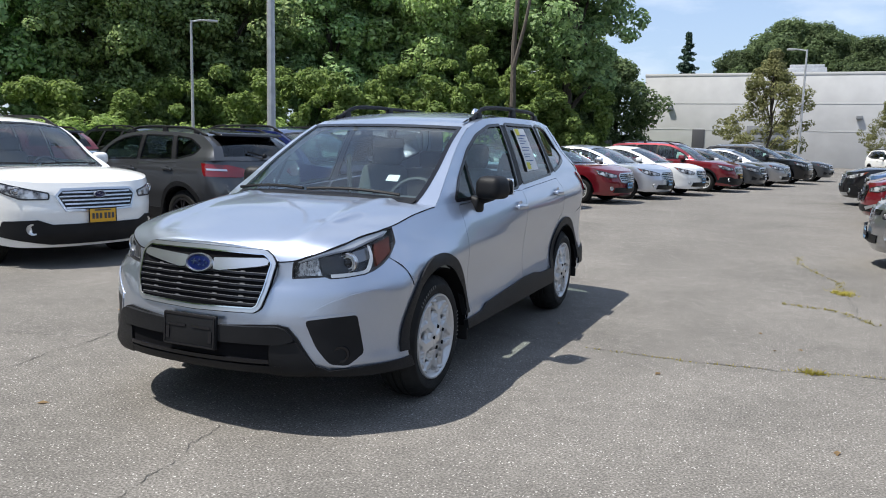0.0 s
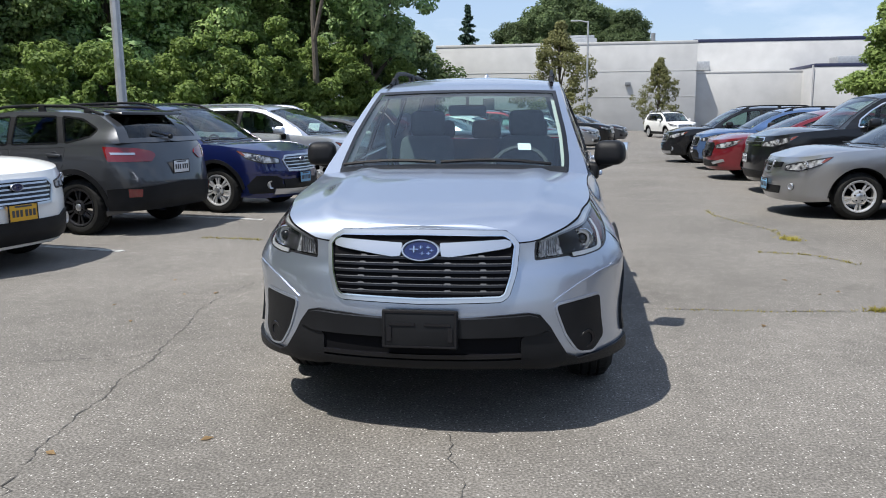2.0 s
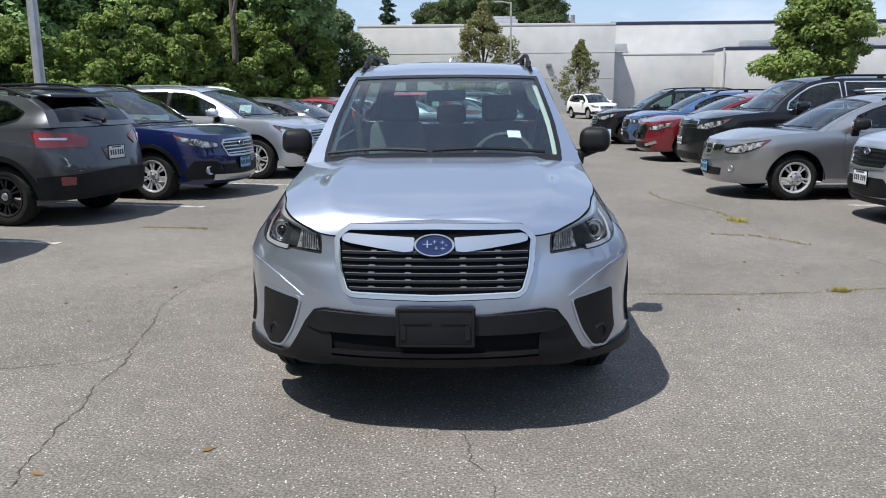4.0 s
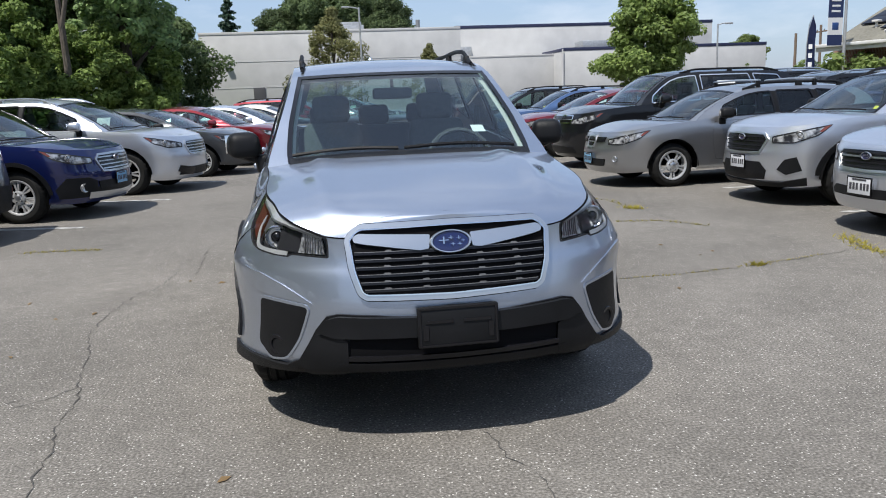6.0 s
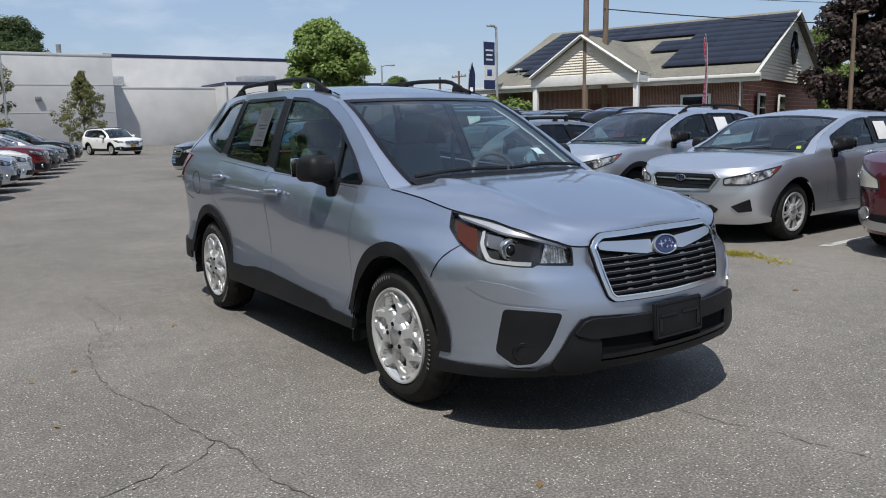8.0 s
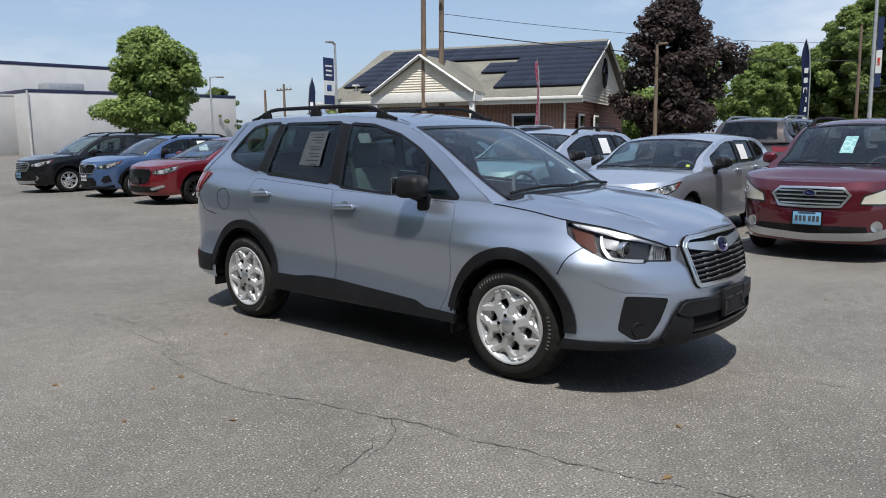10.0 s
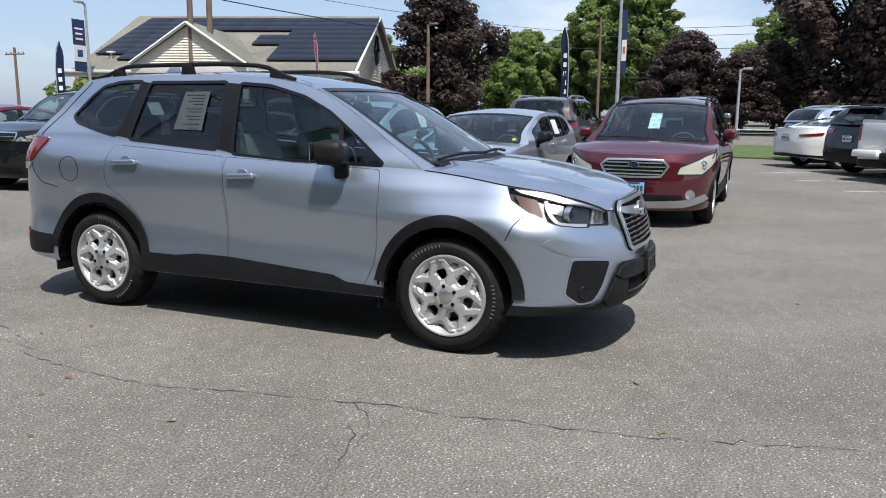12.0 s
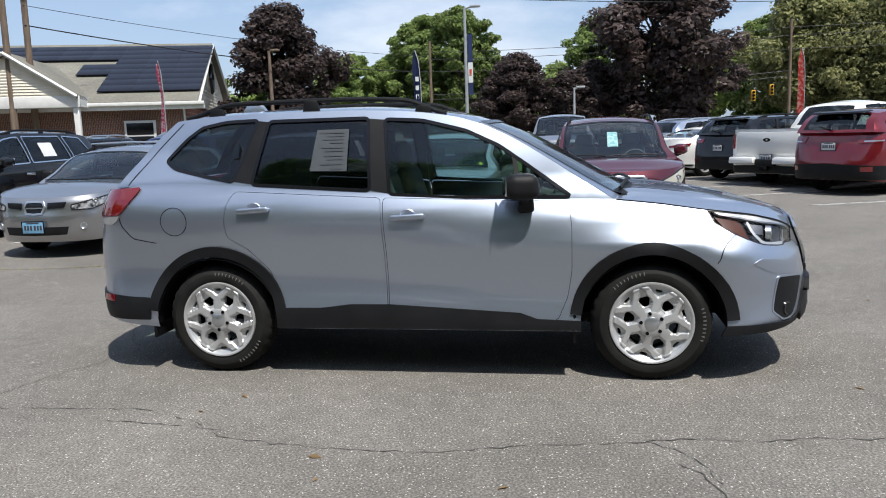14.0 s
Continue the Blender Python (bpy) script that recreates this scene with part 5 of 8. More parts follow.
part("bumper_lip", joined(sheet(T, np.array(mirrored([(0, 0.358), (0.46, 0.362), (0.46, 0.332), (0, 0.328)])), step=0.06, lift=0.026, depth=0.02)), PLASTIC, suv)
bracket = part("plate_bracket", blocks({"size": (0.325, 0.022, 0.165), "at": (0, 0, 0), "bevel": 0.008}), PLASTIC, suv, "empty black front plate bracket")
bracket.matrix_basis = pose(0.005, at_front(0, 0.495).y - 0.035, 0.495, -4, 0, 0)
part("bracket_ribs", blocks(((0.11, 0.008, 0.012), (-0.075, -0.011, 0.022)), ((0.11, 0.008, 0.012), (0.075, -0.011, 0.022)), ((0.30, 0.008, 0.008), (0, -0.010, -0.073)), ((0.30, 0.008, 0.008), (0, -0.010, 0.074)), ((0.008, 0.008, 0.15), (-0.152, -0.010, 0)), ((0.008, 0.008, 0.15), (0.152, -0.010, 0)), ((0.02, 0.01, 0.06), (-0.13, -0.01, -0.02)), ((0.02, 0.01, 0.06), (0.13, -0.01, -0.02))), GLOSSBLACK, bracket)
part("bracket_back", blocks(((0.26, 0.07, 0.1), (0, 0.035, 0))), PLASTIC, bracket)
for sd in (1, -1):
    # corner pocket with its blank
    pocket = rounded([T.near(*p) for p in ((0.573, -2.209, 0.577), (0.68, -2.15, 0.590), (0.785, -2.06, 0.597), (0.795, -2.04, 0.50), (0.795, -2.02, 0.405), (0.712, -2.06, 0.350), (0.655, -2.12, 0.360), (0.615, -2.17, 0.44))], 0.022)
    pk = part("fog_pocket", joined(sheet(T, pocket, step=0.04, lift=0.004, depth=0.006, side=sd)), PLASTIC, suv)
    brow = [T.near(*p) for p in ((0.555, -2.22, 0.592), (0.60, -2.19, 0.622), (0.68, -2.14, 0.665), (0.76, -2.05, 0.700), (0.81, -1.93, 0.716), (0.84, -1.88, 0.69), (0.82, -1.97, 0.645), (0.79, -2.05, 0.622), (0.68, -2.15, 0.610))]
    part("bumper_brow", joined(sheet(T, rounded(brow, 0.012), step=0.03, lift=0.004, depth=0.007, side=sd)), PAINT["silver"], suv)
    part("pocket_edge", joined(sheet(T, inset(pocket, -0.010), [inset(pocket, 0.0)], 0.05, 0.004, 0.008, side=sd)), PAINT["silver"], pk)
    p = at_front(sd * 0.685, 0.408, -0.004)
    f = part("fog_blank", merge(lathe([(0, 0.058), (0.012, 0.052), (0.010, 0.036), (-0.004, 0.032), (-0.006, 0.0005)], 24, "z")), GLOSSBLACK, pk)
    f.matrix_basis = Matrix.Translation(p) @ pose(0, 0.0, 0, 90, 0, sd * 38) @ Matrix.Scale(0.78, 4)
    # headlamp: housing, reflector strips, projector, amber marker, clear cover
    lamp_line = rounded([T.near(*q[1:]) for q in MAIN["lamp"]], 0.008)
    lampo = part("headlamp", joined(sheet(T, inset(lamp_line, -0.004), step=0.04, lift=-0.034, side=sd), sheet(T, inset(lamp_line, -0.001), [inset(lamp_line, 0.005)], 0.04, 0.001, 0.034, side=sd)), LAMPBLACK, suv)
    top_in = [(x - 0.001, y, z - 0.002) for x, y, z in LAMP_TOP]
    low_in = [(0.500, -2.15, 0.842), (0.60, -2.12, 0.872), (0.648, -2.06, 0.890), (0.70, -1.965, 0.906), (0.752, -1.86, 0.932), (0.776, -1.74, 0.956)]
    part("lamp_blade", joined(sheet(T, [T.near(*p) for p in top_in[1:-1] + [(0.776, -1.70, 0.972)] + low_in[::-1]], step=0.03, lift=-0.004, depth=0.02, side=sd)), ALLOY, lampo, "bright reflector blade along the top")
    part("blade_edge", joined(sheet(T, [T.near(x, y, z + dz) for dz, row in ((0.006, low_in), (-0.002, low_in[::-1])) for x, y, z in row], step=0.015, lift=-0.003, depth=0.012, side=sd)), BEZEL, lampo)
    hook = [(0.768, -1.885, 0.912), (0.775, -1.90, 0.87), (0.782, -1.935, 0.825), (0.765, -1.965, 0.795), (0.70, -2.05, 0.784), (0.64, -2.085, 0.780)]
    hook_c = curved([T.near(*p) for p in hook], 0.02)
    part("running_light", joined(ribbon(T, hook_c, 0.017, -0.0015, sd)), ALLOY, lampo)
    part("lamp_wedge", joined(sheet(T, [T.near(*p) for p in ((0.762, -1.878, 0.912), (0.772, -1.905, 0.86), (0.735, -1.98, 0.84), (0.70, -1.97, 0.896))], step=0.03, lift=-0.02, depth=0.012, side=sd)), BEZEL, lampo)
    part("marker_lens", joined(sheet(T, [T.near(*p) for p in ((0.783, -1.70, 0.950), (0.774, -1.838, 0.922), (0.797, -1.885, 0.824), (0.799, -1.83, 0.846), (0.792, -1.75, 0.882))], step=0.03, lift=-0.012, depth=0.02, side=sd)), AMBER, lampo, "amber side marker")
    part("reflector_box", joined(sheet(T, [T.near(*p) for p in ((0.60, -2.10, 0.785), (0.60, -2.11, 0.868), (0.66, -2.03, 0.890), (0.745, -1.95, 0.885), (0.765, -1.95, 0.80))], step=0.04, lift=-0.026, side=sd)), LAMPBLACK, lampo)
    part("indicator", joined(sheet(T, [T.near(*p) for p in ((0.495, -2.15, 0.778), (0.505, -2.145, 0.838), (0.59, -2.12, 0.866), (0.60, -2.10, 0.785))], step=0.02, lift=-0.016, depth=0.012, side=sd)), REFLECTOR, lampo)
    for k in range(7):
        x_ = 0.505 + 0.013 * k
        part("reflector_rib", joined(sheet(T, [T.near(x_, -2.14, 0.786), T.near(x_ + 0.004, -2.14, 0.786), T.near(x_ + 0.004, -2.14, 0.840 + 0.0035 * k), T.near(x_, -2.14, 0.840 + 0.0035 * k)], step=0.05, lift=-0.011, depth=0.006, side=sd)), BEZEL, lampo)
    q_ = T.near(0.69, -2.02, 0.836)
    e = T(np.array([q_[0]]), np.array([q_[1]]))[0]
    m = pose(sd * e[0] * 0.975, e[1] + 0.042, e[2], 90, 0, sd * 10)
    pr = part("projector", lathe([(0.0, 0.062), (0.035, 0.060), (0.036, 0.054), (0.016, 0.048), (0.016, 0.040), (0.030, 0.038), (0.030, 0.033), (0.02, 0.031)], 32, "z"), SATIN, lampo)
    part("projector_ring", lathe([(0.0365, 0.0615), (0.041, 0.058), (0.0365, 0.0545)], 32, "z"), CHROME, pr)
    pr.matrix_basis = m @ Matrix.Scale(0.80, 4)
    part("projector_lens", lathe([(0.020, 0.0325), (0.034, 0.024), (0.042, 0.012), (0.044, 0.0005)], 24, "z"), GLOSSBLACK, pr)
    part("lamp_cover", joined(sheet(T, inset(lamp_line, 0.003), step=0.04, lift=-0.001, side=sd)), LENS, lampo)
    # seams and fittings of the body
    seams = [ribbon(T, fine([T.near(0.797, -1.81, 0.856), T.D(-1.77, 0.81), T.D(-1.69, 0.70)]), 0.005, 0.001, sd), ribbon(T, fine([T.D(1.99, 1.03), T.D(1.96, 0.95), T.D(1.88, 0.87), T.D(1.72, 0.84)]), 0.005, 0.001, sd)]
    ring = np.array(arc(1.585, 0.975, 0.088, 0, 360, 40))
    seams.append(ribbon(T, [T.D(y, z) for y, z in ring], 0.004, 0.001, sd)) if sd < 0 else None
    seams.append(ribbon(T, [(q, float(suv_top(T.y_of(q))) - 0.003) for q in np.linspace(T.F(0.405, 0.85)[0], T.D(-1.14, 1)[0], 120)], 0.006, 0.0015, sd))
    for s_ in seams:
        part("panel_seam", joined(s_), DARK, suv)
    for y in (-0.895, 1.775):
        part("mud_flap", blocks({"size": (0.22, 0.02, 0.17), "at": (sd * 0.77, y, 0.31), "bevel": 0.006}), PLASTIC, suv)
    part("lamp_foot", joined(sheet(T, [T.D(1.972, 1.016), T.R(0.70, 0.996), T.R(0.70, 0.955), T.D(2.03, 0.962), T.D(1.99, 0.985)], step=0.04, lift=0.010, depth=0.018, side=sd)), ALLOY, suv, "clear lower strip of the tail lamp")
    part("gate_seam", joined(ribbon(cabin, fine([(1.615, 1.585), (1.69, 1.505), (1.775, 1.41), (1.85, 1.30), (1.915, 1.205)]), 0.005, 0.002, sd)), DARK, suv)
    part("rear_reflector", joined(sheet(T, [T.D(2.05, 0.46), T.D(2.15, 0.46), T.D(2.15, 0.50), T.D(2.05, 0.50)], step=0.05, lift=0.016, depth=0.006, side=sd)), REDLENS, suv)
part("cowl_panel", joined(bridge(lambda u, v: suv_ws(0.075 + 0.85 * u, 0.0 * v + 0.06) + np.stack([0 * u, -0.13 + 0.13 * v, -0.040 + 0.044 * v], -1), 3, 14, True)), PLASTIC, suv)
for sd in (1, -1):
    part("roof_ditch", joined(bridge(lambda u, v, sd=sd: np.stack([sd * (cabin(-0.25 + 1.85 * v, np.interp(-0.25 + 1.85 * v, [p[0] for p in MAIN["roof"]], [p[1] for p in MAIN["roof"]]))[..., 0] - 0.07 + 0.02 * u), -0.25 + 1.85 * v, np.interp(-0.25 + 1.85 * v, [p[0] for p in MAIN["roof"]], [p[1] for p in MAIN["roof"]]) + 0.019 + 0 * u], -1), 20, 1, sd > 0)), DARK, suv)
part("roof_fin", blocks({"size": (0.06, 0.19, 0.08), "at": (0, 1.36, 1.70), "bevel": 0.015, "taper": (0.4, 0.45)}), PAINT["silver"], suv)


tag = part("windscreen_tag", joined(bridge(lambda a, b: suv_ws(0.195 + a * 0.052, 0.235 + b * 0.07) + (0, 0.012, -0.006), 3, 3, True)), PAPER, suv, "small white tag inside the windscreen")
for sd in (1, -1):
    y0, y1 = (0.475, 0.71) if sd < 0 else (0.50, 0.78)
    # both lie outside the pane; the right one has the glass's dimming in its colour
    st = part("window_sheet", joined(sheet(cabin, [(y0, 1.545 if sd > 0 else 1.515), (y1 - 0.03, 1.55 if sd > 0 else 1.515), (y1, 1.235 if sd > 0 else 1.265), (y0, 1.225 if sd > 0 else 1.26)], step=0.06, lift=0.004, side=sd)), PAPER if sd > 0 else DIMMEDBACK, suv, "printed price sheet on the rear door window" if sd > 0 else "back of a price sheet on the rear door window, coloured dim as by tinted glass")
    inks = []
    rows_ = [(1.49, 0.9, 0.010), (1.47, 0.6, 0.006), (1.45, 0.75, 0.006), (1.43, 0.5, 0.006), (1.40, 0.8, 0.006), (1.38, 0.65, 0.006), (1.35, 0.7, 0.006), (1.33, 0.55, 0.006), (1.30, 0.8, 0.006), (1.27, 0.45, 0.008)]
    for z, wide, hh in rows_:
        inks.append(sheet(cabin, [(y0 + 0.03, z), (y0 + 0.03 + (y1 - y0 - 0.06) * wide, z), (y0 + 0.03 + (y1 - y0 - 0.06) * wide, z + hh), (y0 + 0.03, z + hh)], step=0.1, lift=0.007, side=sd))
    part("sheet_print", joined(*inks), BLUEINK if sd > 0 else DIMMEDPRINT, st)
    if sd > 0:
        part("sheet_mark", joined(*[sheet(cabin, [(y0 + 0.02, z), (y0 + 0.10, z), (y0 + 0.10, z + 0.05), (y0 + 0.02, z + 0.05)], step=0.1, lift=0.008, side=sd) for z in (1.24, 1.495)]), YELLOW, st)


# pale raised marks on the tyre walls
MARK = material("tyre_mark", (0.13, 0.13, 0.127), 0.7)
mark = blocks(((0.003, 0.006, 0.018), (0.1175, 0, 0.295)))
for o in [c for c in suv.children if c.name.startswith("wheel")]:
    for k in list(range(-4, 5)) + list(range(14, 23)):
        part("tyre_mark", mark, MARK, o).matrix_basis = pose(0, 0, 0, -(k * 4.6 + (20 if k < 9 else 55)), 0, 0)

# the ground: one sheet of worn asphalt out to the horizon
def asphalt():
    m = textured("asphalt", [(0.30, (0.076, 0.070, 0.062)), (0.5, (0.147, 0.137, 0.123)), (0.70, (0.255, 0.239, 0.216))], 85, 0.9, 10, 0.32, 210, second=(0.35, 0.82, 1.14), spec=0.25)
    n, l = m.node_tree.nodes, m.node_tree.links
    p = n["Principled BSDF"]
    src = p.inputs["Base Color"].links[0].from_socket
    tc = n.new("ShaderNodeTexCoord")
    v = n.new("ShaderNodeTexVoronoi")
    v.inputs["Scale"].default_value = 75
    l.new(tc.outputs["Object"], v.inputs["Vector"])
    pick = n.new("ShaderNodeMath")
    pick.operation = "LESS_THAN"
    pick.inputs[1].default_value = 0.27
    l.new(v.outputs["Distance"], pick.inputs[0])
    sep = n.new("ShaderNodeSeparateColor")
    l.new(v.outputs["Color"], sep.inputs["Color"])
    some = n.new("ShaderNodeMath")
    some.operation = "GREATER_THAN"
    some.inputs[1].default_value = 0.80
    l.new(sep.outputs[0], some.inputs[0])
    both_ = n.new("ShaderNodeMath")
    both_.operation = "MULTIPLY"
    l.new(pick.outputs[0], both_.inputs[0])
    l.new(some.outputs[0], both_.inputs[1])
    mix = n.new("ShaderNodeMixRGB")
    mix.inputs["Color2"].default_value = (0.44, 0.42, 0.385, 1)
    l.new(both_.outputs[0], mix.inputs["Fac"])
    l.new(src, mix.inputs["Color1"])
    v2, pick2, some2, both2, mix2, sep2 = n.new("ShaderNodeTexVoronoi"), n.new("ShaderNodeMath"), n.new("ShaderNodeMath"), n.new("ShaderNodeMath"), n.new("ShaderNodeMixRGB"), n.new("ShaderNodeSeparateColor")
    v2.inputs["Scale"].default_value = 34
    l.new(tc.outputs["Object"], v2.inputs["Vector"])
    pick2.operation, some2.operation, both2.operation = "LESS_THAN", "GREATER_THAN", "MULTIPLY"
    pick2.inputs[1].default_value, some2.inputs[1].default_value = 0.17, 0.86
    l.new(v2.outputs["Distance"], pick2.inputs[0])
    l.new(v2.outputs["Color"], sep2.inputs["Color"])
    l.new(sep2.outputs[1], some2.inputs[0])
    l.new(pick2.outputs[0], both2.inputs[0])
    l.new(some2.outputs[0], both2.inputs[1])
    l.new(both2.outputs[0], mix2.inputs["Fac"])
    l.new(mix.outputs["Color"], mix2.inputs["Color1"])
    mix2.inputs["Color2"].default_value = (0.46, 0.445, 0.42, 1)
    # mottling a hand wide and stains a stride wide
    last = mix2.outputs["Color"]
    for scale, lo, hi in ((9.0, 0.88, 1.10), (1.3, 0.90, 1.08)):
        t3, r3, m3 = n.new("ShaderNodeTexNoise"), n.new("ShaderNodeMapRange"), n.new("ShaderNodeMixRGB")
        t3.inputs["Scale"].default_value, t3.inputs["Detail"].default_value = scale, 6
        r3.inputs["From Min"].default_value, r3.inputs["From Max"].default_value = 0.3, 0.7
        r3.inputs["To Min"].default_value, r3.inputs["To Max"].default_value = lo, hi
        m3.blend_type, m3.inputs["Fac"].default_value = "MULTIPLY", 1
        l.new(tc.outputs["Object"], t3.inputs["Vector"])
        l.new(t3.outputs["Fac"], r3.inputs["Value"])
        l.new(last, m3.inputs["Color1"])
        l.new(r3.outputs["Result"], m3.inputs["Color2"])
        last = m3.outputs["Color"]
    l.new(last, p.inputs["Base Color"])
    return m


bm = bmesh.new()
bmesh.ops.create_grid(bm, x_segments=40, y_segments=40, size=900)
solo("ground", bm, asphalt(), "worn grey asphalt car park with pale stones and cracks", "ground", kind="structure")
# cars of the rows
def place(x, y, heading, sp, rear=False):
    """Pose of a car whose front (or rear) middle is at x, y and that looks along heading (degrees from +x)."""
    h = radians(heading)
    d = sp["yr"] if rear else sp["yf"]
    return pose(x + d * math.cos(h), y + d * math.sin(h), 0, 0, 0, heading + 90)


S_OUT = wagon_like(plate=(PLATEGOLD, 0.55), bumper=(([("F", 0, 0.47), ("F", 0.5, 0.47), ("F", 0.62, 0.52), ("D", -1.9, 0.5), ("D", -1.80, 0.34), ("F", 0.5, 0.26), ("F", 0, 0.26)], PLASTIC),), bar_mat=SATIN, bars=5)
S_NAVY = wagon_like(plate=(PLATEBLUE, 0.5), wheel="seven", bumper=(([("F", 0, 0.34), ("F", 0.6, 0.36), ("F", 0.6, 0.28), ("F", 0, 0.26)], SATIN), ([("F", 0.50, 0.50), ("F", 0.60, 0.55), ("D", -2.0, 0.56), ("D", -1.86, 0.42), ("D", -1.9, 0.30), ("F", 0.62, 0.30), ("F", 0.61, 0.37), ("F", 0.52, 0.38)], PLASTIC), ([("F", 0, 0.49), ("F", 0.48, 0.49), ("F", 0.46, 0.38), ("F", 0, 0.37)], PLASTIC)), rail_mat=PLASTIC)
S_MAR = wagon_like(lamp=[("F", 0.50, 0.66), ("F", 0.53, 0.76), ("D", -2.0, 0.90), ("D", -1.72, 0.945), ("D", -1.80, 0.80), ("D", -2.05, 0.66)], grille=[(0, 0.83), (0.33, 0.825), (0.40, 0.76), (0.32, 0.64), (0, 0.63)], card=(0.44, 0.30, 0.10, 0.36, CARD), plate=(PLATEBLUE, 0.5), lamp_mat=OLDLENS, bars=4, bumper=(([("F", 0, 0.33), ("F", 0.62, 0.36), ("D", -1.95, 0.42), ("D", -1.85, 0.36), ("F", 0.6, 0.27), ("F", 0, 0.25)], SATIN),), rail_mat=PLASTIC)
S_HIGH = spec("high", 4.46, 1.79, 1.56, 2.665, 0.91, 0.345, "hatch", 0.90, 1.02, 1.10, 1.25, 0.75, card=(0.10, 0.12, 0.03, 0.07, YELLOW), sheet=(0.52, 0.80, 1.12, 1.38), clad=0.06, rails=(-0.2, 1.6, 0.06), badge=0.79, plate=(PLATEWHITE, 0.5), rear_plate=(PLATEWHITE, 0.80), rear_clad=0.62, wheel="six", mirror_black=True, bar_mat=PLASTIC,
              intake=[(0, 0.51), (0.37, 0.51), (0.46, 0.41), (0.42, 0.31), (0, 0.29)],
              bumper=(([("F", 0.58, 0.43), ("F", 0.65, 0.545), ("D", -1.98, 0.575), ("D", -1.92, 0.42), ("F", 0.66, 0.37)], PLASTIC), ([("F", 0, 0.275), ("F", 0.6, 0.285), ("D", -1.88, 0.34), ("D", -1.88, 0.25), ("F", 0.6, 0.23), ("F", 0, 0.225)], PLASTIC)))
S_HATCH = spec("hatch_row", 4.46, 1.775, 1.46, 2.67, 0.9, 0.325, "hatch", 0.82, 0.95, 1.02, 1.25, 0.82, card=(0.10, 0.12, 0.03, 0.07, YELLOW), sheet=(0.52, 0.80, 1.06, 1.28), badge=0.72, plate=(PLATEWHITE, 0.45), wheel="seven", mirror_black=True, bar_mat=PLASTIC,
             intake=[(0, 0.43), (0.40, 0.435), (0.47, 0.39), (0.44, 0.35), (0, 0.345)], bumper=(([("F", 0.58, 0.42), ("F", 0.66, 0.465), ("D", -1.98, 0.50), ("D", -1.95, 0.37), ("F", 0.64, 0.355)], PLASTIC), ([("F", 0, 0.715), ("F", 0.36, 0.715), ("F", 0.36, 0.70), ("F", 0, 0.70)], SATIN)), grille=[(0, 0.77), (0.38, 0.765), (0.43, 0.72), (0.36, 0.60), (0, 0.59)])
S_OLD = spec("old", 4.46, 1.72, 1.44, 2.525, 0.95, 0.315, "wagon", 0.80, 0.93, 1.00, 1.28, 0.70, plate=(PLATEBLUE, 0.42), wheel="five", rails=(-0.1, 1.7, 0.05), bars_over=(0.15, 1.05), mirror_black=True, grille=[(0, 0.74), (0.11, 0.735), (0.14, 0.68), (0.11, 0.60), (0, 0.59)], bars=1,
             intake=[(0, 0.42), (0.45, 0.42), (0.42, 0.32), (0, 0.31)], bumper=(([("F", 0.19, 0.73), ("F", 0.42, 0.735), ("F", 0.40, 0.67), ("F", 0.19, 0.65)], GLOSSBLACK),), fogs=((0.6, 0.42, 0.035),))
S_LUX = spec("lux", 4.77, 1.885, 1.66, 2.74, 0.96, 0.37, "suv", 0.93, 1.07, 1.15, 1.25, 0.85, wheel="five", rails=(-0.2, 1.7, 0.05), rail_mat=SATIN, bumper=(([("F", 0.3, 0.40), ("F", 0.62, 0.46), ("F", 0.66, 0.36), ("F", 0.3, 0.28)], GLOSSBLACK),))
S_RING = spec("ring_suv", 4.82, 1.94, 1.76, 2.915, 0.92, 0.39, "suv", 1.00, 1.13, 1.19, 1.30, 0.62, sheet=(0.5, 0.85, 1.28, 1.52), plate=(PLATEWHITE, 0.62), grille=[(0, 0.98), (0.55, 0.975), (0.56, 0.93), (0.53, 0.86), (0, 0.85)], grille_frame=CHROME, bars=1, wheel="five", surround=CHROME, bar_h=0.003, rails=(-0.2, 1.8, 0.04), handle_mat=CHROME)
S_SED = spec("sed", 4.80, 1.84, 1.47, 2.75, 0.95, 0.33, "sedan", 0.83, 0.95, 1.02, 1.25, 0.85, badge=0.72, plate=(PLATEBLUE, 0.47), wheel="seven", surround=GLOSSBLACK, bars=4, fogs=((0.66, 0.40, 0.04),))
S_SEDR = spec("sedr", 4.84, 1.84, 1.49, 2.75, 0.95, 0.34, "sedan", 0.85, 0.97, 1.03, 1.28, 0.86, plate=(GLOSSBLACK, 0.55), grille_frame=GLOSSBLACK, bar_mat=GLOSSBLACK, wheel="ten", rim_mat="dark", grille=[(0, 0.78), (0.40, 0.775), (0.46, 0.72), (0.40, 0.52), (0, 0.51)],
              bumper=(([("F", 0.45, 0.38), ("F", 0.72, 0.46), ("F", 0.74, 0.41), ("F", 0.5, 0.33)], SATIN),))
S_COUPE = spec("coupe", 4.64, 1.78, 1.42, 2.70, 0.9, 0.325, "sedan", 0.80, 0.93, 1.04, 1.3, 0.85, rear_plate=(PLATEWHITE, 0.8), tail=[("D", 1.90, 0.94), ("D", 1.96, 0.87), ("R", 0.50, 0.82), ("R", 0.46, 0.88)], rear_clad=0.40, wheel="five")
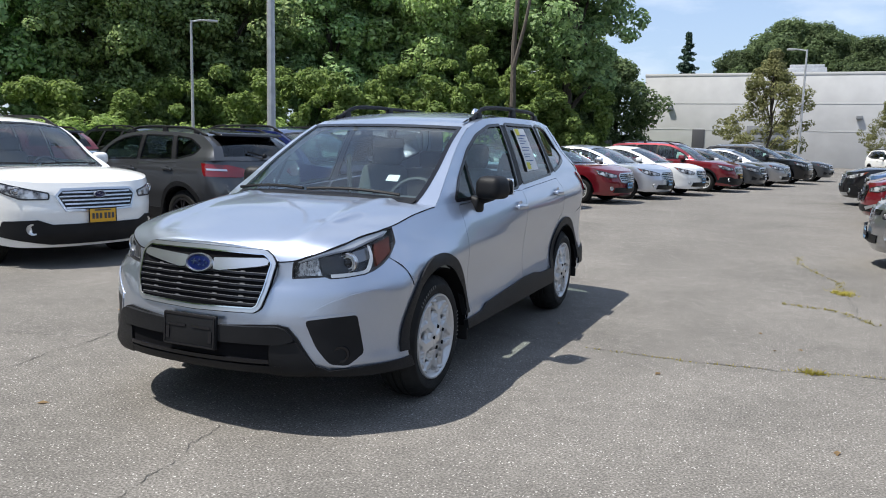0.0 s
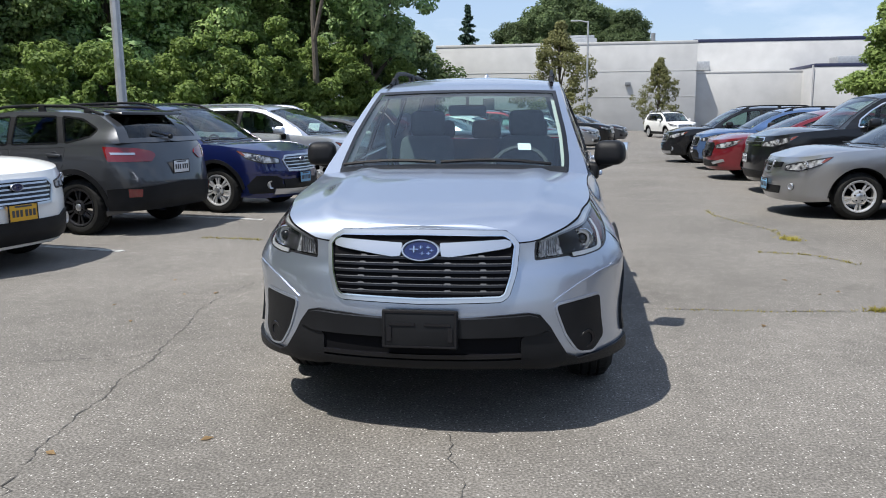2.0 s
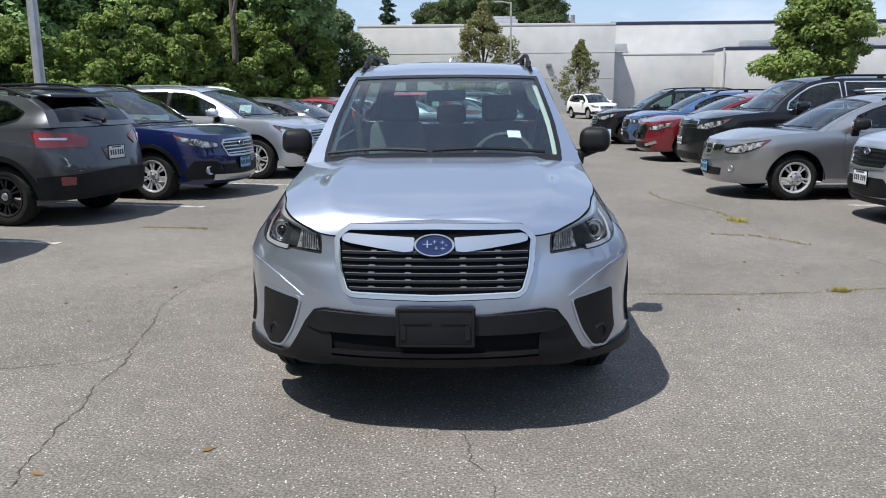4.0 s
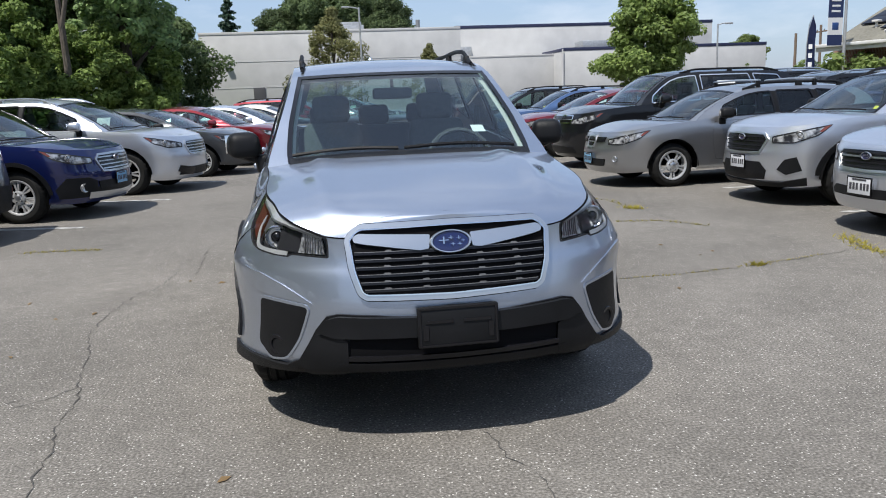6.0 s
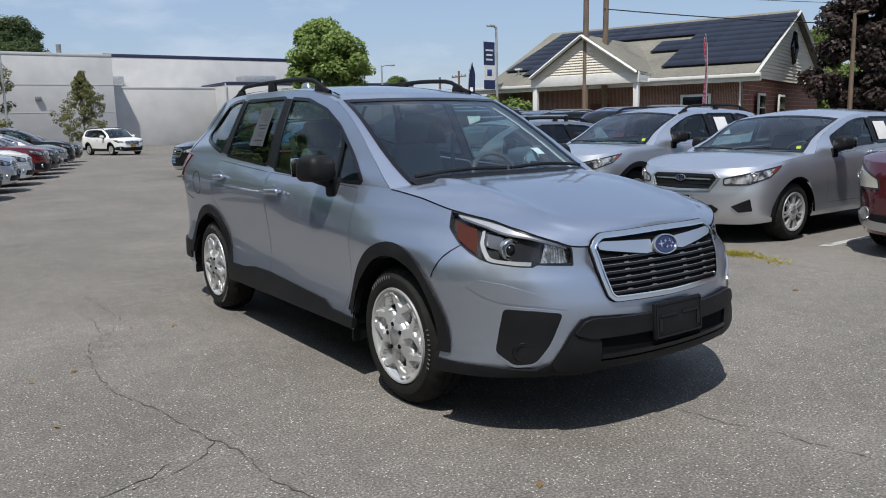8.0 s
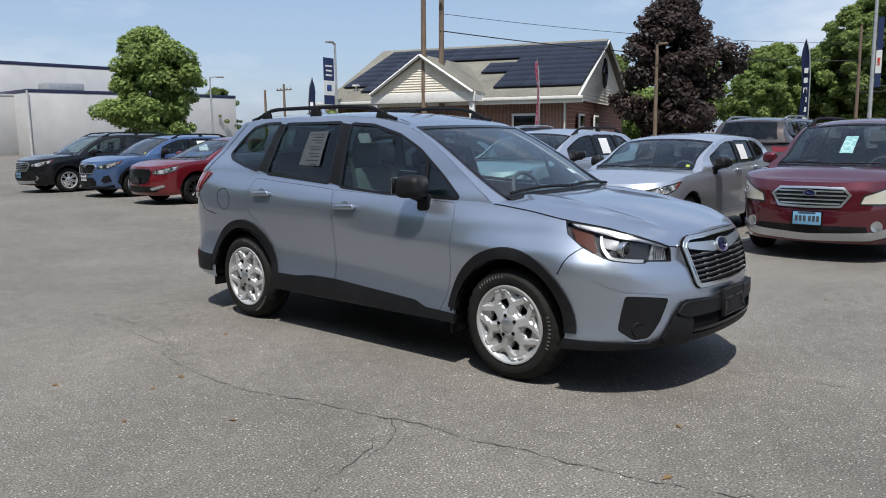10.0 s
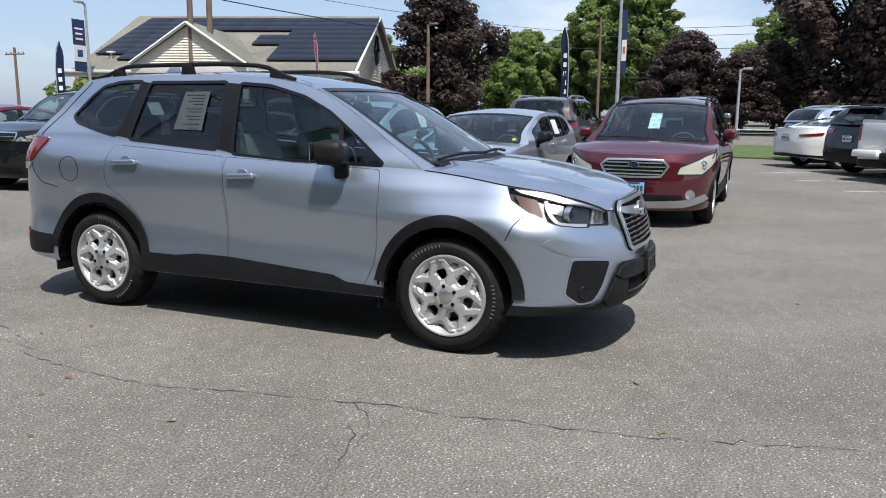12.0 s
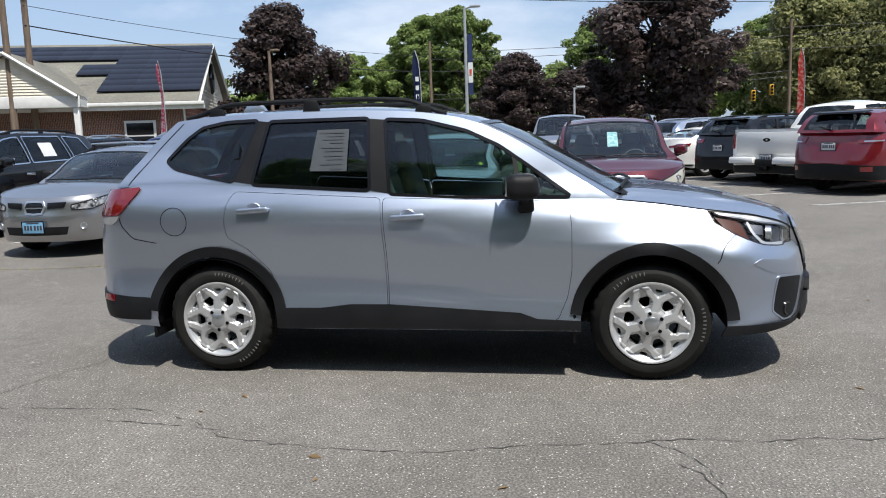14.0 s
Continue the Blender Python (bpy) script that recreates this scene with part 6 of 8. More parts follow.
S_X = spec("x", 4.70, 1.89, 1.66, 2.86, 0.86, 0.37, "suv", 0.96, 1.10, 1.16, 1.3, 0.78, rear_plate=(PLATEWHITE, 0.85), rear_clad=0.55, wheel="five", rails=(-0.3, 1.7, 0.04), ends=(2.6, 0.8, 4.0, 0.4), spoiler=True)
S_CROSS = spec("cross", 4.88, 1.92, 1.69, 2.825, 0.97, 0.37, "suv", 0.95, 1.08, 1.20, 1.3, 0.85, rear_plate=(PLATEWHITE, 0.95), rear_clad=0.62, wheel="five", rear_bumper_mat=PLASTIC, spoiler=True)
S_BIG = spec("big", 5.0, 1.93, 1.80, 2.89, 0.95, 0.375, "suv", 1.0, 1.14, 1.20, 1.3, 0.78, rails=(-0.2, 2.0, 0.06), rail_mat=SATIN, rear_clad=0.58, wheel="ten")
S_TRUCK = spec("truck", 5.6, 2.02, 1.92, 3.5, 0.95, 0.41, "pickup", 1.13, 1.24, 1.28, 1.45, 0.62, rear_plate=(PLATEWHITE, 0.66), grille=[(0, 1.02), (0.6, 1.01), (0.62, 0.9), (0.6, 0.74), (0, 0.73)], grille_frame=CHROME, bars=3, wheel="six", rear_clad=0.50, rear_bumper_mat=PLASTIC, ends=(3.0, 0.7, 9.0, 0.14),
               tail=[("D", 2.80, 1.20), ("D", 2.80, 0.86), ("R", 0.90, 0.86), ("R", 0.90, 1.20)])
MADE = {}


def park(key, sp, color, label, x, y, heading, rear=False, category="car", group="cars parked in rows"):
    at = place(x, y, heading, sp, rear)
    if key in MADE:
        c = copy_thing(MADE[key], at)
        restyle(c, color)
        return tagged(c, label, category, group)
    MADE[key] = build_car(sp, label, category, color, at, group)[0]
    return MADE[key]


# west row, noses to the aisle
park("out", S_OUT, "white", "white station wagon with black lower bumper and yellow plate", -4.25, 1.0, -12)
S_REAR = dict(S_HIGH, sheet=None, rim_mat="dark", spoiler=True, tail=[("D", 1.78, 1.07), ("D", 1.86, 0.895), ("R", 0.47, 0.88), ("R", 0.38, 0.955), ("R", 0.42, 1.0), ("R", 0.62, 1.045)])
park("high_rear", S_REAR, "grey", "dark grey crossover backed out to the aisle, red tail lamps", -4.06, 3.85, 170, True)
park("navy", S_NAVY, "navy", "navy blue station wagon with silver bumper skirt", -3.2, 6.1, -12)
park("lux", S_LUX, "ice", "pale silver luxury SUV with chrome roof rails", -2.5, 9.0, -12)
park("hatch_row", S_HATCH, "grey", "dark grey hatchback beside the red sedan", -1.75, 11.9, -12)
park("sed", S_SED, "red", "red sedan with bright slatted grille", -1.0, 14.5, -12)
park("sed", S_SED, "ice", "silver-blue sedan in the row", -0.35, 17.0, -12)
park("sed", S_SED, "white", "white sedan in the row", 0.3, 19.5, -12)
park("out", S_OUT, "red", "red station wagon with roof rails", 1.2, 22.6, -12)
park("hatch_row", S_HATCH, "grey", "dark grey hatchback in the row", 1.9, 25.2, -12)
park("sed", S_SED, "warm", "silver sedan far down the row", 2.7, 28.4, -12)
park("lux", S_LUX, "black", "black SUV far down the row", 3.6, 32.0, -12)
park("hatch_row", S_HATCH, "grey", "dark grey hatchback at the row's end", 4.6, 36.0, -12)
park("out", S_OUT, "white", "white station wagon at the far end of the lot", 8.9, 44.0, -75)
# east row, noses to the aisle
park("sedr2", S_MAR, "maroon", "maroon station wagon with yellowed lamps and blue plate", 4.72, -1.43, 180)
park("hatch_east", S_HATCH, "ice", "silver hatchback with a white dealer plate", 4.38, 1.05, 180)
park("high", S_HIGH, "ice", "silver crossover with roof rails and price sheet", 4.6, 3.5, 180)
park("old", S_OLD, "warm", "older silver wagon with blue plate", 3.62, 6.05, 180)
park("ring_suv", S_RING, "black", "black off-road SUV with chrome grille ring", 4.1, 9.2, 180)
park("sedr", S_SEDR, "red", "new red sedan with dark wheels", 4.0, 12.4, 180)
park("high", S_HIGH, "blue", "blue crossover in the row", 4.3, 15.6, 180)
park("navy", S_NAVY, "black", "black station wagon in the row", 4.0, 18.9, 180)
# behind the east row
park("big", S_BIG, "brown", "brown three-row SUV seen from behind", 13.0, 2.3, 2, True)
park("truck", S_TRUCK, "warm", "silver pickup truck by the grass", 17.8, -0.5, 180, category="pickup truck")
park("lux", S_LUX, "navy", "dark blue SUV behind the row", 9.6, 7.4, 0, True)
park("lux", S_LUX, "black", "black SUV behind the row", 9.8, 10.6, 0, True)
park("big", S_BIG, "black", "large black SUV behind the row", 9.7, 13.6, 0, True)
park("lux", S_LUX, "silver", "silver SUV beyond the pickup", 20.5, -3.4, -56, True)
park("coupe", S_COUPE, "white", "white low coupe seen from behind", 17.6, -3.2, -56, True)
park("x", S_X, "black", "black SUV seen from behind", 15.3, -4.45, -54, True)
park("truck", S_TRUCK, "white", "white pickup truck with closed tailgate", 13.2, -5.18, -52, True, "pickup truck")
park("cross", S_CROSS, "red", "dark red crossover seen from behind", 10.9, -5.75, -52, True)
# second row beyond the west one
park("high_rear", S_REAR, "red", "red crossover in the second row", -10.6, 6.0, 168, True)
park("out", S_OUT, "black", "black wagon in the second row", -9.6, 9.2, -12)
park("sed", S_SED, "grey", "grey sedan in the second row", -8.9, 12.4, -12)

# leaves and trees
def leaf_material(name, low, high, shine=0.45):
    m = bpy.data.materials.new(name)
    m.use_nodes = True
    n, l = m.node_tree.nodes, m.node_tree.links
    p = n["Principled BSDF"]
    geo, ramp = n.new("ShaderNodeNewGeometry"), n.new("ShaderNodeValToRGB")
    ramp.color_ramp.elements[0].color, ramp.color_ramp.elements[1].color = (*low, 1), (*high, 1)
    l.new(geo.outputs["Random Per Island"], ramp.inputs["Fac"])
    oi, mr, mul = n.new("ShaderNodeObjectInfo"), n.new("ShaderNodeMapRange"), n.new("ShaderNodeMixRGB")
    mr.inputs["To Min"].default_value, mr.inputs["To Max"].default_value = 0.72, 1.2
    mul.blend_type, mul.inputs["Fac"].default_value = "MULTIPLY", 1
    l.new(oi.outputs["Random"], mr.inputs["Value"])
    l.new(ramp.outputs["Color"], mul.inputs["Color1"])
    l.new(mr.outputs["Result"], mul.inputs["Color2"])
    l.new(mul.outputs["Color"], p.inputs["Base Color"])
    p.inputs["Roughness"].default_value = shine
    tr, mix, out = n.new("ShaderNodeBsdfTranslucent"), n.new("ShaderNodeMixShader"), n["Material Output"]
    l.new(mul.outputs["Color"], tr.inputs["Color"])
    mix.inputs["Fac"].default_value = 0.5
    p.inputs["Specular IOR Level"].default_value = 0.25
    l.new(p.outputs["BSDF"], mix.inputs[1])
    l.new(tr.outputs["BSDF"], mix.inputs[2])
    l.new(mix.outputs["Shader"], out.inputs["Surface"])
    return m


LEAF = leaf_material("leaf_green", (0.17, 0.25, 0.10), (0.52, 0.66, 0.28), 0.6)
LEAF_DARK = leaf_material("leaf_dark", (0.16, 0.26, 0.12), (0.50, 0.68, 0.30), 0.6)
LEAF_FRESH = leaf_material("leaf_fresh", (0.11, 0.16, 0.05), (0.31, 0.40, 0.125), 0.6)
LEAF_VINE = leaf_material("leaf_vine", (0.14, 0.215, 0.06), (0.38, 0.51, 0.15), 0.65)
LEAF_PURPLE = leaf_material("leaf_purple", (0.050, 0.040, 0.038), (0.17, 0.125, 0.115))
LEAF_DULL = leaf_material("leaf_dull", (0.055, 0.085, 0.038), (0.17, 0.23, 0.10), 0.6)
LEAF_OLIVE = leaf_material("leaf_olive", (0.14, 0.15, 0.06), (0.33, 0.33, 0.15), 0.65)
NEEDLE = leaf_material("needles", (0.03, 0.06, 0.042), (0.08, 0.13, 0.085))
BARK = textured("bark", [(0.3, (0.05, 0.042, 0.034)), (0.7, (0.13, 0.11, 0.09))], 14, 0.95, bump=0.6, stretch=(1, 1, 0.25))


def leaves(lobes, count, size, rng, droop=0.6, shell=0.32, long=1.7):
    """Many small leaves spread over lobes (x, y, z, radius, flatness), as one mesh."""
    lb = np.array(lobes, float)
    wgt = lb[:, 3]**2
    pick = rng.choice(len(lb), count, p=wgt / wgt.sum())
    d = rng.normal(size=(count, 3))
    d /= np.linalg.norm(d, axis=1)[:, None]
    r = lb[pick, 3] * (1 - shell * rng.random(count)**1.5) * (0.85 + 0.3 * rng.random(count))
    c = lb[pick, :3] + d * r[:, None] * np.stack([np.ones(count), np.ones(count), lb[pick, 4]], 1)
    nrm = d * 0.9 + rng.normal(size=(count, 3)) * 0.5 + (0, 0, droop)
    nrm /= np.linalg.norm(nrm, axis=1)[:, None]
    a = np.cross(nrm, rng.normal(size=(count, 3)))
    a /= np.linalg.norm(a, axis=1)[:, None]
    b = np.cross(nrm, a)
    s = size * (0.6 + 0.8 * rng.random(count))[:, None]
    v = np.stack([c - a * s * long / 2, c + b * s / 2 + nrm * s * 0.12, c + a * s * long / 2, c - b * s / 2 + nrm * s * 0.12], 1).reshape(-1, 3)
    me = bpy.data.meshes.new("leaves")
    me.vertices.add(count * 4)
    me.vertices.foreach_set("co", v.ravel())
    me.loops.add(count * 4)
    me.loops.foreach_set("vertex_index", np.arange(count * 4))
    me.polygons.add(count)
    me.polygons.foreach_set("loop_start", np.arange(count) * 4)
    me.polygons.foreach_set("loop_total", np.full(count, 4))
    me.update()
    return me


def crown_lobes(rng, h, base, wide, n, r0, r1, top_shape=1.0):
    """Lobes over an egg-shaped crown from height base to h, of that half width."""
    out = []
    for _ in range(n):
        t = rng.random()**0.8
        z = base + (h - base) * t
        prof = math.sin(math.pi * min(0.97, (0.12 + 0.88 * t)**top_shape))**(0.6 if top_shape > 0.7 else 1.0)
        a = rng.random() * math.tau
        rr = wide * prof * math.sqrt(rng.random() * 0.5 + 0.5) * (0.80 + 0.5 * math.sin(a * 3 + z * 0.9) * math.sin(a * 2 - z * 0.6 + 1))
        r = (r0 + (r1 - r0) * rng.random())
        out.append((math.cos(a) * rr, math.sin(a) * rr, z, r, 0.6 + 0.3 * rng.random()))
    return out


def tree(name, label, seed, h, base, wide, lobes, count, size, mat, trunk_r, at, limbs=7, r=(0.8, 1.7), shape=1.0, group=""):
    rng = np.random.default_rng(seed)
    t = thing(name, label, "tree", at, group)
    lb = crown_lobes(rng, h, base, wide, lobes, r[0], r[1], shape)
    part("crown", leaves(lb, count, size, rng), mat, t)
    bms = [tube([(0.15 * math.sin(k * 1.3 + seed), 0.12 * math.cos(k + seed), h * 0.8 * k / 7) for k in range(8)], lambda q: trunk_r * (1 - 0.8 * q) * (1.35 if q == 0 else 1), 9)]
    for k in range(limbs):
        x, y, z, rr, _ = lb[int(rng.integers(len(lb)))]
        z0 = max(base * 0.7, z * 0.55)
        part("limb", tube([(0, 0, z0), (x * 0.45, y * 0.45, z0 + (z - z0) * 0.55), (x * 0.95, y * 0.95, z)], lambda q: trunk_r * 0.4 * (1 - 0.75 * q), 6), BARK, t)
    part("trunk", merge(*bms), BARK, t)
    return t


def again(t, x, y, s=1.0, turn=0.0, sz=None):
    """Another tree of the same build."""
    c = copy_thing(t, pose(x, y, 0, 0, 0, turn))
    c.scale = (s, s, sz or s)
    return c


def hills(rng, pts, h, r, n, step=1.0):
    """Lobes of undergrowth along a line of ground points."""
    out = []
    p = np.array(pts, float)
    s = np.concatenate([[0], np.cumsum(np.hypot(*np.diff(p, axis=0).T))])
    for q in np.linspace(0, s[-1], n):
        x, y = np.interp(q, s, p[:, 0]), np.interp(q, s, p[:, 1])
        out.append((x + rng.normal() * r * 0.4, y + rng.normal() * r * 0.4, h * (0.25 + 0.7 * rng.random()), r * (0.6 + 0.6 * rng.random()), 0.8))
    return out


wood_a = tree("woodland_tree", "tall dark green woodland tree behind the fence", 3, 19, 2.0, 5.0, 330, 56000, 0.21, LEAF_DARK, 0.35, pose(-43, 28, 0), 9, (0.5, 1.4), group="woodland along the lot")
wood_b = tree("woodland_tree", "tall green woodland tree behind the fence", 8, 18, 1.5, 5.2, 330, 56000, 0.21, LEAF, 0.32, pose(-35, 40, 0), 9, (0.5, 1.4), group="woodland along the lot")
for x, y, s, k in ((-46, 12, 1.0, 40), (-50, 22, 1.1, 130), (-42, 33, 1.15, 75), (-33, 28, 0.9, 200), (-36, 42, 1.1, 20), (-25, 41, 1.0, 310), (-29, 50, 1.15, 160), (-21, 50, 1.1, 90), (-19, 51, 1.12, 240), (-23, 58, 1.15, 15), (-21, 62, 1.1, 100),
                   (-25, 9.5, 1.1, 130), (-25, 4, 1.15, 220), (-23.5, -3, 1.2, 60), (-24.5, -10, 1.15, 340), (-23.5, -17, 1.22, 120), (-25, -24, 1.15, 75), (-26, -32, 1.15, 200), (-34, 36, 1.0, 250), (-19.5, 45, 1.0, 180), (-21, 52.5, 1.0, 65), (-16, 53.5, 0.95, 155), (-11.5, 55.5, 0.8, 285)):
    again(wood_a if (k // 10) % 2 else wood_b, x - 4.5 * (y > 10), y + 4.5 * (y > 10), s, k)
tree("cottonwood", "tall cottonwood with a ragged crown at the lot's corner", 21, 22, 5.5, 5.0, 160, 34000, 0.24, LEAF_DARK, 0.5, pose(-12.4, 51, 0), 12, (0.6, 1.5), 0.9)
bare = new("forked_trunk", bm_mesh(merge(tube([(0, 0, 0), (0.2, 0, 4), (0.1, 0.1, 8), (0.4, 0, 13), (0.2, 0, 18)], lambda q: 0.25 * (1 - 0.6 * q), 9), tube([(0.15, 0, 6.5), (0.9, 0, 9.5), (1.5, 0.1, 13), (2.0, 0.2, 17)], lambda q: 0.15 * (1 - 0.6 * q), 8))))
bare.data.materials.append(BARK)
bare.matrix_basis = pose(-15.0, 45.5, 0)
tagged(bare, "bare grey-brown forked trunk in front of the woods", "tree")
rng = np.random.default_rng(5)
lb = hills(rng, [(-52, 6), (-40, 18), (-30, 28), (-22, 36), (-16, 44)], 1.8, 1.1, 110)
solo("vine_hedge", leaves(lb, 42000, 0.17, rng), LEAF_VINE, "fresh green vines over the boundary fence", "hedge", kind="stuff")
mound = []
for x, y, hh, rr in ((-29.5, 35, 5.5, 2.6), (-26, 37.5, 6.0, 2.8), (-23.5, 40, 4.6, 2.4), (-20.5, 42.5, 6.6, 2.5), (-18, 44.5, 7.5, 2.0), (-33, 31.5, 4.5, 2.2), (-16.8, 45.8, 5.0, 2.0), (-36.5, 27.5, 4.2, 2.0), (-14.2, 48.0, 6.5, 2.2), (-11.8, 50.0, 5.5, 2.0)):
    for _ in range(60):
        a, q = rng.random() * math.tau, rng.random()**1.3
        mound.append((x + math.cos(a) * rr * 1.35 * math.sqrt(rng.random()), y + math.sin(a) * rr * 1.35 * math.sqrt(rng.random()), hh * q, 0.25 + 0.55 * rng.random(), 0.8))
solo("vine_thicket", leaves(mound, 112000, 0.16, rng), LEAF_VINE, "vine-covered shrubs at the wood's edge", "shrub", kind="stuff")
round_tree = tree("round_tree", "round green tree beside the white building", 31, 8.2, 1.0, 3.2, 90, 16000, 0.20, LEAF_DULL, 0.22, pose(-11.0, 62, 0), 6, (0.6, 1.3))
again(round_tree, -14.5, 60, 0.95, 120)
young = tree("young_tree", "young sparse tree in front of the white building", 41, 7.9, 1.1, 3.1, 260, 15000, 0.105, LEAF_OLIVE, 0.10, pose(1.3, 52.7, 0), 30, (0.2, 0.48), 0.66)
again(young, 9.4, 60.1, 0.62, 70, 0.74)
maple = tree("maple", "bright green round-crowned maple in the lot", 51, 7.6, 1.3, 2.7, 300, 42000, 0.14, LEAF_FRESH, 0.16, pose(20, 40.2, 0), 9, (0.25, 0.7), 1.05)
back_tree = tree("broad_tree", "broad green tree behind the white building", 61, 17.5, 3, 6.0, 300, 62000, 0.20, LEAF_DULL, 0.4, pose(1.0, 107, 0), 8, (0.6, 1.5), 0.95)
for x, y, s, k in ((-4.5, 108, 0.80, 90), (5.5, 109, 0.98, 180), (11.0, 107, 0.86, 260), (-1.8, 111, 0.9, 33), (8.5, 112, 0.92, 140)):
    again(back_tree, x, y, s, k)
fir = thing("conifer", "narrow dark conifer behind the white building", "tree", pose(-10.6, 104, 0))
part("trunk", tube([(0, 0, 0), (0, 0, 16)], lambda q: 0.2 * (1 - 0.9 * q), 7), BARK, fir)
rng = np.random.default_rng(71)
part("crown", leaves([(math.cos(a) * (17 - z) * 0.24 * q, math.sin(a) * (17 - z) * 0.24 * q, z, 0.25 + 0.03 * (17 - z), 0.5) for z, a, q in zip(rng.random(260) * 14.5 + 2, rng.random(260) * math.tau, rng.random(260))], 15000, 0.24, rng), NEEDLE, fir)
purple = tree("purple_maple", "dark purple-leaved maple by the road", 81, 9.0, 1.0, 2.8, 150, 34000, 0.15, LEAF_PURPLE, 0.2, pose(41, 16.9, 0), 7, (0.4, 0.95), 0.95)
purple.scale = (1.12, 1.12, 1.0)
again(purple, 54.6, 3.5, 0.98, 100, 0.76)
again(purple, 53.5, -0.6, 0.85, 30, 0.6)
again(purple, 56.5, -7.7, 1.82, 200, 1.5)
again(purple, 57, -2.5, 0.8, 250, 0.7)
road_tree = tree("roadside_tree", "tall green tree beyond the road", 91, 15, 2.0, 5.2, 300, 40000, 0.22, LEAF_FRESH, 0.3, pose(88, 17, 0), 8, (0.3, 1.0), group="trees beyond the road")
for x, y, s, k in ((82, 34, 0.72, 30), (86, 25, 0.72, 80), (90, 8, 0.6, 140), (84, 12, 1.0, 200), (92, 1, 0.6, 260), (88, -3.7, 0.93, 310), (90, -14, 0.9, 40), (84, 44, 0.72, 100), (60, 42, 0.6, 90), (74, -19, 0.74, 190), (78, -27, 1.05, 20), (96, 20, 0.85, 77), (92, 22, 0.74, 15), (95, 30, 0.76, 255), (90, 12.5, 0.8, 320), (80, 54, 0.7, 7), (70, -36, 1.1, 170), (60, 60, 0.55, 300), (45, 72, 0.45, 100)):
    again(road_tree, x, y, s, k)
olive_tree = tree("roadside_tree", "olive-brown thin-leaved tree beyond the road", 95, 12.5, 2.0, 4.6, 190, 22000, 0.22, LEAF_OLIVE, 0.28, pose(68, -20.5, 0), 14, (0.6, 1.3), group="trees beyond the road")
again(olive_tree, 66, -28, 1.05, 120)
again(olive_tree, 66, -23.5, 0.85, 220)
rng = np.random.default_rng(97)
lb = []
for q in range(330):
    f = rng.random()
    x, y = 98 - 10 * f + rng.normal() * 4, 62 - 118 * f + rng.normal() * 1.5
    tall = 7.2 + 1.6 * math.sin(y * 0.21) + 1.2 * math.sin(y * 0.53 + 1)
    lb.append((x, y, tall * (0.12 + 0.88 * rng.random()**0.6), 0.8 + 1.2 * rng.random(), 0.75))
solo("far_woods", leaves(lb, 70000, 0.36, rng), LEAF_FRESH, "continuous green woods beyond the road", "woods", kind="stuff")

# grass verge and road-side rail
GRASS = textured("grass", [(0.3, (0.03, 0.06, 0.012)), (0.7, (0.11, 0.16, 0.04))], 30, 0.95, bump=0.8, bump_scale=90, second=(0.6, 0.7, 1.2))
bm = bmesh.new()
vs = [bm.verts.new(p) for p in ((22.2, 16, 0.05), (21.4, -2.6, 0.05), (18.6, -8.6, 0.05), (13.5, -26, 0.05), (28, -28, 0.05), (31.5, -8, 0.05), (31.5, 16, 0.05))]
top_face = bm.faces.new(vs)
ext = bmesh.ops.extrude_face_region(bm, geom=[top_face])
bmesh.ops.translate(bm, vec=(0, 0, -0.06), verts=[v for v in ext["geom"] if isinstance(v, bmesh.types.BMVert)])
bmesh.ops.recalc_face_normals(bm, faces=bm.faces)
solo("verge", bm, GRASS, "mown grass verge between car park and road", "grass", kind="structure")
bm = bmesh.new()
for x, y, w, d in ((-44, 30, 60, 30), (-60, -20, 26, 70), (-22, 60, 34, 26)):
    block(bm, (w, d, 0.08), (x, y, 0.0), 0, (0, 0, 42 if x == -44 else 0))
solo("woodland_floor", bm, GRASS, "shaded soil and grass under the woods", "ground", kind="structure")
rail = thing("guard_rail", "grey steel guard rail along the road", "guard rail")
prof = [(0, 0.45), (-0.05, 0.50), (-0.05, 0.56), (0.0, 0.60), (-0.05, 0.64), (-0.05, 0.70), (0.0, 0.75)]
bm = bmesh.new()
for y0, y1 in ((-24, 12),):
    cols = [[bm.verts.new((31.0 + dx - 0.0 * y, y, z)) for dx, z in prof] for y in np.linspace(y0, y1, 10)]
    for A, B in zip(cols, cols[1:]):
        for k in range(len(prof) - 1):
            bm.faces.new((A[k], A[k + 1], B[k + 1], B[k]))
bmesh.ops.solidify(bm, geom=list(bm.faces), thickness=0.004)
part("rail", bm, STEEL, rail)
for y in np.arange(-24, 12.1, 3.0):
    part("post", blocks(((0.12, 0.15, 0.72), (31.1, float(y), 0.36), 0.008)), STEEL, rail)

def loft_box(outline, deep):
    """A flat outline given thickness along y."""
    b = bmesh.new()
    f = [b.verts.new(p) for p in outline]
    g = [b.verts.new((x, y - deep, z)) for x, y, z in outline]
    b.faces.new(f)
    b.faces.new(g[::-1])
    for k in range(len(f)):
        b.faces.new((f[k], g[k], g[(k + 1) % len(f)], f[(k + 1) % len(f)]))
    bmesh.ops.recalc_face_normals(b, faces=b.faces)
    return b


# white commercial building
WALL = textured("white_wall", [(0.3, (0.47, 0.47, 0.468)), (0.7, (0.54, 0.54, 0.535))], 0.8, 0.8, bump=0.1, bump_scale=20, second=(0.12, 0.86, 1.05))
COPING = material("navy_coping", (0.018, 0.022, 0.06), 0.5)
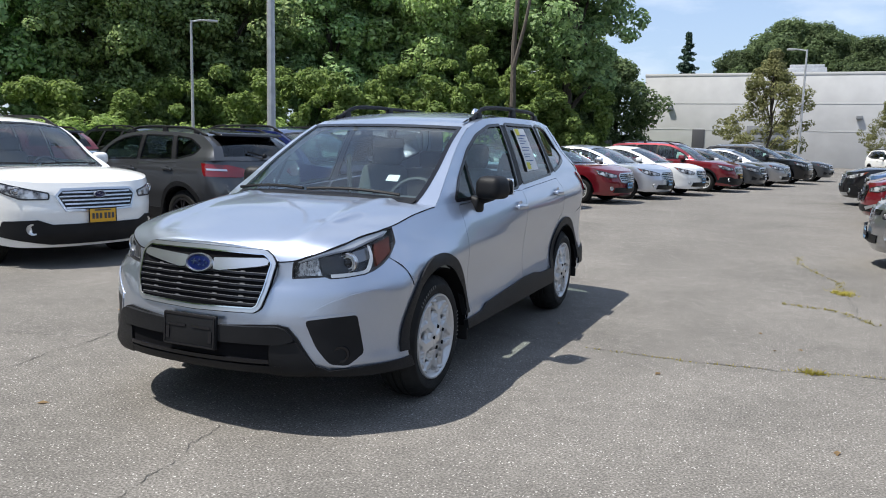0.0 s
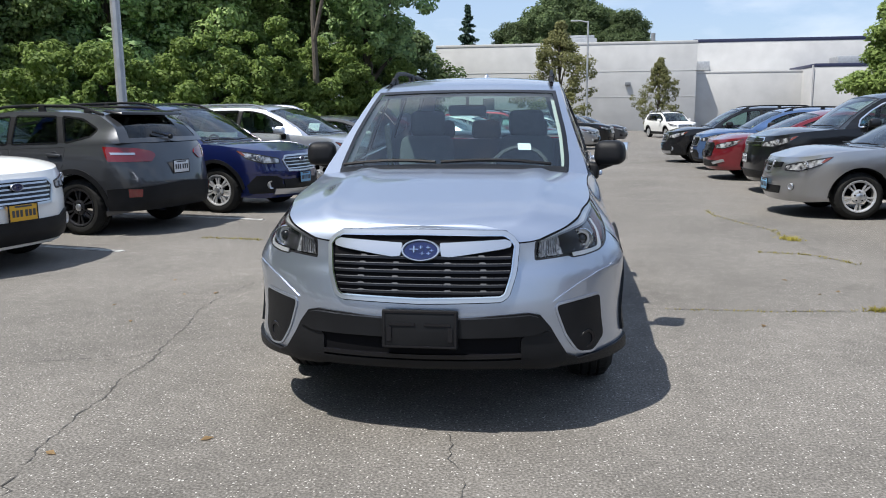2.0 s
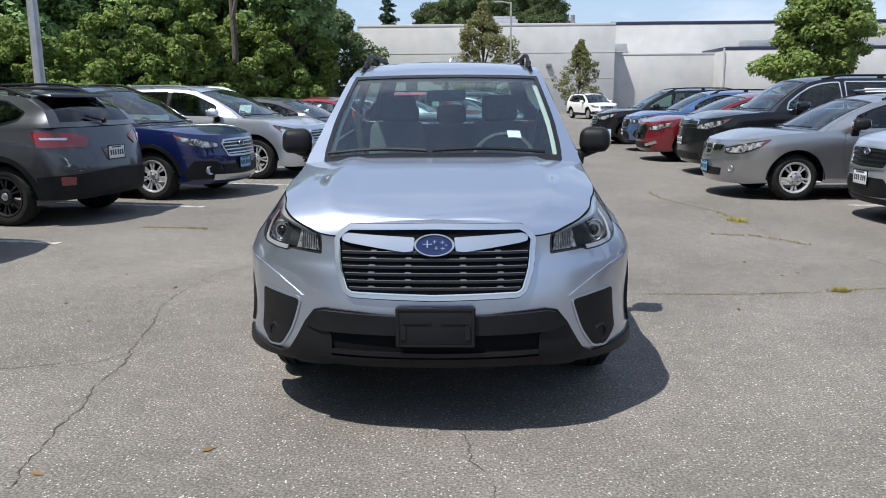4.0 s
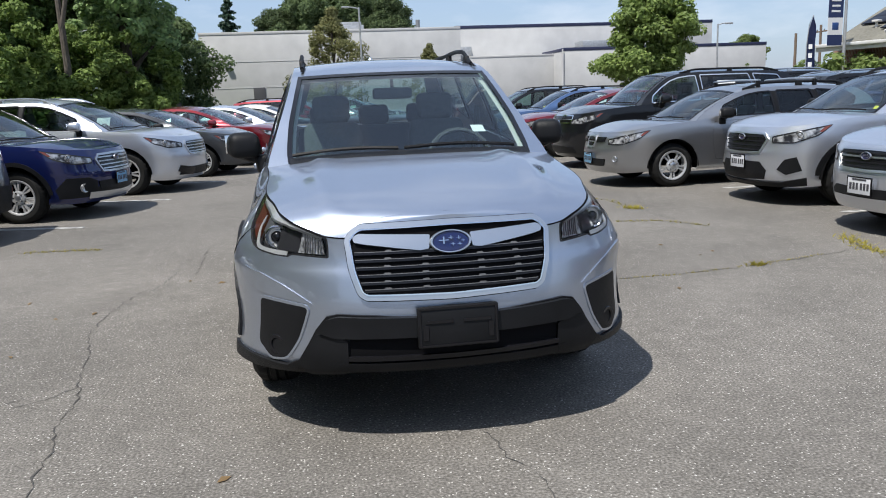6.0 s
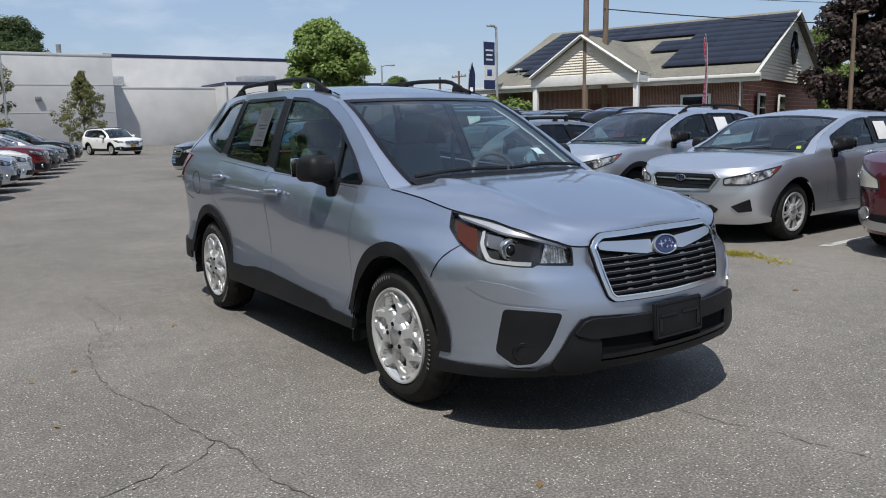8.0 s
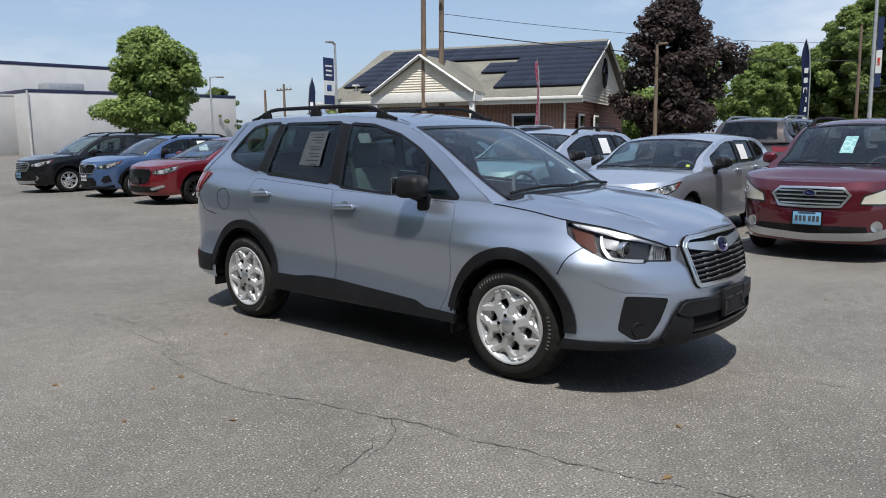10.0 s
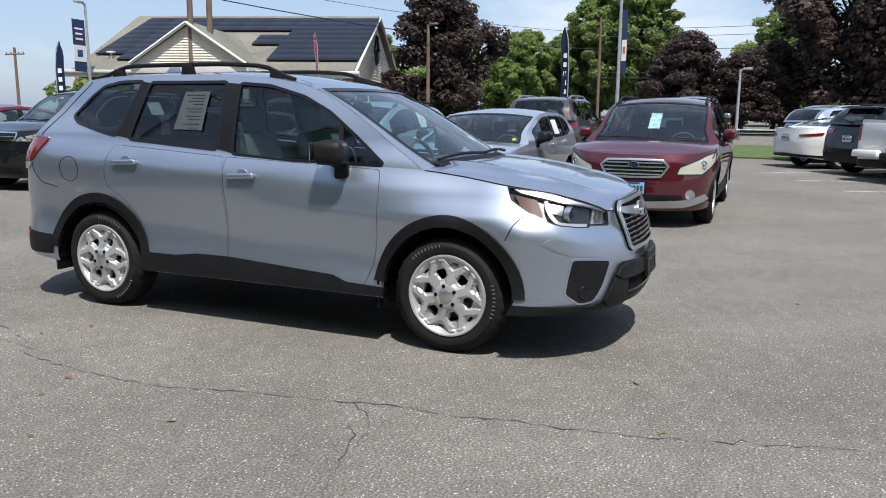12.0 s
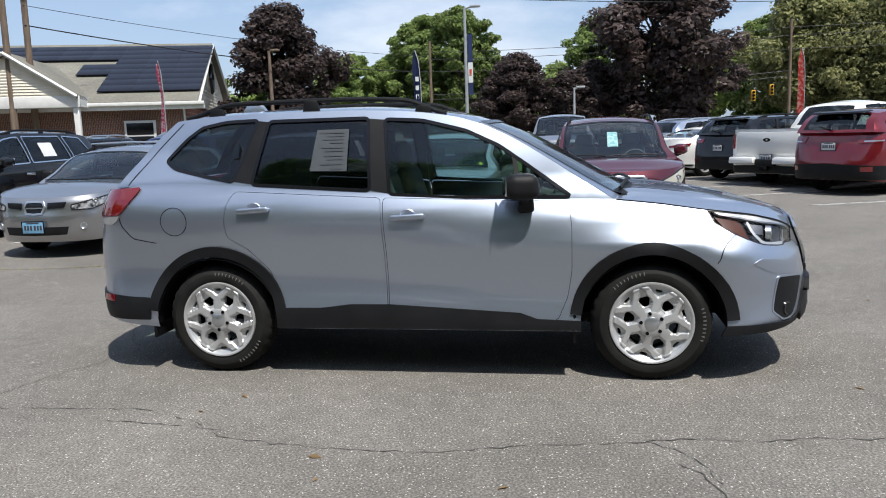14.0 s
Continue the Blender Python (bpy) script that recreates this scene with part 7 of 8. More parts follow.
GREYDOOR = textured("grey_door", [(0.3, (0.13, 0.14, 0.15)), (0.7, (0.19, 0.20, 0.21))], 3, 0.6)
shop = thing("commercial_building", "white flat-roofed commercial building with navy coping", "building")


def wall_block(x0, x1, y0, y1, h, cap=None, cap_h=0.3):
    part("wall", blocks(((x1 - x0, y1 - y0, h), ((x0 + x1) / 2, (y0 + y1) / 2, h / 2), 0.02)), WALL, shop)
    part("coping", blocks(((x1 - x0 + 0.06, y1 - y0 + 0.06, cap_h), ((x0 + x1) / 2, (y0 + y1) / 2, h + cap_h / 2 - 0.02), 0.02)), cap or WALL, shop)


wall_block(-10.4, 14.3, 71.4, 95, 8.1, None, 0.25)
wall_block(15.0, 44, 77.5, 96, 8.65, COPING, 0.32)
wall_block(14.31, 24.6, 73.4, 77.49, 5.4, None, 0.2)
wall_block(24.4, 46, 70.0, 77.48, 5.65, COPING, 0.3)
for z in (3.2, 5.6):
    part("reveal", blocks(((24.7, 0.03, 0.05), (1.95, 71.392, z))), material("reveal_grey", (0.52, 0.52, 0.51), 0.8), shop)
part("loading_door", blocks(((3.6, 0.12, 3.6), (0.75, 71.36, 1.8), 0.02)), GREYDOOR, shop, "grey loading door")
for k in range(5):
    part("door_slat", blocks(((3.4, 0.03, 0.5), (0.75, 71.29, 0.5 + k * 0.66), 0.01)), GREYDOOR, shop)
part("side_door", blocks(((1.1, 0.1, 3.2), (-5.25, 71.37, 1.6), 0.02)), material("dark_door", (0.05, 0.05, 0.055), 0.6), shop)
for x, z in ((-7.9, 5.1), (-2.1, 3.9), (8.0, 4.4)):
    part("wall_lamp", blocks({"size": (0.5, 0.3, 0.35), "at": (x, 71.25, z), "bevel": 0.05}), GREYDOOR, shop)
part("rooftop_unit", blocks({"size": (4.2, 3, 1.0), "at": (3.2, 78, 8.7), "bevel": 0.04}, {"size": (3.0, 2, 0.5), "at": (3.6, 78, 9.3), "bevel": 0.04}), STEEL, shop)
part("rooftop_unit", blocks({"size": (3.4, 2.4, 0.9), "at": (29, 74, 6.3), "bevel": 0.04}), STEEL, shop)
part("vent_pipe", tube([(10.8, 76, 8.2), (10.8, 76, 9.5)], 0.22, 10), GREYDOOR, shop)
part("wall_unit", blocks({"size": (1.2, 0.7, 0.9), "at": (15.9, 77.1, 6.3), "bevel": 0.04}), STEEL, shop)
part("drain_pipe", tube([(24.2, 69.9, 0), (24.2, 69.9, 5.8)], 0.08, 8), WALL, shop)
# low white wall and timber fence at the woods' corner
fence = thing("timber_fence", "grey timber fence at the back of the lot", "fence")
FENCE = textured("grey_timber", [(0.3, (0.13, 0.12, 0.11)), (0.7, (0.22, 0.21, 0.19))], 8, 0.9, bump=0.4, stretch=(1, 1, 0.1), object_tone=0.15)
board = blocks({"size": (0.19, 0.03, 1.9), "at": (0, 0, 0.95), "bevel": 0.006})
for k in range(60):
    o = part("board", board, FENCE, fence)
    o.matrix_basis = pose(-22 + k * 0.2, 52.5 + k * 0.06, 0, 0, 0, 17)
part("fence_rail", tube([(-22, 52.54, 1.5), (-10, 56.1, 1.5)], 0.04, 4), FENCE, fence)
solo("vent_stack", tube([(-14.2, 47.6, 0), (-14.2, 47.6, 2.6), (-14.1, 47.6, 2.85), (-13.85, 47.6, 2.95), (-13.6, 47.6, 2.85), (-13.55, 47.6, 2.6)], 0.09, 10), PLATEWHITE, "white gooseneck vent pipe standing by the fence", "pipe")

# brick house with solar roof
BRICK = textured("brick_wall", [(0.35, (0.15, 0.055, 0.038)), (0.65, (0.28, 0.12, 0.08))], 7, 0.9, bump=0.3, second=(0.5, 0.85, 1.1))


def brickwork(m):
    n, l = m.node_tree.nodes, m.node_tree.links
    p = n["Principled BSDF"]
    src = p.inputs["Base Color"].links[0].from_socket
    tc, mp, b = n.new("ShaderNodeTexCoord"), n.new("ShaderNodeMapping"), n.new("ShaderNodeTexBrick")
    mp.inputs["Rotation"].default_value = (radians(90), 0, radians(90))
    l.new(tc.outputs["Object"], mp.inputs["Vector"])
    l.new(mp.outputs["Vector"], b.inputs["Vector"])
    b.inputs["Scale"].default_value, b.inputs["Brick Width"].default_value, b.inputs["Row Height"].default_value, b.inputs["Mortar Size"].default_value = 1.0, 0.22, 0.078, 0.010
    l.new(src, b.inputs["Color1"])
    l.new(src, b.inputs["Color2"])
    b.inputs["Mortar"].default_value = (0.33, 0.29, 0.25, 1)
    l.new(b.outputs["Color"], p.inputs["Base Color"])


brickwork(BRICK)
SHINGLE = textured("roof_shingle", [(0.3, (0.13, 0.125, 0.10)), (0.7, (0.21, 0.20, 0.165))], 9, 0.95, bump=0.5, second=(0.5, 0.8, 1.1))
SIDING = textured("cream_siding", [(0.3, (0.62, 0.57, 0.47)), (0.7, (0.70, 0.65, 0.55))], 3, 0.7)
WHITETRIM = textured("white_trim", [(0.3, (0.56, 0.555, 0.53)), (0.7, (0.64, 0.635, 0.61))], 4, 0.6)
SOLAR = textured("solar_cells", [(0.3, (0.006, 0.007, 0.012)), (0.7, (0.011, 0.012, 0.02))], 3, 0.4, object_tone=0.08, spec=0.2)
# local axes: x along the eaves from the south end, y into the depth, z up
house = thing("brick_house", "single-storey brick house with solar panels and cream gables", "house", pose(31.1, 18.0, 0, 0, 0, math.degrees(math.atan2(0.965, -0.26)) + 5))
house.scale = (1, 1, 1.05)
# this pose has its own y to the west, so depth is negative y
def hb_(name, size, at, mat, bevel=0.02, turn=(0, 0, 0), parent=None, label=""):
    return part(name, blocks({"size": size, "at": (at[0], -at[1], at[2]), "bevel": bevel, "turn": turn}), mat, parent or house, label)


hb_("wall", (14.6, 20.6, 3.2), (7.5, 10.6, 1.6), BRICK, 0.01)
SL = math.degrees(math.atan2(3.7, 11.0))


def roof_plane(name, u0, u1, v0, z0, v1, z1, mat, u0t=None, u1t=None, th=0.18):
    b = bmesh.new()
    u0t, u1t = u0 if u0t is None else u0t, u1 if u1t is None else u1t
    tops = [b.verts.new((u, -v, z)) for u, v, z in ((u0, v0, z0), (u1, v0, z0), (u1t, v1, z1), (u0t, v1, z1))]
    bots = [b.verts.new((q.co.x, q.co.y, q.co.z - th)) for q in tops]
    b.faces.new(tops)
    b.faces.new(bots[::-1])
    for k in range(4):
        b.faces.new((tops[k], bots[k], bots[(k + 1) % 4], tops[(k + 1) % 4]))
    bmesh.ops.recalc_face_normals(b, faces=b.faces)
    return part(name, b, mat, house)


roof_plane("roof", -0.5, 14.4, -0.6, 3.25, 10.5, 7.05, SHINGLE, -0.3, 15.6)
roof_plane("roof", -0.5, 14.4, 21.6, 3.25, 10.5, 7.05, SHINGLE, -0.3, 15.6)
for u in (0.0, 15.0):
    b = bmesh.new()
    n = 20
    for k in range(n):
        z0, z1 = 3.1 + 3.7 * k / n, 3.1 + 3.7 * (k + 1) / n
        h0, h1 = 10.6 * (1 - k / n), 10.6 * (1 - (k + 1) / n)
        s = -1 if u == 0 else 1
        p0 = [b.verts.new((u + s * 0.05, -(10.5 - h0), z0)), b.verts.new((u + s * 0.05, -(10.5 + h0), z0)), b.verts.new((u + s * 0.015, -(10.5 + h1), z1)), b.verts.new((u + s * 0.015, -(10.5 - h1), z1))]
        b.faces.new(p0)
        q = [b.verts.new((u + s * 0.015, -(10.5 - h0), z0)), b.verts.new((u + s * 0.015, -(10.5 + h0), z0))]
        b.faces.new((p0[0], p0[1], q[1], q[0]))
    bmesh.ops.recalc_face_normals(b, faces=b.faces)
    part("gable_siding", b, SIDING, house, "cream clapboard gable")
for sgn in (1, -1):
    b = tube([(-0.52, -(10.5 - sgn * 11.1), 3.12), (-0.34, -10.5, 6.93)], 0.09, 4)
    part("barge_board", b, WHITETRIM, house)
hb_("gutter", (16, 0.14, 0.16), (7.2, -0.66, 3.14), WHITETRIM, 0.03)
hb_("fascia", (16, 0.06, 0.3), (7.2, -0.56, 3.02), WHITETRIM, 0.01)
part("downpipe", tube([(0.25, 0.62, 3.1), (0.25, 0.1, 2.8), (0.25, 0.1, 0.1)], 0.05, 8), WHITETRIM, house)
sign = part("gable_sign", merge(tube([(-0.1, -10.5, 4.2), (-0.1, -9.85, 5.0), (-0.1, -10.5, 5.8), (-0.1, -11.15, 5.0)], 0.14, 4, True)), GLOSSBLACK, house, "black diamond-shaped wall sign")
# porch
for u_e, u_r in ((4.6, 7.55), (10.5, 7.55)):
    b = bmesh.new()
    t4 = [b.verts.new(p) for p in ((u_e, 2.35, 3.55), (u_r, 2.35, 5.42), (u_r, -6.2, 5.42), (u_e, -0.6, 3.45))]
    b4 = [b.verts.new((q.co.x, q.co.y, q.co.z - 0.16)) for q in t4]
    b.faces.new(t4)
    b.faces.new(b4[::-1])
    for k in range(4):
        b.faces.new((t4[k], b4[k], b4[(k + 1) % 4], t4[(k + 1) % 4]))
    bmesh.ops.recalc_face_normals(b, faces=b.faces)
    part("porch_roof", b, SHINGLE, house)
    part("porch_barge", tube([(u_e, 2.38, 3.45), (u_r, 2.38, 5.33)], 0.08, 4), WHITETRIM, house)
gable = part("porch_gable", loft_box([(4.72, 2.08, 3.46), (10.38, 2.08, 3.46), (7.55, 2.08, 5.21)], 0.05), SIDING, house)
for k in range(14):
    z0, z1 = 3.45 + 1.77 * k / 14, 3.45 + 1.77 * (k + 1) / 14
    h0, h1 = 2.85 * (1 - k / 14), 2.85 * (1 - (k + 1) / 14)
    b = bmesh.new()
    f = [b.verts.new(p) for p in ((7.55 - h0, 2.145, z0), (7.55 + h0, 2.145, z0), (7.55 + h1, 2.10, z1), (7.55 - h1, 2.10, z1))]
    g = [b.verts.new((v.co.x, 2.085, v.co.z)) for v in f]
    b.faces.new(f)
    for n_ in range(4):
        b.faces.new((f[n_], g[n_], g[(n_ + 1) % 4], f[(n_ + 1) % 4]))
    bmesh.ops.recalc_face_normals(b, faces=b.faces)
    part("siding_board", b, SIDING, gable)
hb_("porch_beam", (6.0, 0.2, 0.5), (7.55, -2.05, 3.25), WHITETRIM, 0.02)
hb_("porch_ceiling", (6.0, 2.0, 0.06), (7.55, -1.0, 3.05), WHITETRIM, 0.01)
for u in (4.75, 10.35):
    hb_("porch_post", (0.26, 0.26, 3.0), (u, -1.95, 1.5), WHITETRIM, 0.02)
hb_("porch_side_beam", (0.2, 2.0, 0.5), (4.7, -1.0, 3.25), WHITETRIM, 0.02)
hb_("front_door", (1.1, 0.08, 2.1), (7.5, -0.03, 1.05), material("house_door", (0.10, 0.03, 0.02), 0.5), 0.02)
for u, v, along in ((2.4, -0.03, 0), (12.6, -0.03, 0), (-0.03, 3.2, 1), (-0.03, 8.0, 1)):
    size = (1.5, 0.10, 1.4) if not along else (0.10, 1.5, 1.4)
    fr = hb_("window", size, (u, v, 1.7), WHITETRIM, 0.02)
    g_ = (1.26, 0.12, 0.55) if not along else (0.12, 1.26, 0.55)
    for dz in (-0.31, 0.31):
        hb_("pane", g_, (u - 0.004 * along, v - 0.004 * (1 - along), 1.7 + dz), GLOSSBLACK, 0.005, parent=fr)
# solar panels on the slope, in rows
panel = blocks({"size": (1.637, 1.017, 0.05), "at": (0, 0, 0), "bevel": 0.002})
cs, sn = math.cos(radians(SL + 0.4)), math.sin(radians(SL + 0.4))
for r in range(10):
    for c in range(10):
        u = 0.35 + c * 1.64
        d = 0.9 + r * 1.02
        covered = (c <= 2 and r >= 1) or (c == 3 and r >= 4) or (c in (4, 5, 6) and r >= 7) or (c >= 7 and r >= 1 and u < 13.2 + d * 0.12)
        if c == 3 and r == 6:
            covered = False
        if not covered or u > 15.4:
            continue
        o = part("solar_panel", panel, SOLAR, house)
        o.matrix_basis = pose(u, 0.6 - d * cs, 3.29 + d * sn + 0.06, -(SL + 0.4), 0, 0)
part("roof_vent", blocks({"size": (0.1, 0.1, 0.6), "at": (13.2, -1.3, 3.9), "bevel": 0.02}, {"size": (0.35, 0.35, 0.1), "at": (13.2, -1.3, 4.2), "bevel": 0.02}), WHITETRIM, house)
rng = np.random.default_rng(6)
solo("shrub", leaves([(26.0 + rng.normal() * 0.9, 29.8 + rng.normal() * 0.9, 0.4 + rng.random() * 2.1, 0.5, 0.9) for _ in range(40)], 5200, 0.16, rng), LEAF_FRESH, "leafy green shrub before the brick house", "shrub")

# poles, wires, flags
WOODPOLE = textured("weathered_pole", [(0.3, (0.10, 0.07, 0.05)), (0.7, (0.19, 0.14, 0.10))], 9, 0.9, bump=0.5, stretch=(1, 1, 0.15))
WIRE = material("cable_black", (0.015, 0.015, 0.016), 0.6)
BANNER = material("navy_banner", (0.015, 0.028, 0.095), 0.7)
BANNERWHITE = material("white_banner", (0.7, 0.7, 0.7), 0.7)
PINK = textured("flag_red", [(0.42, (0.55, 0.5, 0.55)), (0.5, (0.52, 0.06, 0.13))], 11, 0.7)
REDFLAG = textured("flag_scarlet", [(0.45, (0.5, 0.03, 0.02)), (0.6, (0.6, 0.3, 0.25))], 5, 0.7)


def lamp_pole(x, y, h, arm, turn, r=0.09, label="grey steel car-park lamp pole with a short arm", mat=STEEL):
    p = thing("street_lamp", label, "lamp post", pose(x, y, 0, 0, 0, turn), "lamp posts")
    part("pole", tube([(0, 0, 0), (0, 0, h * 0.5), (0, 0, h)], lambda q: r * (1 - 0.35 * q), 10), mat, p)
    part("base", lathe([(0, r * 2.4), (0.5, r * 2.4), (0.52, r * 2.0), (0.55, r)], 14, "z"), FENCE, p)
    if arm:
        part("arm", tube([(0, 0, h - 0.08), (arm * 0.5, 0, h + 0.02), (arm, 0, h + 0.04)], r * 0.5, 8), mat, p)
        part("head", blocks({"size": (0.5, 0.26, 0.11), "at": (arm + 0.15, 0, h + 0.02), "bevel": 0.03}), mat, p)
    return p


lamp_pole(-7.42, 8.4, 9.5, 1.0, 180, 0.10, "thick grey steel lamp pole between the parked cars")
lamp_pole(-25.3, 26.1, 7.2, 0.9, 45)
lamp_pole(-15.6, 52.0, 6.9, 0.8, 15)
lamp_pole(3.2, 50.8, 7.9, -1.1, 5)
lamp_pole(27.1, 45.3, 5.7, 0.6, -10, 0.08)
bl = lamp_pole(25.2, 29.7, 6.6, -0.6, 10, 0.09, "grey lamp pole carrying a navy banner")
for z0, z1, mat in ((3.2, 3.7, BANNER), (3.7, 4.5, BANNERWHITE), (4.5, 5.75, BANNER)):
    part("banner", blocks(((0.9, 0.02, z1 - z0), (-0.62, 0, (z0 + z1) / 2))), mat, bl)
part("banner_bars", blocks(((0.6, 0.03, 0.09), (-0.62, 0, 5.3)), ((0.5, 0.03, 0.09), (-0.62, 0, 5.05)), ((0.55, 0.03, 0.09), (-0.62, 0, 4.8))), BANNERWHITE, bl)
part("banner_motif", blocks(((0.4, 0.03, 0.35), (-0.62, 0, 4.1), 0.01)), BLUEINK, bl)
bl = lamp_pole(34.4, 4.5, 7.6, -0.7, 80, 0.10, "tall grey lamp pole with a hanging navy banner")
for z0, z1, mat, dx in ((3.3, 3.9, BANNER, 0), (3.9, 4.9, BANNERWHITE, 0.0), (4.9, 6.3, BANNER, 0)):
    part("banner", blocks(((0.24, 0.02, z1 - z0), (-0.24, 0, (z0 + z1) / 2))), mat, bl)
part("banner_motif", blocks(((0.14, 0.03, 0.35), (-0.24, 0, 4.4), 0.01)), REDFLAG, bl)
lamp_pole(39.6, -0.9, 3.7, -0.5, 90, 0.09, "short lamp post by the road")
lamp_pole(37.0, 16.0, 6.3, -0.5, 100, 0.13, "weathered light pole beside the purple maple", WOODPOLE)


def feather_flag(x, y, h, mat, turn, label, trim=None, wide=0.65, low=0.6):
    f = thing("feather_flag", label, "flag", pose(x, y, 0, 0, 0, turn), "feather flags")
    part("flag_pole", tube([(0, 0, 0), (0, 0, h * 0.7), (0.08, 0, h * 0.9), (0.25, 0, h)], 0.022, 6), STEEL, f)
    b = bmesh.new()
    cols = []
    for t in np.linspace(0, 1, 14):
        z = low + (h - low) * t
        x0 = 0.02 + (0.25 * max(0, (t - 0.7) / 0.3)**2)
        w = wide * (1 - 0.15 * t) * (1 if t < 0.8 else max(0.05, 1 - ((t - 0.8) / 0.2)**2))
        cols.append([b.verts.new((x0 + w * k / 4, 0.07 * math.sin(k * 1.1 + z * 2.0) * k / 4, z - 0.16 * k / 4 * t)) for k in range(5)])
    for A, B in zip(cols, cols[1:]):
        for k in range(4):
            b.faces.new((A[k], A[k + 1], B[k + 1], B[k]))
    bmesh.ops.solidify(b, geom=list(b.faces), thickness=0.004)
    part("flag_cloth", b, mat, f)
    if trim:
        part("flag_bars", blocks(*[((wide * 0.42, 0.03, 0.22), (wide * 0.45, 0.0, z)) for z in np.arange(low + 0.5, h * 0.75, 0.42)]), trim, f)
    return f


feather_flag(23.4, 30.0, 4.65, BANNER, -38, "navy feather flag with white lettering bars", BANNERWHITE, 0.4)
feather_flag(32.0, 6.4, 5.4, BANNER, 80, "blue and white feather flag by the verge", BANNERWHITE, 0.4)
feather_flag(26.0, 16.5, 4.9, PINK, 60, "red, white and blue feather flag", None, 0.32)
feather_flag(47.7, -15.3, 6.0, REDFLAG, 70, "scarlet feather flag across the road", None, 0.42)


def utility_pole(x, y, h, lean, label, arms=True, r=0.17):
    p = thing("utility_pole", label, "utility pole", pose(x, y, 0, 0, lean, 0), "utility poles")
    part("pole", tube([(0, 0, 0), (0, 0, h * 0.5), (0, 0, h)], lambda q: r * (1 - 0.3 * q), 10), WOODPOLE, p)
    if arms:
        part("crossarm", blocks({"size": (0.12, 2.4, 0.12), "at": (0, 0, h - 0.6), "bevel": 0.01}), WOODPOLE, p)
        for y_ in (-1.1, -0.5, 0.5, 1.1):
            part("insulator", lathe([(0, 0.05), (0.12, 0.06), (0.16, 0.02)], 10, "z"), GREYDOOR, p).matrix_basis = pose(0, y_, h - 0.54)
    return p


utility_pole(26.6, 24.3, 12, 0.6, "weathered wooden utility pole before the house")
utility_pole(27.95, 24.25, 12.5, 0.9, "weathered wooden utility pole before the house")
utility_pole(46.5, 62.0, 6.8, 0, "distant utility pole with crossarm", True, 0.16)
utility_pole(43.0, 60.5, 6.0, 0, "distant bare utility pole", False, 0.16)
utility_pole(60, 11, 9, 0, "bare wooden pole beyond the road", False, 0.14)
utility_pole(58, -17.0, 9, 0, "bare wooden pole beyond the road", False, 0.14)


def wire(a, b, sag, r=0.018):
    pts = [(a[0] + (b[0] - a[0]) * t, a[1] + (b[1] - a[1]) * t, a[2] + (b[2] - a[2]) * t - sag * 4 * t * (1 - t)) for t in np.linspace(0, 1, 22)]
    solo("overhead_wire", tube(pts, r, 5), WIRE, "black overhead wire sagging between poles", "cable", group="overhead wires")


wire((27.9, 24.2, 9.3), (60, -17, 10.6), 0.5, 0.025)
wire((27.9, 24.2, 7.0), (60, 11, 6.5), 0.5, 0.03)
wire((27.9, 24.2, 7.9), (58, 11, 7.6), 0.4, 0.015)
for z in (5.6, 6.6, 7.2):
    wire((60, 11, z + 0.9), (58, -17, z + 1.2), 0.35, 0.02)
    wire((58, -17, z + 1.2), (50, -60, z + 2), 0.5, 0.02)
for z in (4.2, 4.6):
    wire((60, 11, z), (58, -17, z + 0.6), 0.3, 0.03)
# traffic signals across the road
SIGNAL = material("signal_yellow", (0.55, 0.30, 0.01), 0.5)
for x, y, z, mat in ((53.3, -13.4, 3.3, SIGNAL), (54.5, -14.9, 3.7, SIGNAL)):
    s = thing("traffic_signal", "yellow traffic signal hanging over the road", "traffic light", pose(x, y, z), "traffic signals")
    s.scale = (0.7, 0.7, 0.7)
    part("housing", blocks({"size": (0.35, 0.42, 1.1), "at": (0, 0, 0), "bevel": 0.04}), mat, s)
    for dz in (-0.33, 0, 0.33):
        part("visor", tube([(-0.14, 0, dz), (-0.36, 0, dz)], 0.13, 10), GLOSSBLACK, s)
    part("hanger", tube([(0, 0, 0.5), (0, 0, 1.9)], 0.03, 6), WIRE, s)

# painted bay lines, cracks and weeds in the asphalt
LINE = textured("worn_line_paint", [(0.38, (0.17, 0.166, 0.16)), (0.55, (0.40, 0.40, 0.385))], 9, 0.85, detail=10)
CRACK = textured("crack_filler", [(0.3, (0.035, 0.033, 0.031)), (0.7, (0.085, 0.081, 0.075))], 20, 0.95)


def bay_line(x0, y0, x1, y1, w=0.10):
    d = math.hypot(x1 - x0, y1 - y0)
    o = solo("bay_line", blocks(((d, w, 0.004), (0, 0, 0.003))), LINE, "worn white parking bay line on the asphalt", "road marking", pose((x0 + x1) / 2, (y0 + y1) / 2, 0, 0, 0, math.degrees(math.atan2(y1 - y0, x1 - x0))), "bay lines", "structure")


for k in range(9):
    x, y = -3.95 + 0.215 * k * 2.68, 2.12 + k * 2.62
    bay_line(x, y, x - 4.9, y + 1.05)
for y in (-0.25, 2.25, 4.75, 7.6, 10.8, 14.0, 17.2):
    bay_line(5.1, y, 9.8, y)
for k in range(4):
    x, y = 8.95 + 2.15 * k, -4.95 + 0.78 * k
    bay_line(x, y, x + 1.6, y - 4.6)


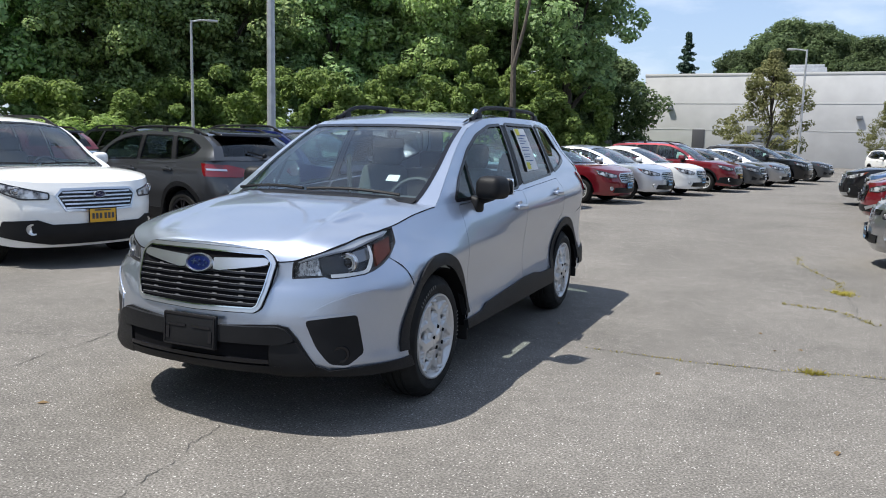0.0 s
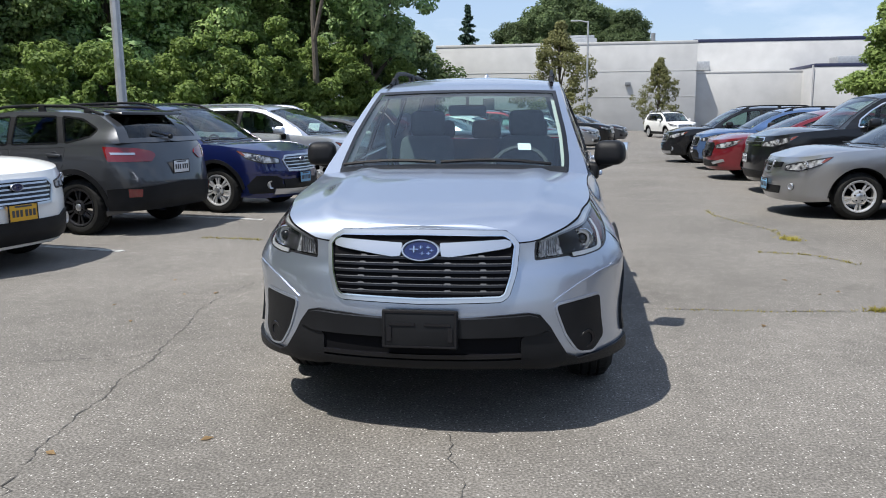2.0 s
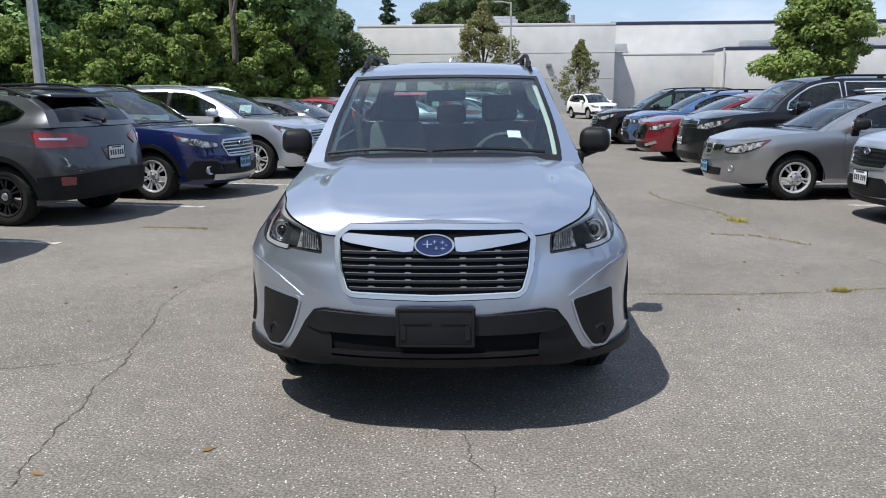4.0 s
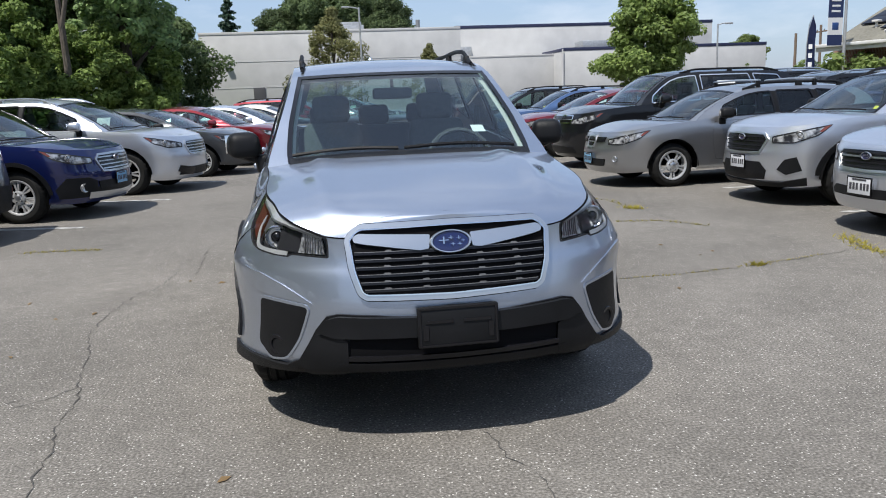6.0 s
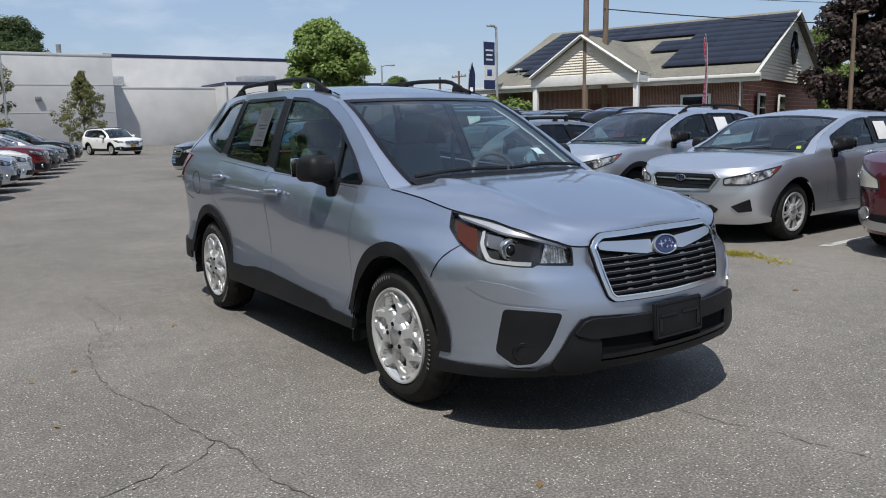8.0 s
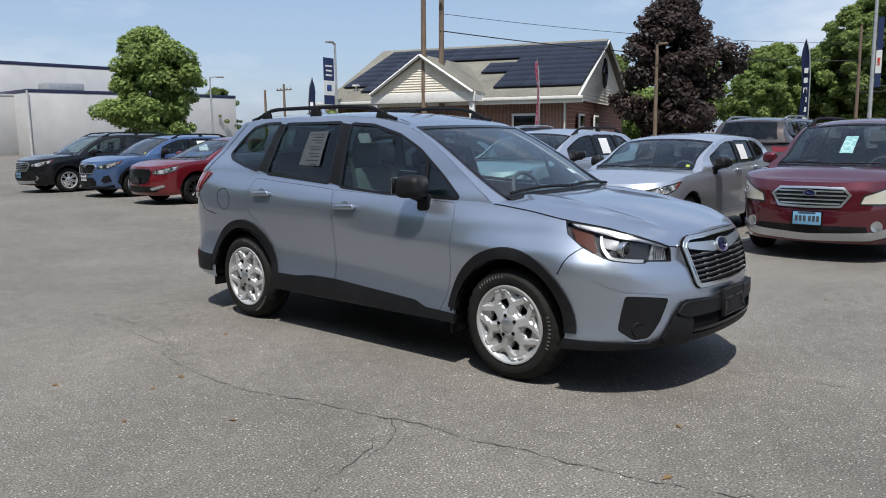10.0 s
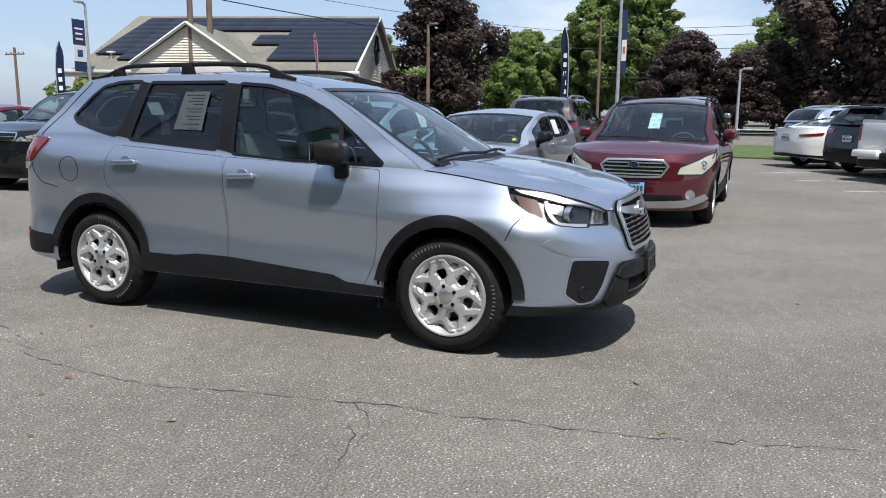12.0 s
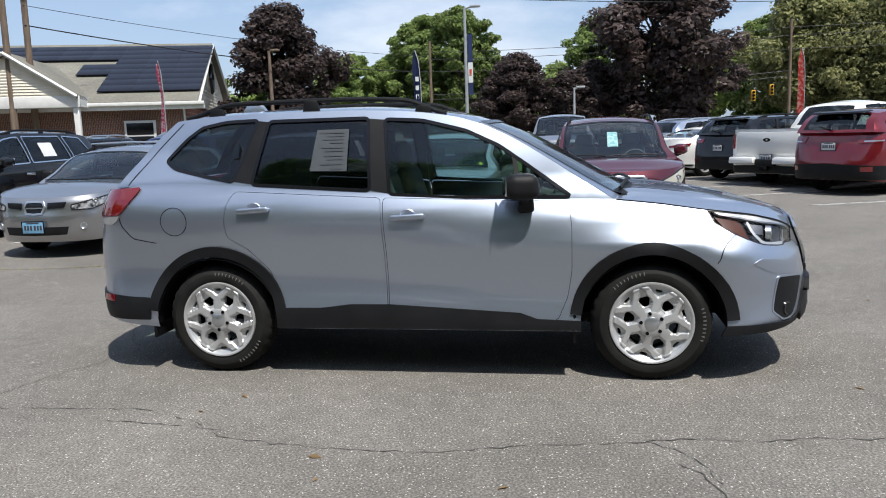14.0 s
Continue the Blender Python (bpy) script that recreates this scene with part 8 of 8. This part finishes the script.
def crack(pts, w, seed):
    """A jagged crack along ground points."""
    r = np.random.default_rng(seed)
    p = fine(pts, 0.045)
    d = np.gradient(p, axis=0)
    d /= np.linalg.norm(d, axis=1)[:, None] + 1e-9
    nr = np.stack([-d[:, 1], d[:, 0]], 1)
    walk_ = np.convolve(r.normal(size=len(p) + 8), np.ones(5) / 5, "same")[:len(p)]
    mid = p + nr * (walk_ * 0.035 + r.normal(size=len(p)) * 0.006)[:, None]
    half = w * 0.58 * np.clip(1.15 * r.random(len(p)) - 0.1, 0.04, 1)[:, None] * 0.5
    b = bmesh.new()
    A = [b.verts.new((*q, 0.0035)) for q in mid + nr * half]
    B = [b.verts.new((*q, 0.0035)) for q in mid - nr * half]
    for k in range(len(p) - 1):
        b.faces.new((A[k], B[k], B[k + 1], A[k + 1]))
    bmesh.ops.recalc_face_normals(b, faces=b.faces)
    return solo("crack", b, CRACK, "dark jagged crack in the asphalt", "crack", group="cracks in the asphalt", kind="structure")


crack([(-1.62, 2.5), (-1.55, 1.43), (-1.88, 0.85), (-2.0, 0.33), (-1.98, -0.22), (-1.83, -0.88), (-1.74, -1.43), (-1.66, -2.2), (-1.6, -2.6), (-1.3, -3.6)], 0.017, 1)
crack([(-1.88, -1.26), (-2.1, -1.4), (-2.32, -1.5), (-2.65, -1.6)], 0.014, 2)
crack([(-2.2, -1.5), (-1.86, -1.36), (-1.76, -1.23)], 0.012, 3)
crack([(-1.6, 2.66), (-1.22, 2.49), (-0.66, 2.29), (-0.45, 2.2), (0.4, 2.74)], 0.014, 4)
crack([(-1.85, 0.85), (-1.77, 1.1), (-1.75, 1.6)], 0.014, 5)
crack([(0.2, 0.15), (0.88, 0.16), (1.37, 0.11), (2.14, 0.1), (2.85, 0.21), (3.29, 0.31), (3.7, 0.42), (4.2, 0.6)], 0.018, 6)
crack([(0.56, 2.9), (1.67, 3.03), (2.3, 2.8), (2.92, 2.6), (3.36, 2.1), (3.63, 1.5), (3.62, 0.86)], 0.016, 7)
crack([(2.8, 6.4), (2.84, 5.6), (3.05, 4.6), (3.22, 4.24), (3.24, 3.45), (3.29, 2.2)], 0.018, 8)
crack([(0.27, -3.1), (0.2, -2.6), (0.12, -2.25)], 0.012, 9)
crack([(-3.65, 3.09), (-3.2, 3.12), (-2.75, 3.0), (-2.07, 2.77)], 0.018, 10)
crack([(3.77, -1.3), (3.76, -2.42), (3.75, -3.3)], 0.014, 11)
crack([(4.2, 1.05), (3.99, 0.45), (4.07, -0.11), (3.9, -0.53), (3.84, -1.0)], 0.02, 12)


def weeds(pts, n, spread, size, seed, mat):
    r = np.random.default_rng(seed)
    p = fine(pts, 0.02)
    c = p[r.integers(len(p), size=n)] + r.normal(size=(n, 2)) * spread
    verts, faces = [], []
    for x, y in c:
        for _ in range(3):
            a, l_, b_ = r.random() * math.tau, size * (0.5 + r.random()), 0.004
            dx, dy = math.cos(a), math.sin(a)
            k = len(verts)
            verts += [(x - dy * b_, y + dx * b_, 0.0), (x + dy * b_, y - dx * b_, 0.0), (x + dx * l_ * 0.8, y + dy * l_ * 0.8, l_ * (0.3 + 0.5 * r.random()))]
            faces.append((k, k + 1, k + 2))
    me = bpy.data.meshes.new("weeds")
    me.from_pydata([tuple(map(float, v)) for v in verts], [], faces)
    return solo("weeds", me, mat, "dry yellow-green weeds growing in a crack", "weeds", kind="stuff")


WEED = leaf_material("dry_weed", (0.22, 0.20, 0.03), (0.42, 0.36, 0.08), 0.8)
weeds([(2.84, 6.3), (2.84, 5.6), (3.07, 4.67), (3.23, 4.24), (3.21, 3.45)], 110, 0.025, 0.026, 1, WEED)
weeds([(3.18, 3.55), (3.27, 3.40)], 90, 0.05, 0.05, 2, WEED)
weeds([(1.4, 0.12), (2.14, 0.10), (2.85, 0.21), (3.6, 0.4)], 110, 0.010, 0.018, 3, WEED)
weeds([(2.83, 0.2), (2.88, 0.22)], 50, 0.03, 0.04, 4, WEED)
weeds([(4.22, 1.0), (4.0, 0.45), (4.07, -0.11), (3.9, -0.53)], 260, 0.05, 0.05, 5, WEED)
weeds([(4.1, -0.05), (4.0, 0.1)], 120, 0.06, 0.07, 6, WEED)
weeds([(-3.5, 3.1), (-2.75, 3.0)], 90, 0.03, 0.03, 7, WEED)
weeds([(2.65, 2.6), (3.1, 2.5), (3.4, 2.0)], 80, 0.02, 0.03, 8, WEED)
# fallen leaves and grit
rng = np.random.default_rng(12)
LITTER = leaf_material("dry_leaf", (0.16, 0.09, 0.04), (0.36, 0.26, 0.14), 0.8)
for k in range(26):
    x, y = -3.2 + rng.random() * 6.5, -3.6 + rng.random() * 5.0
    if abs(x) < 1.0 and -2.4 < y < 2.4:
        continue
    me = bpy.data.meshes.new("leaf")
    s = 0.012 + 0.014 * rng.random()
    me.from_pydata([(-s * 1.5, 0, 0.004), (0, s * 0.7, 0.012), (s * 1.6, 0, 0.003), (0, -s * 0.7, 0.006)], [], [(0, 3, 2, 1)])
    solo("fallen_leaf", me, LITTER, "small dry fallen leaf on the asphalt", "leaf", pose(x, y, 0, 0, 0, rng.random() * 360), "fallen leaves")
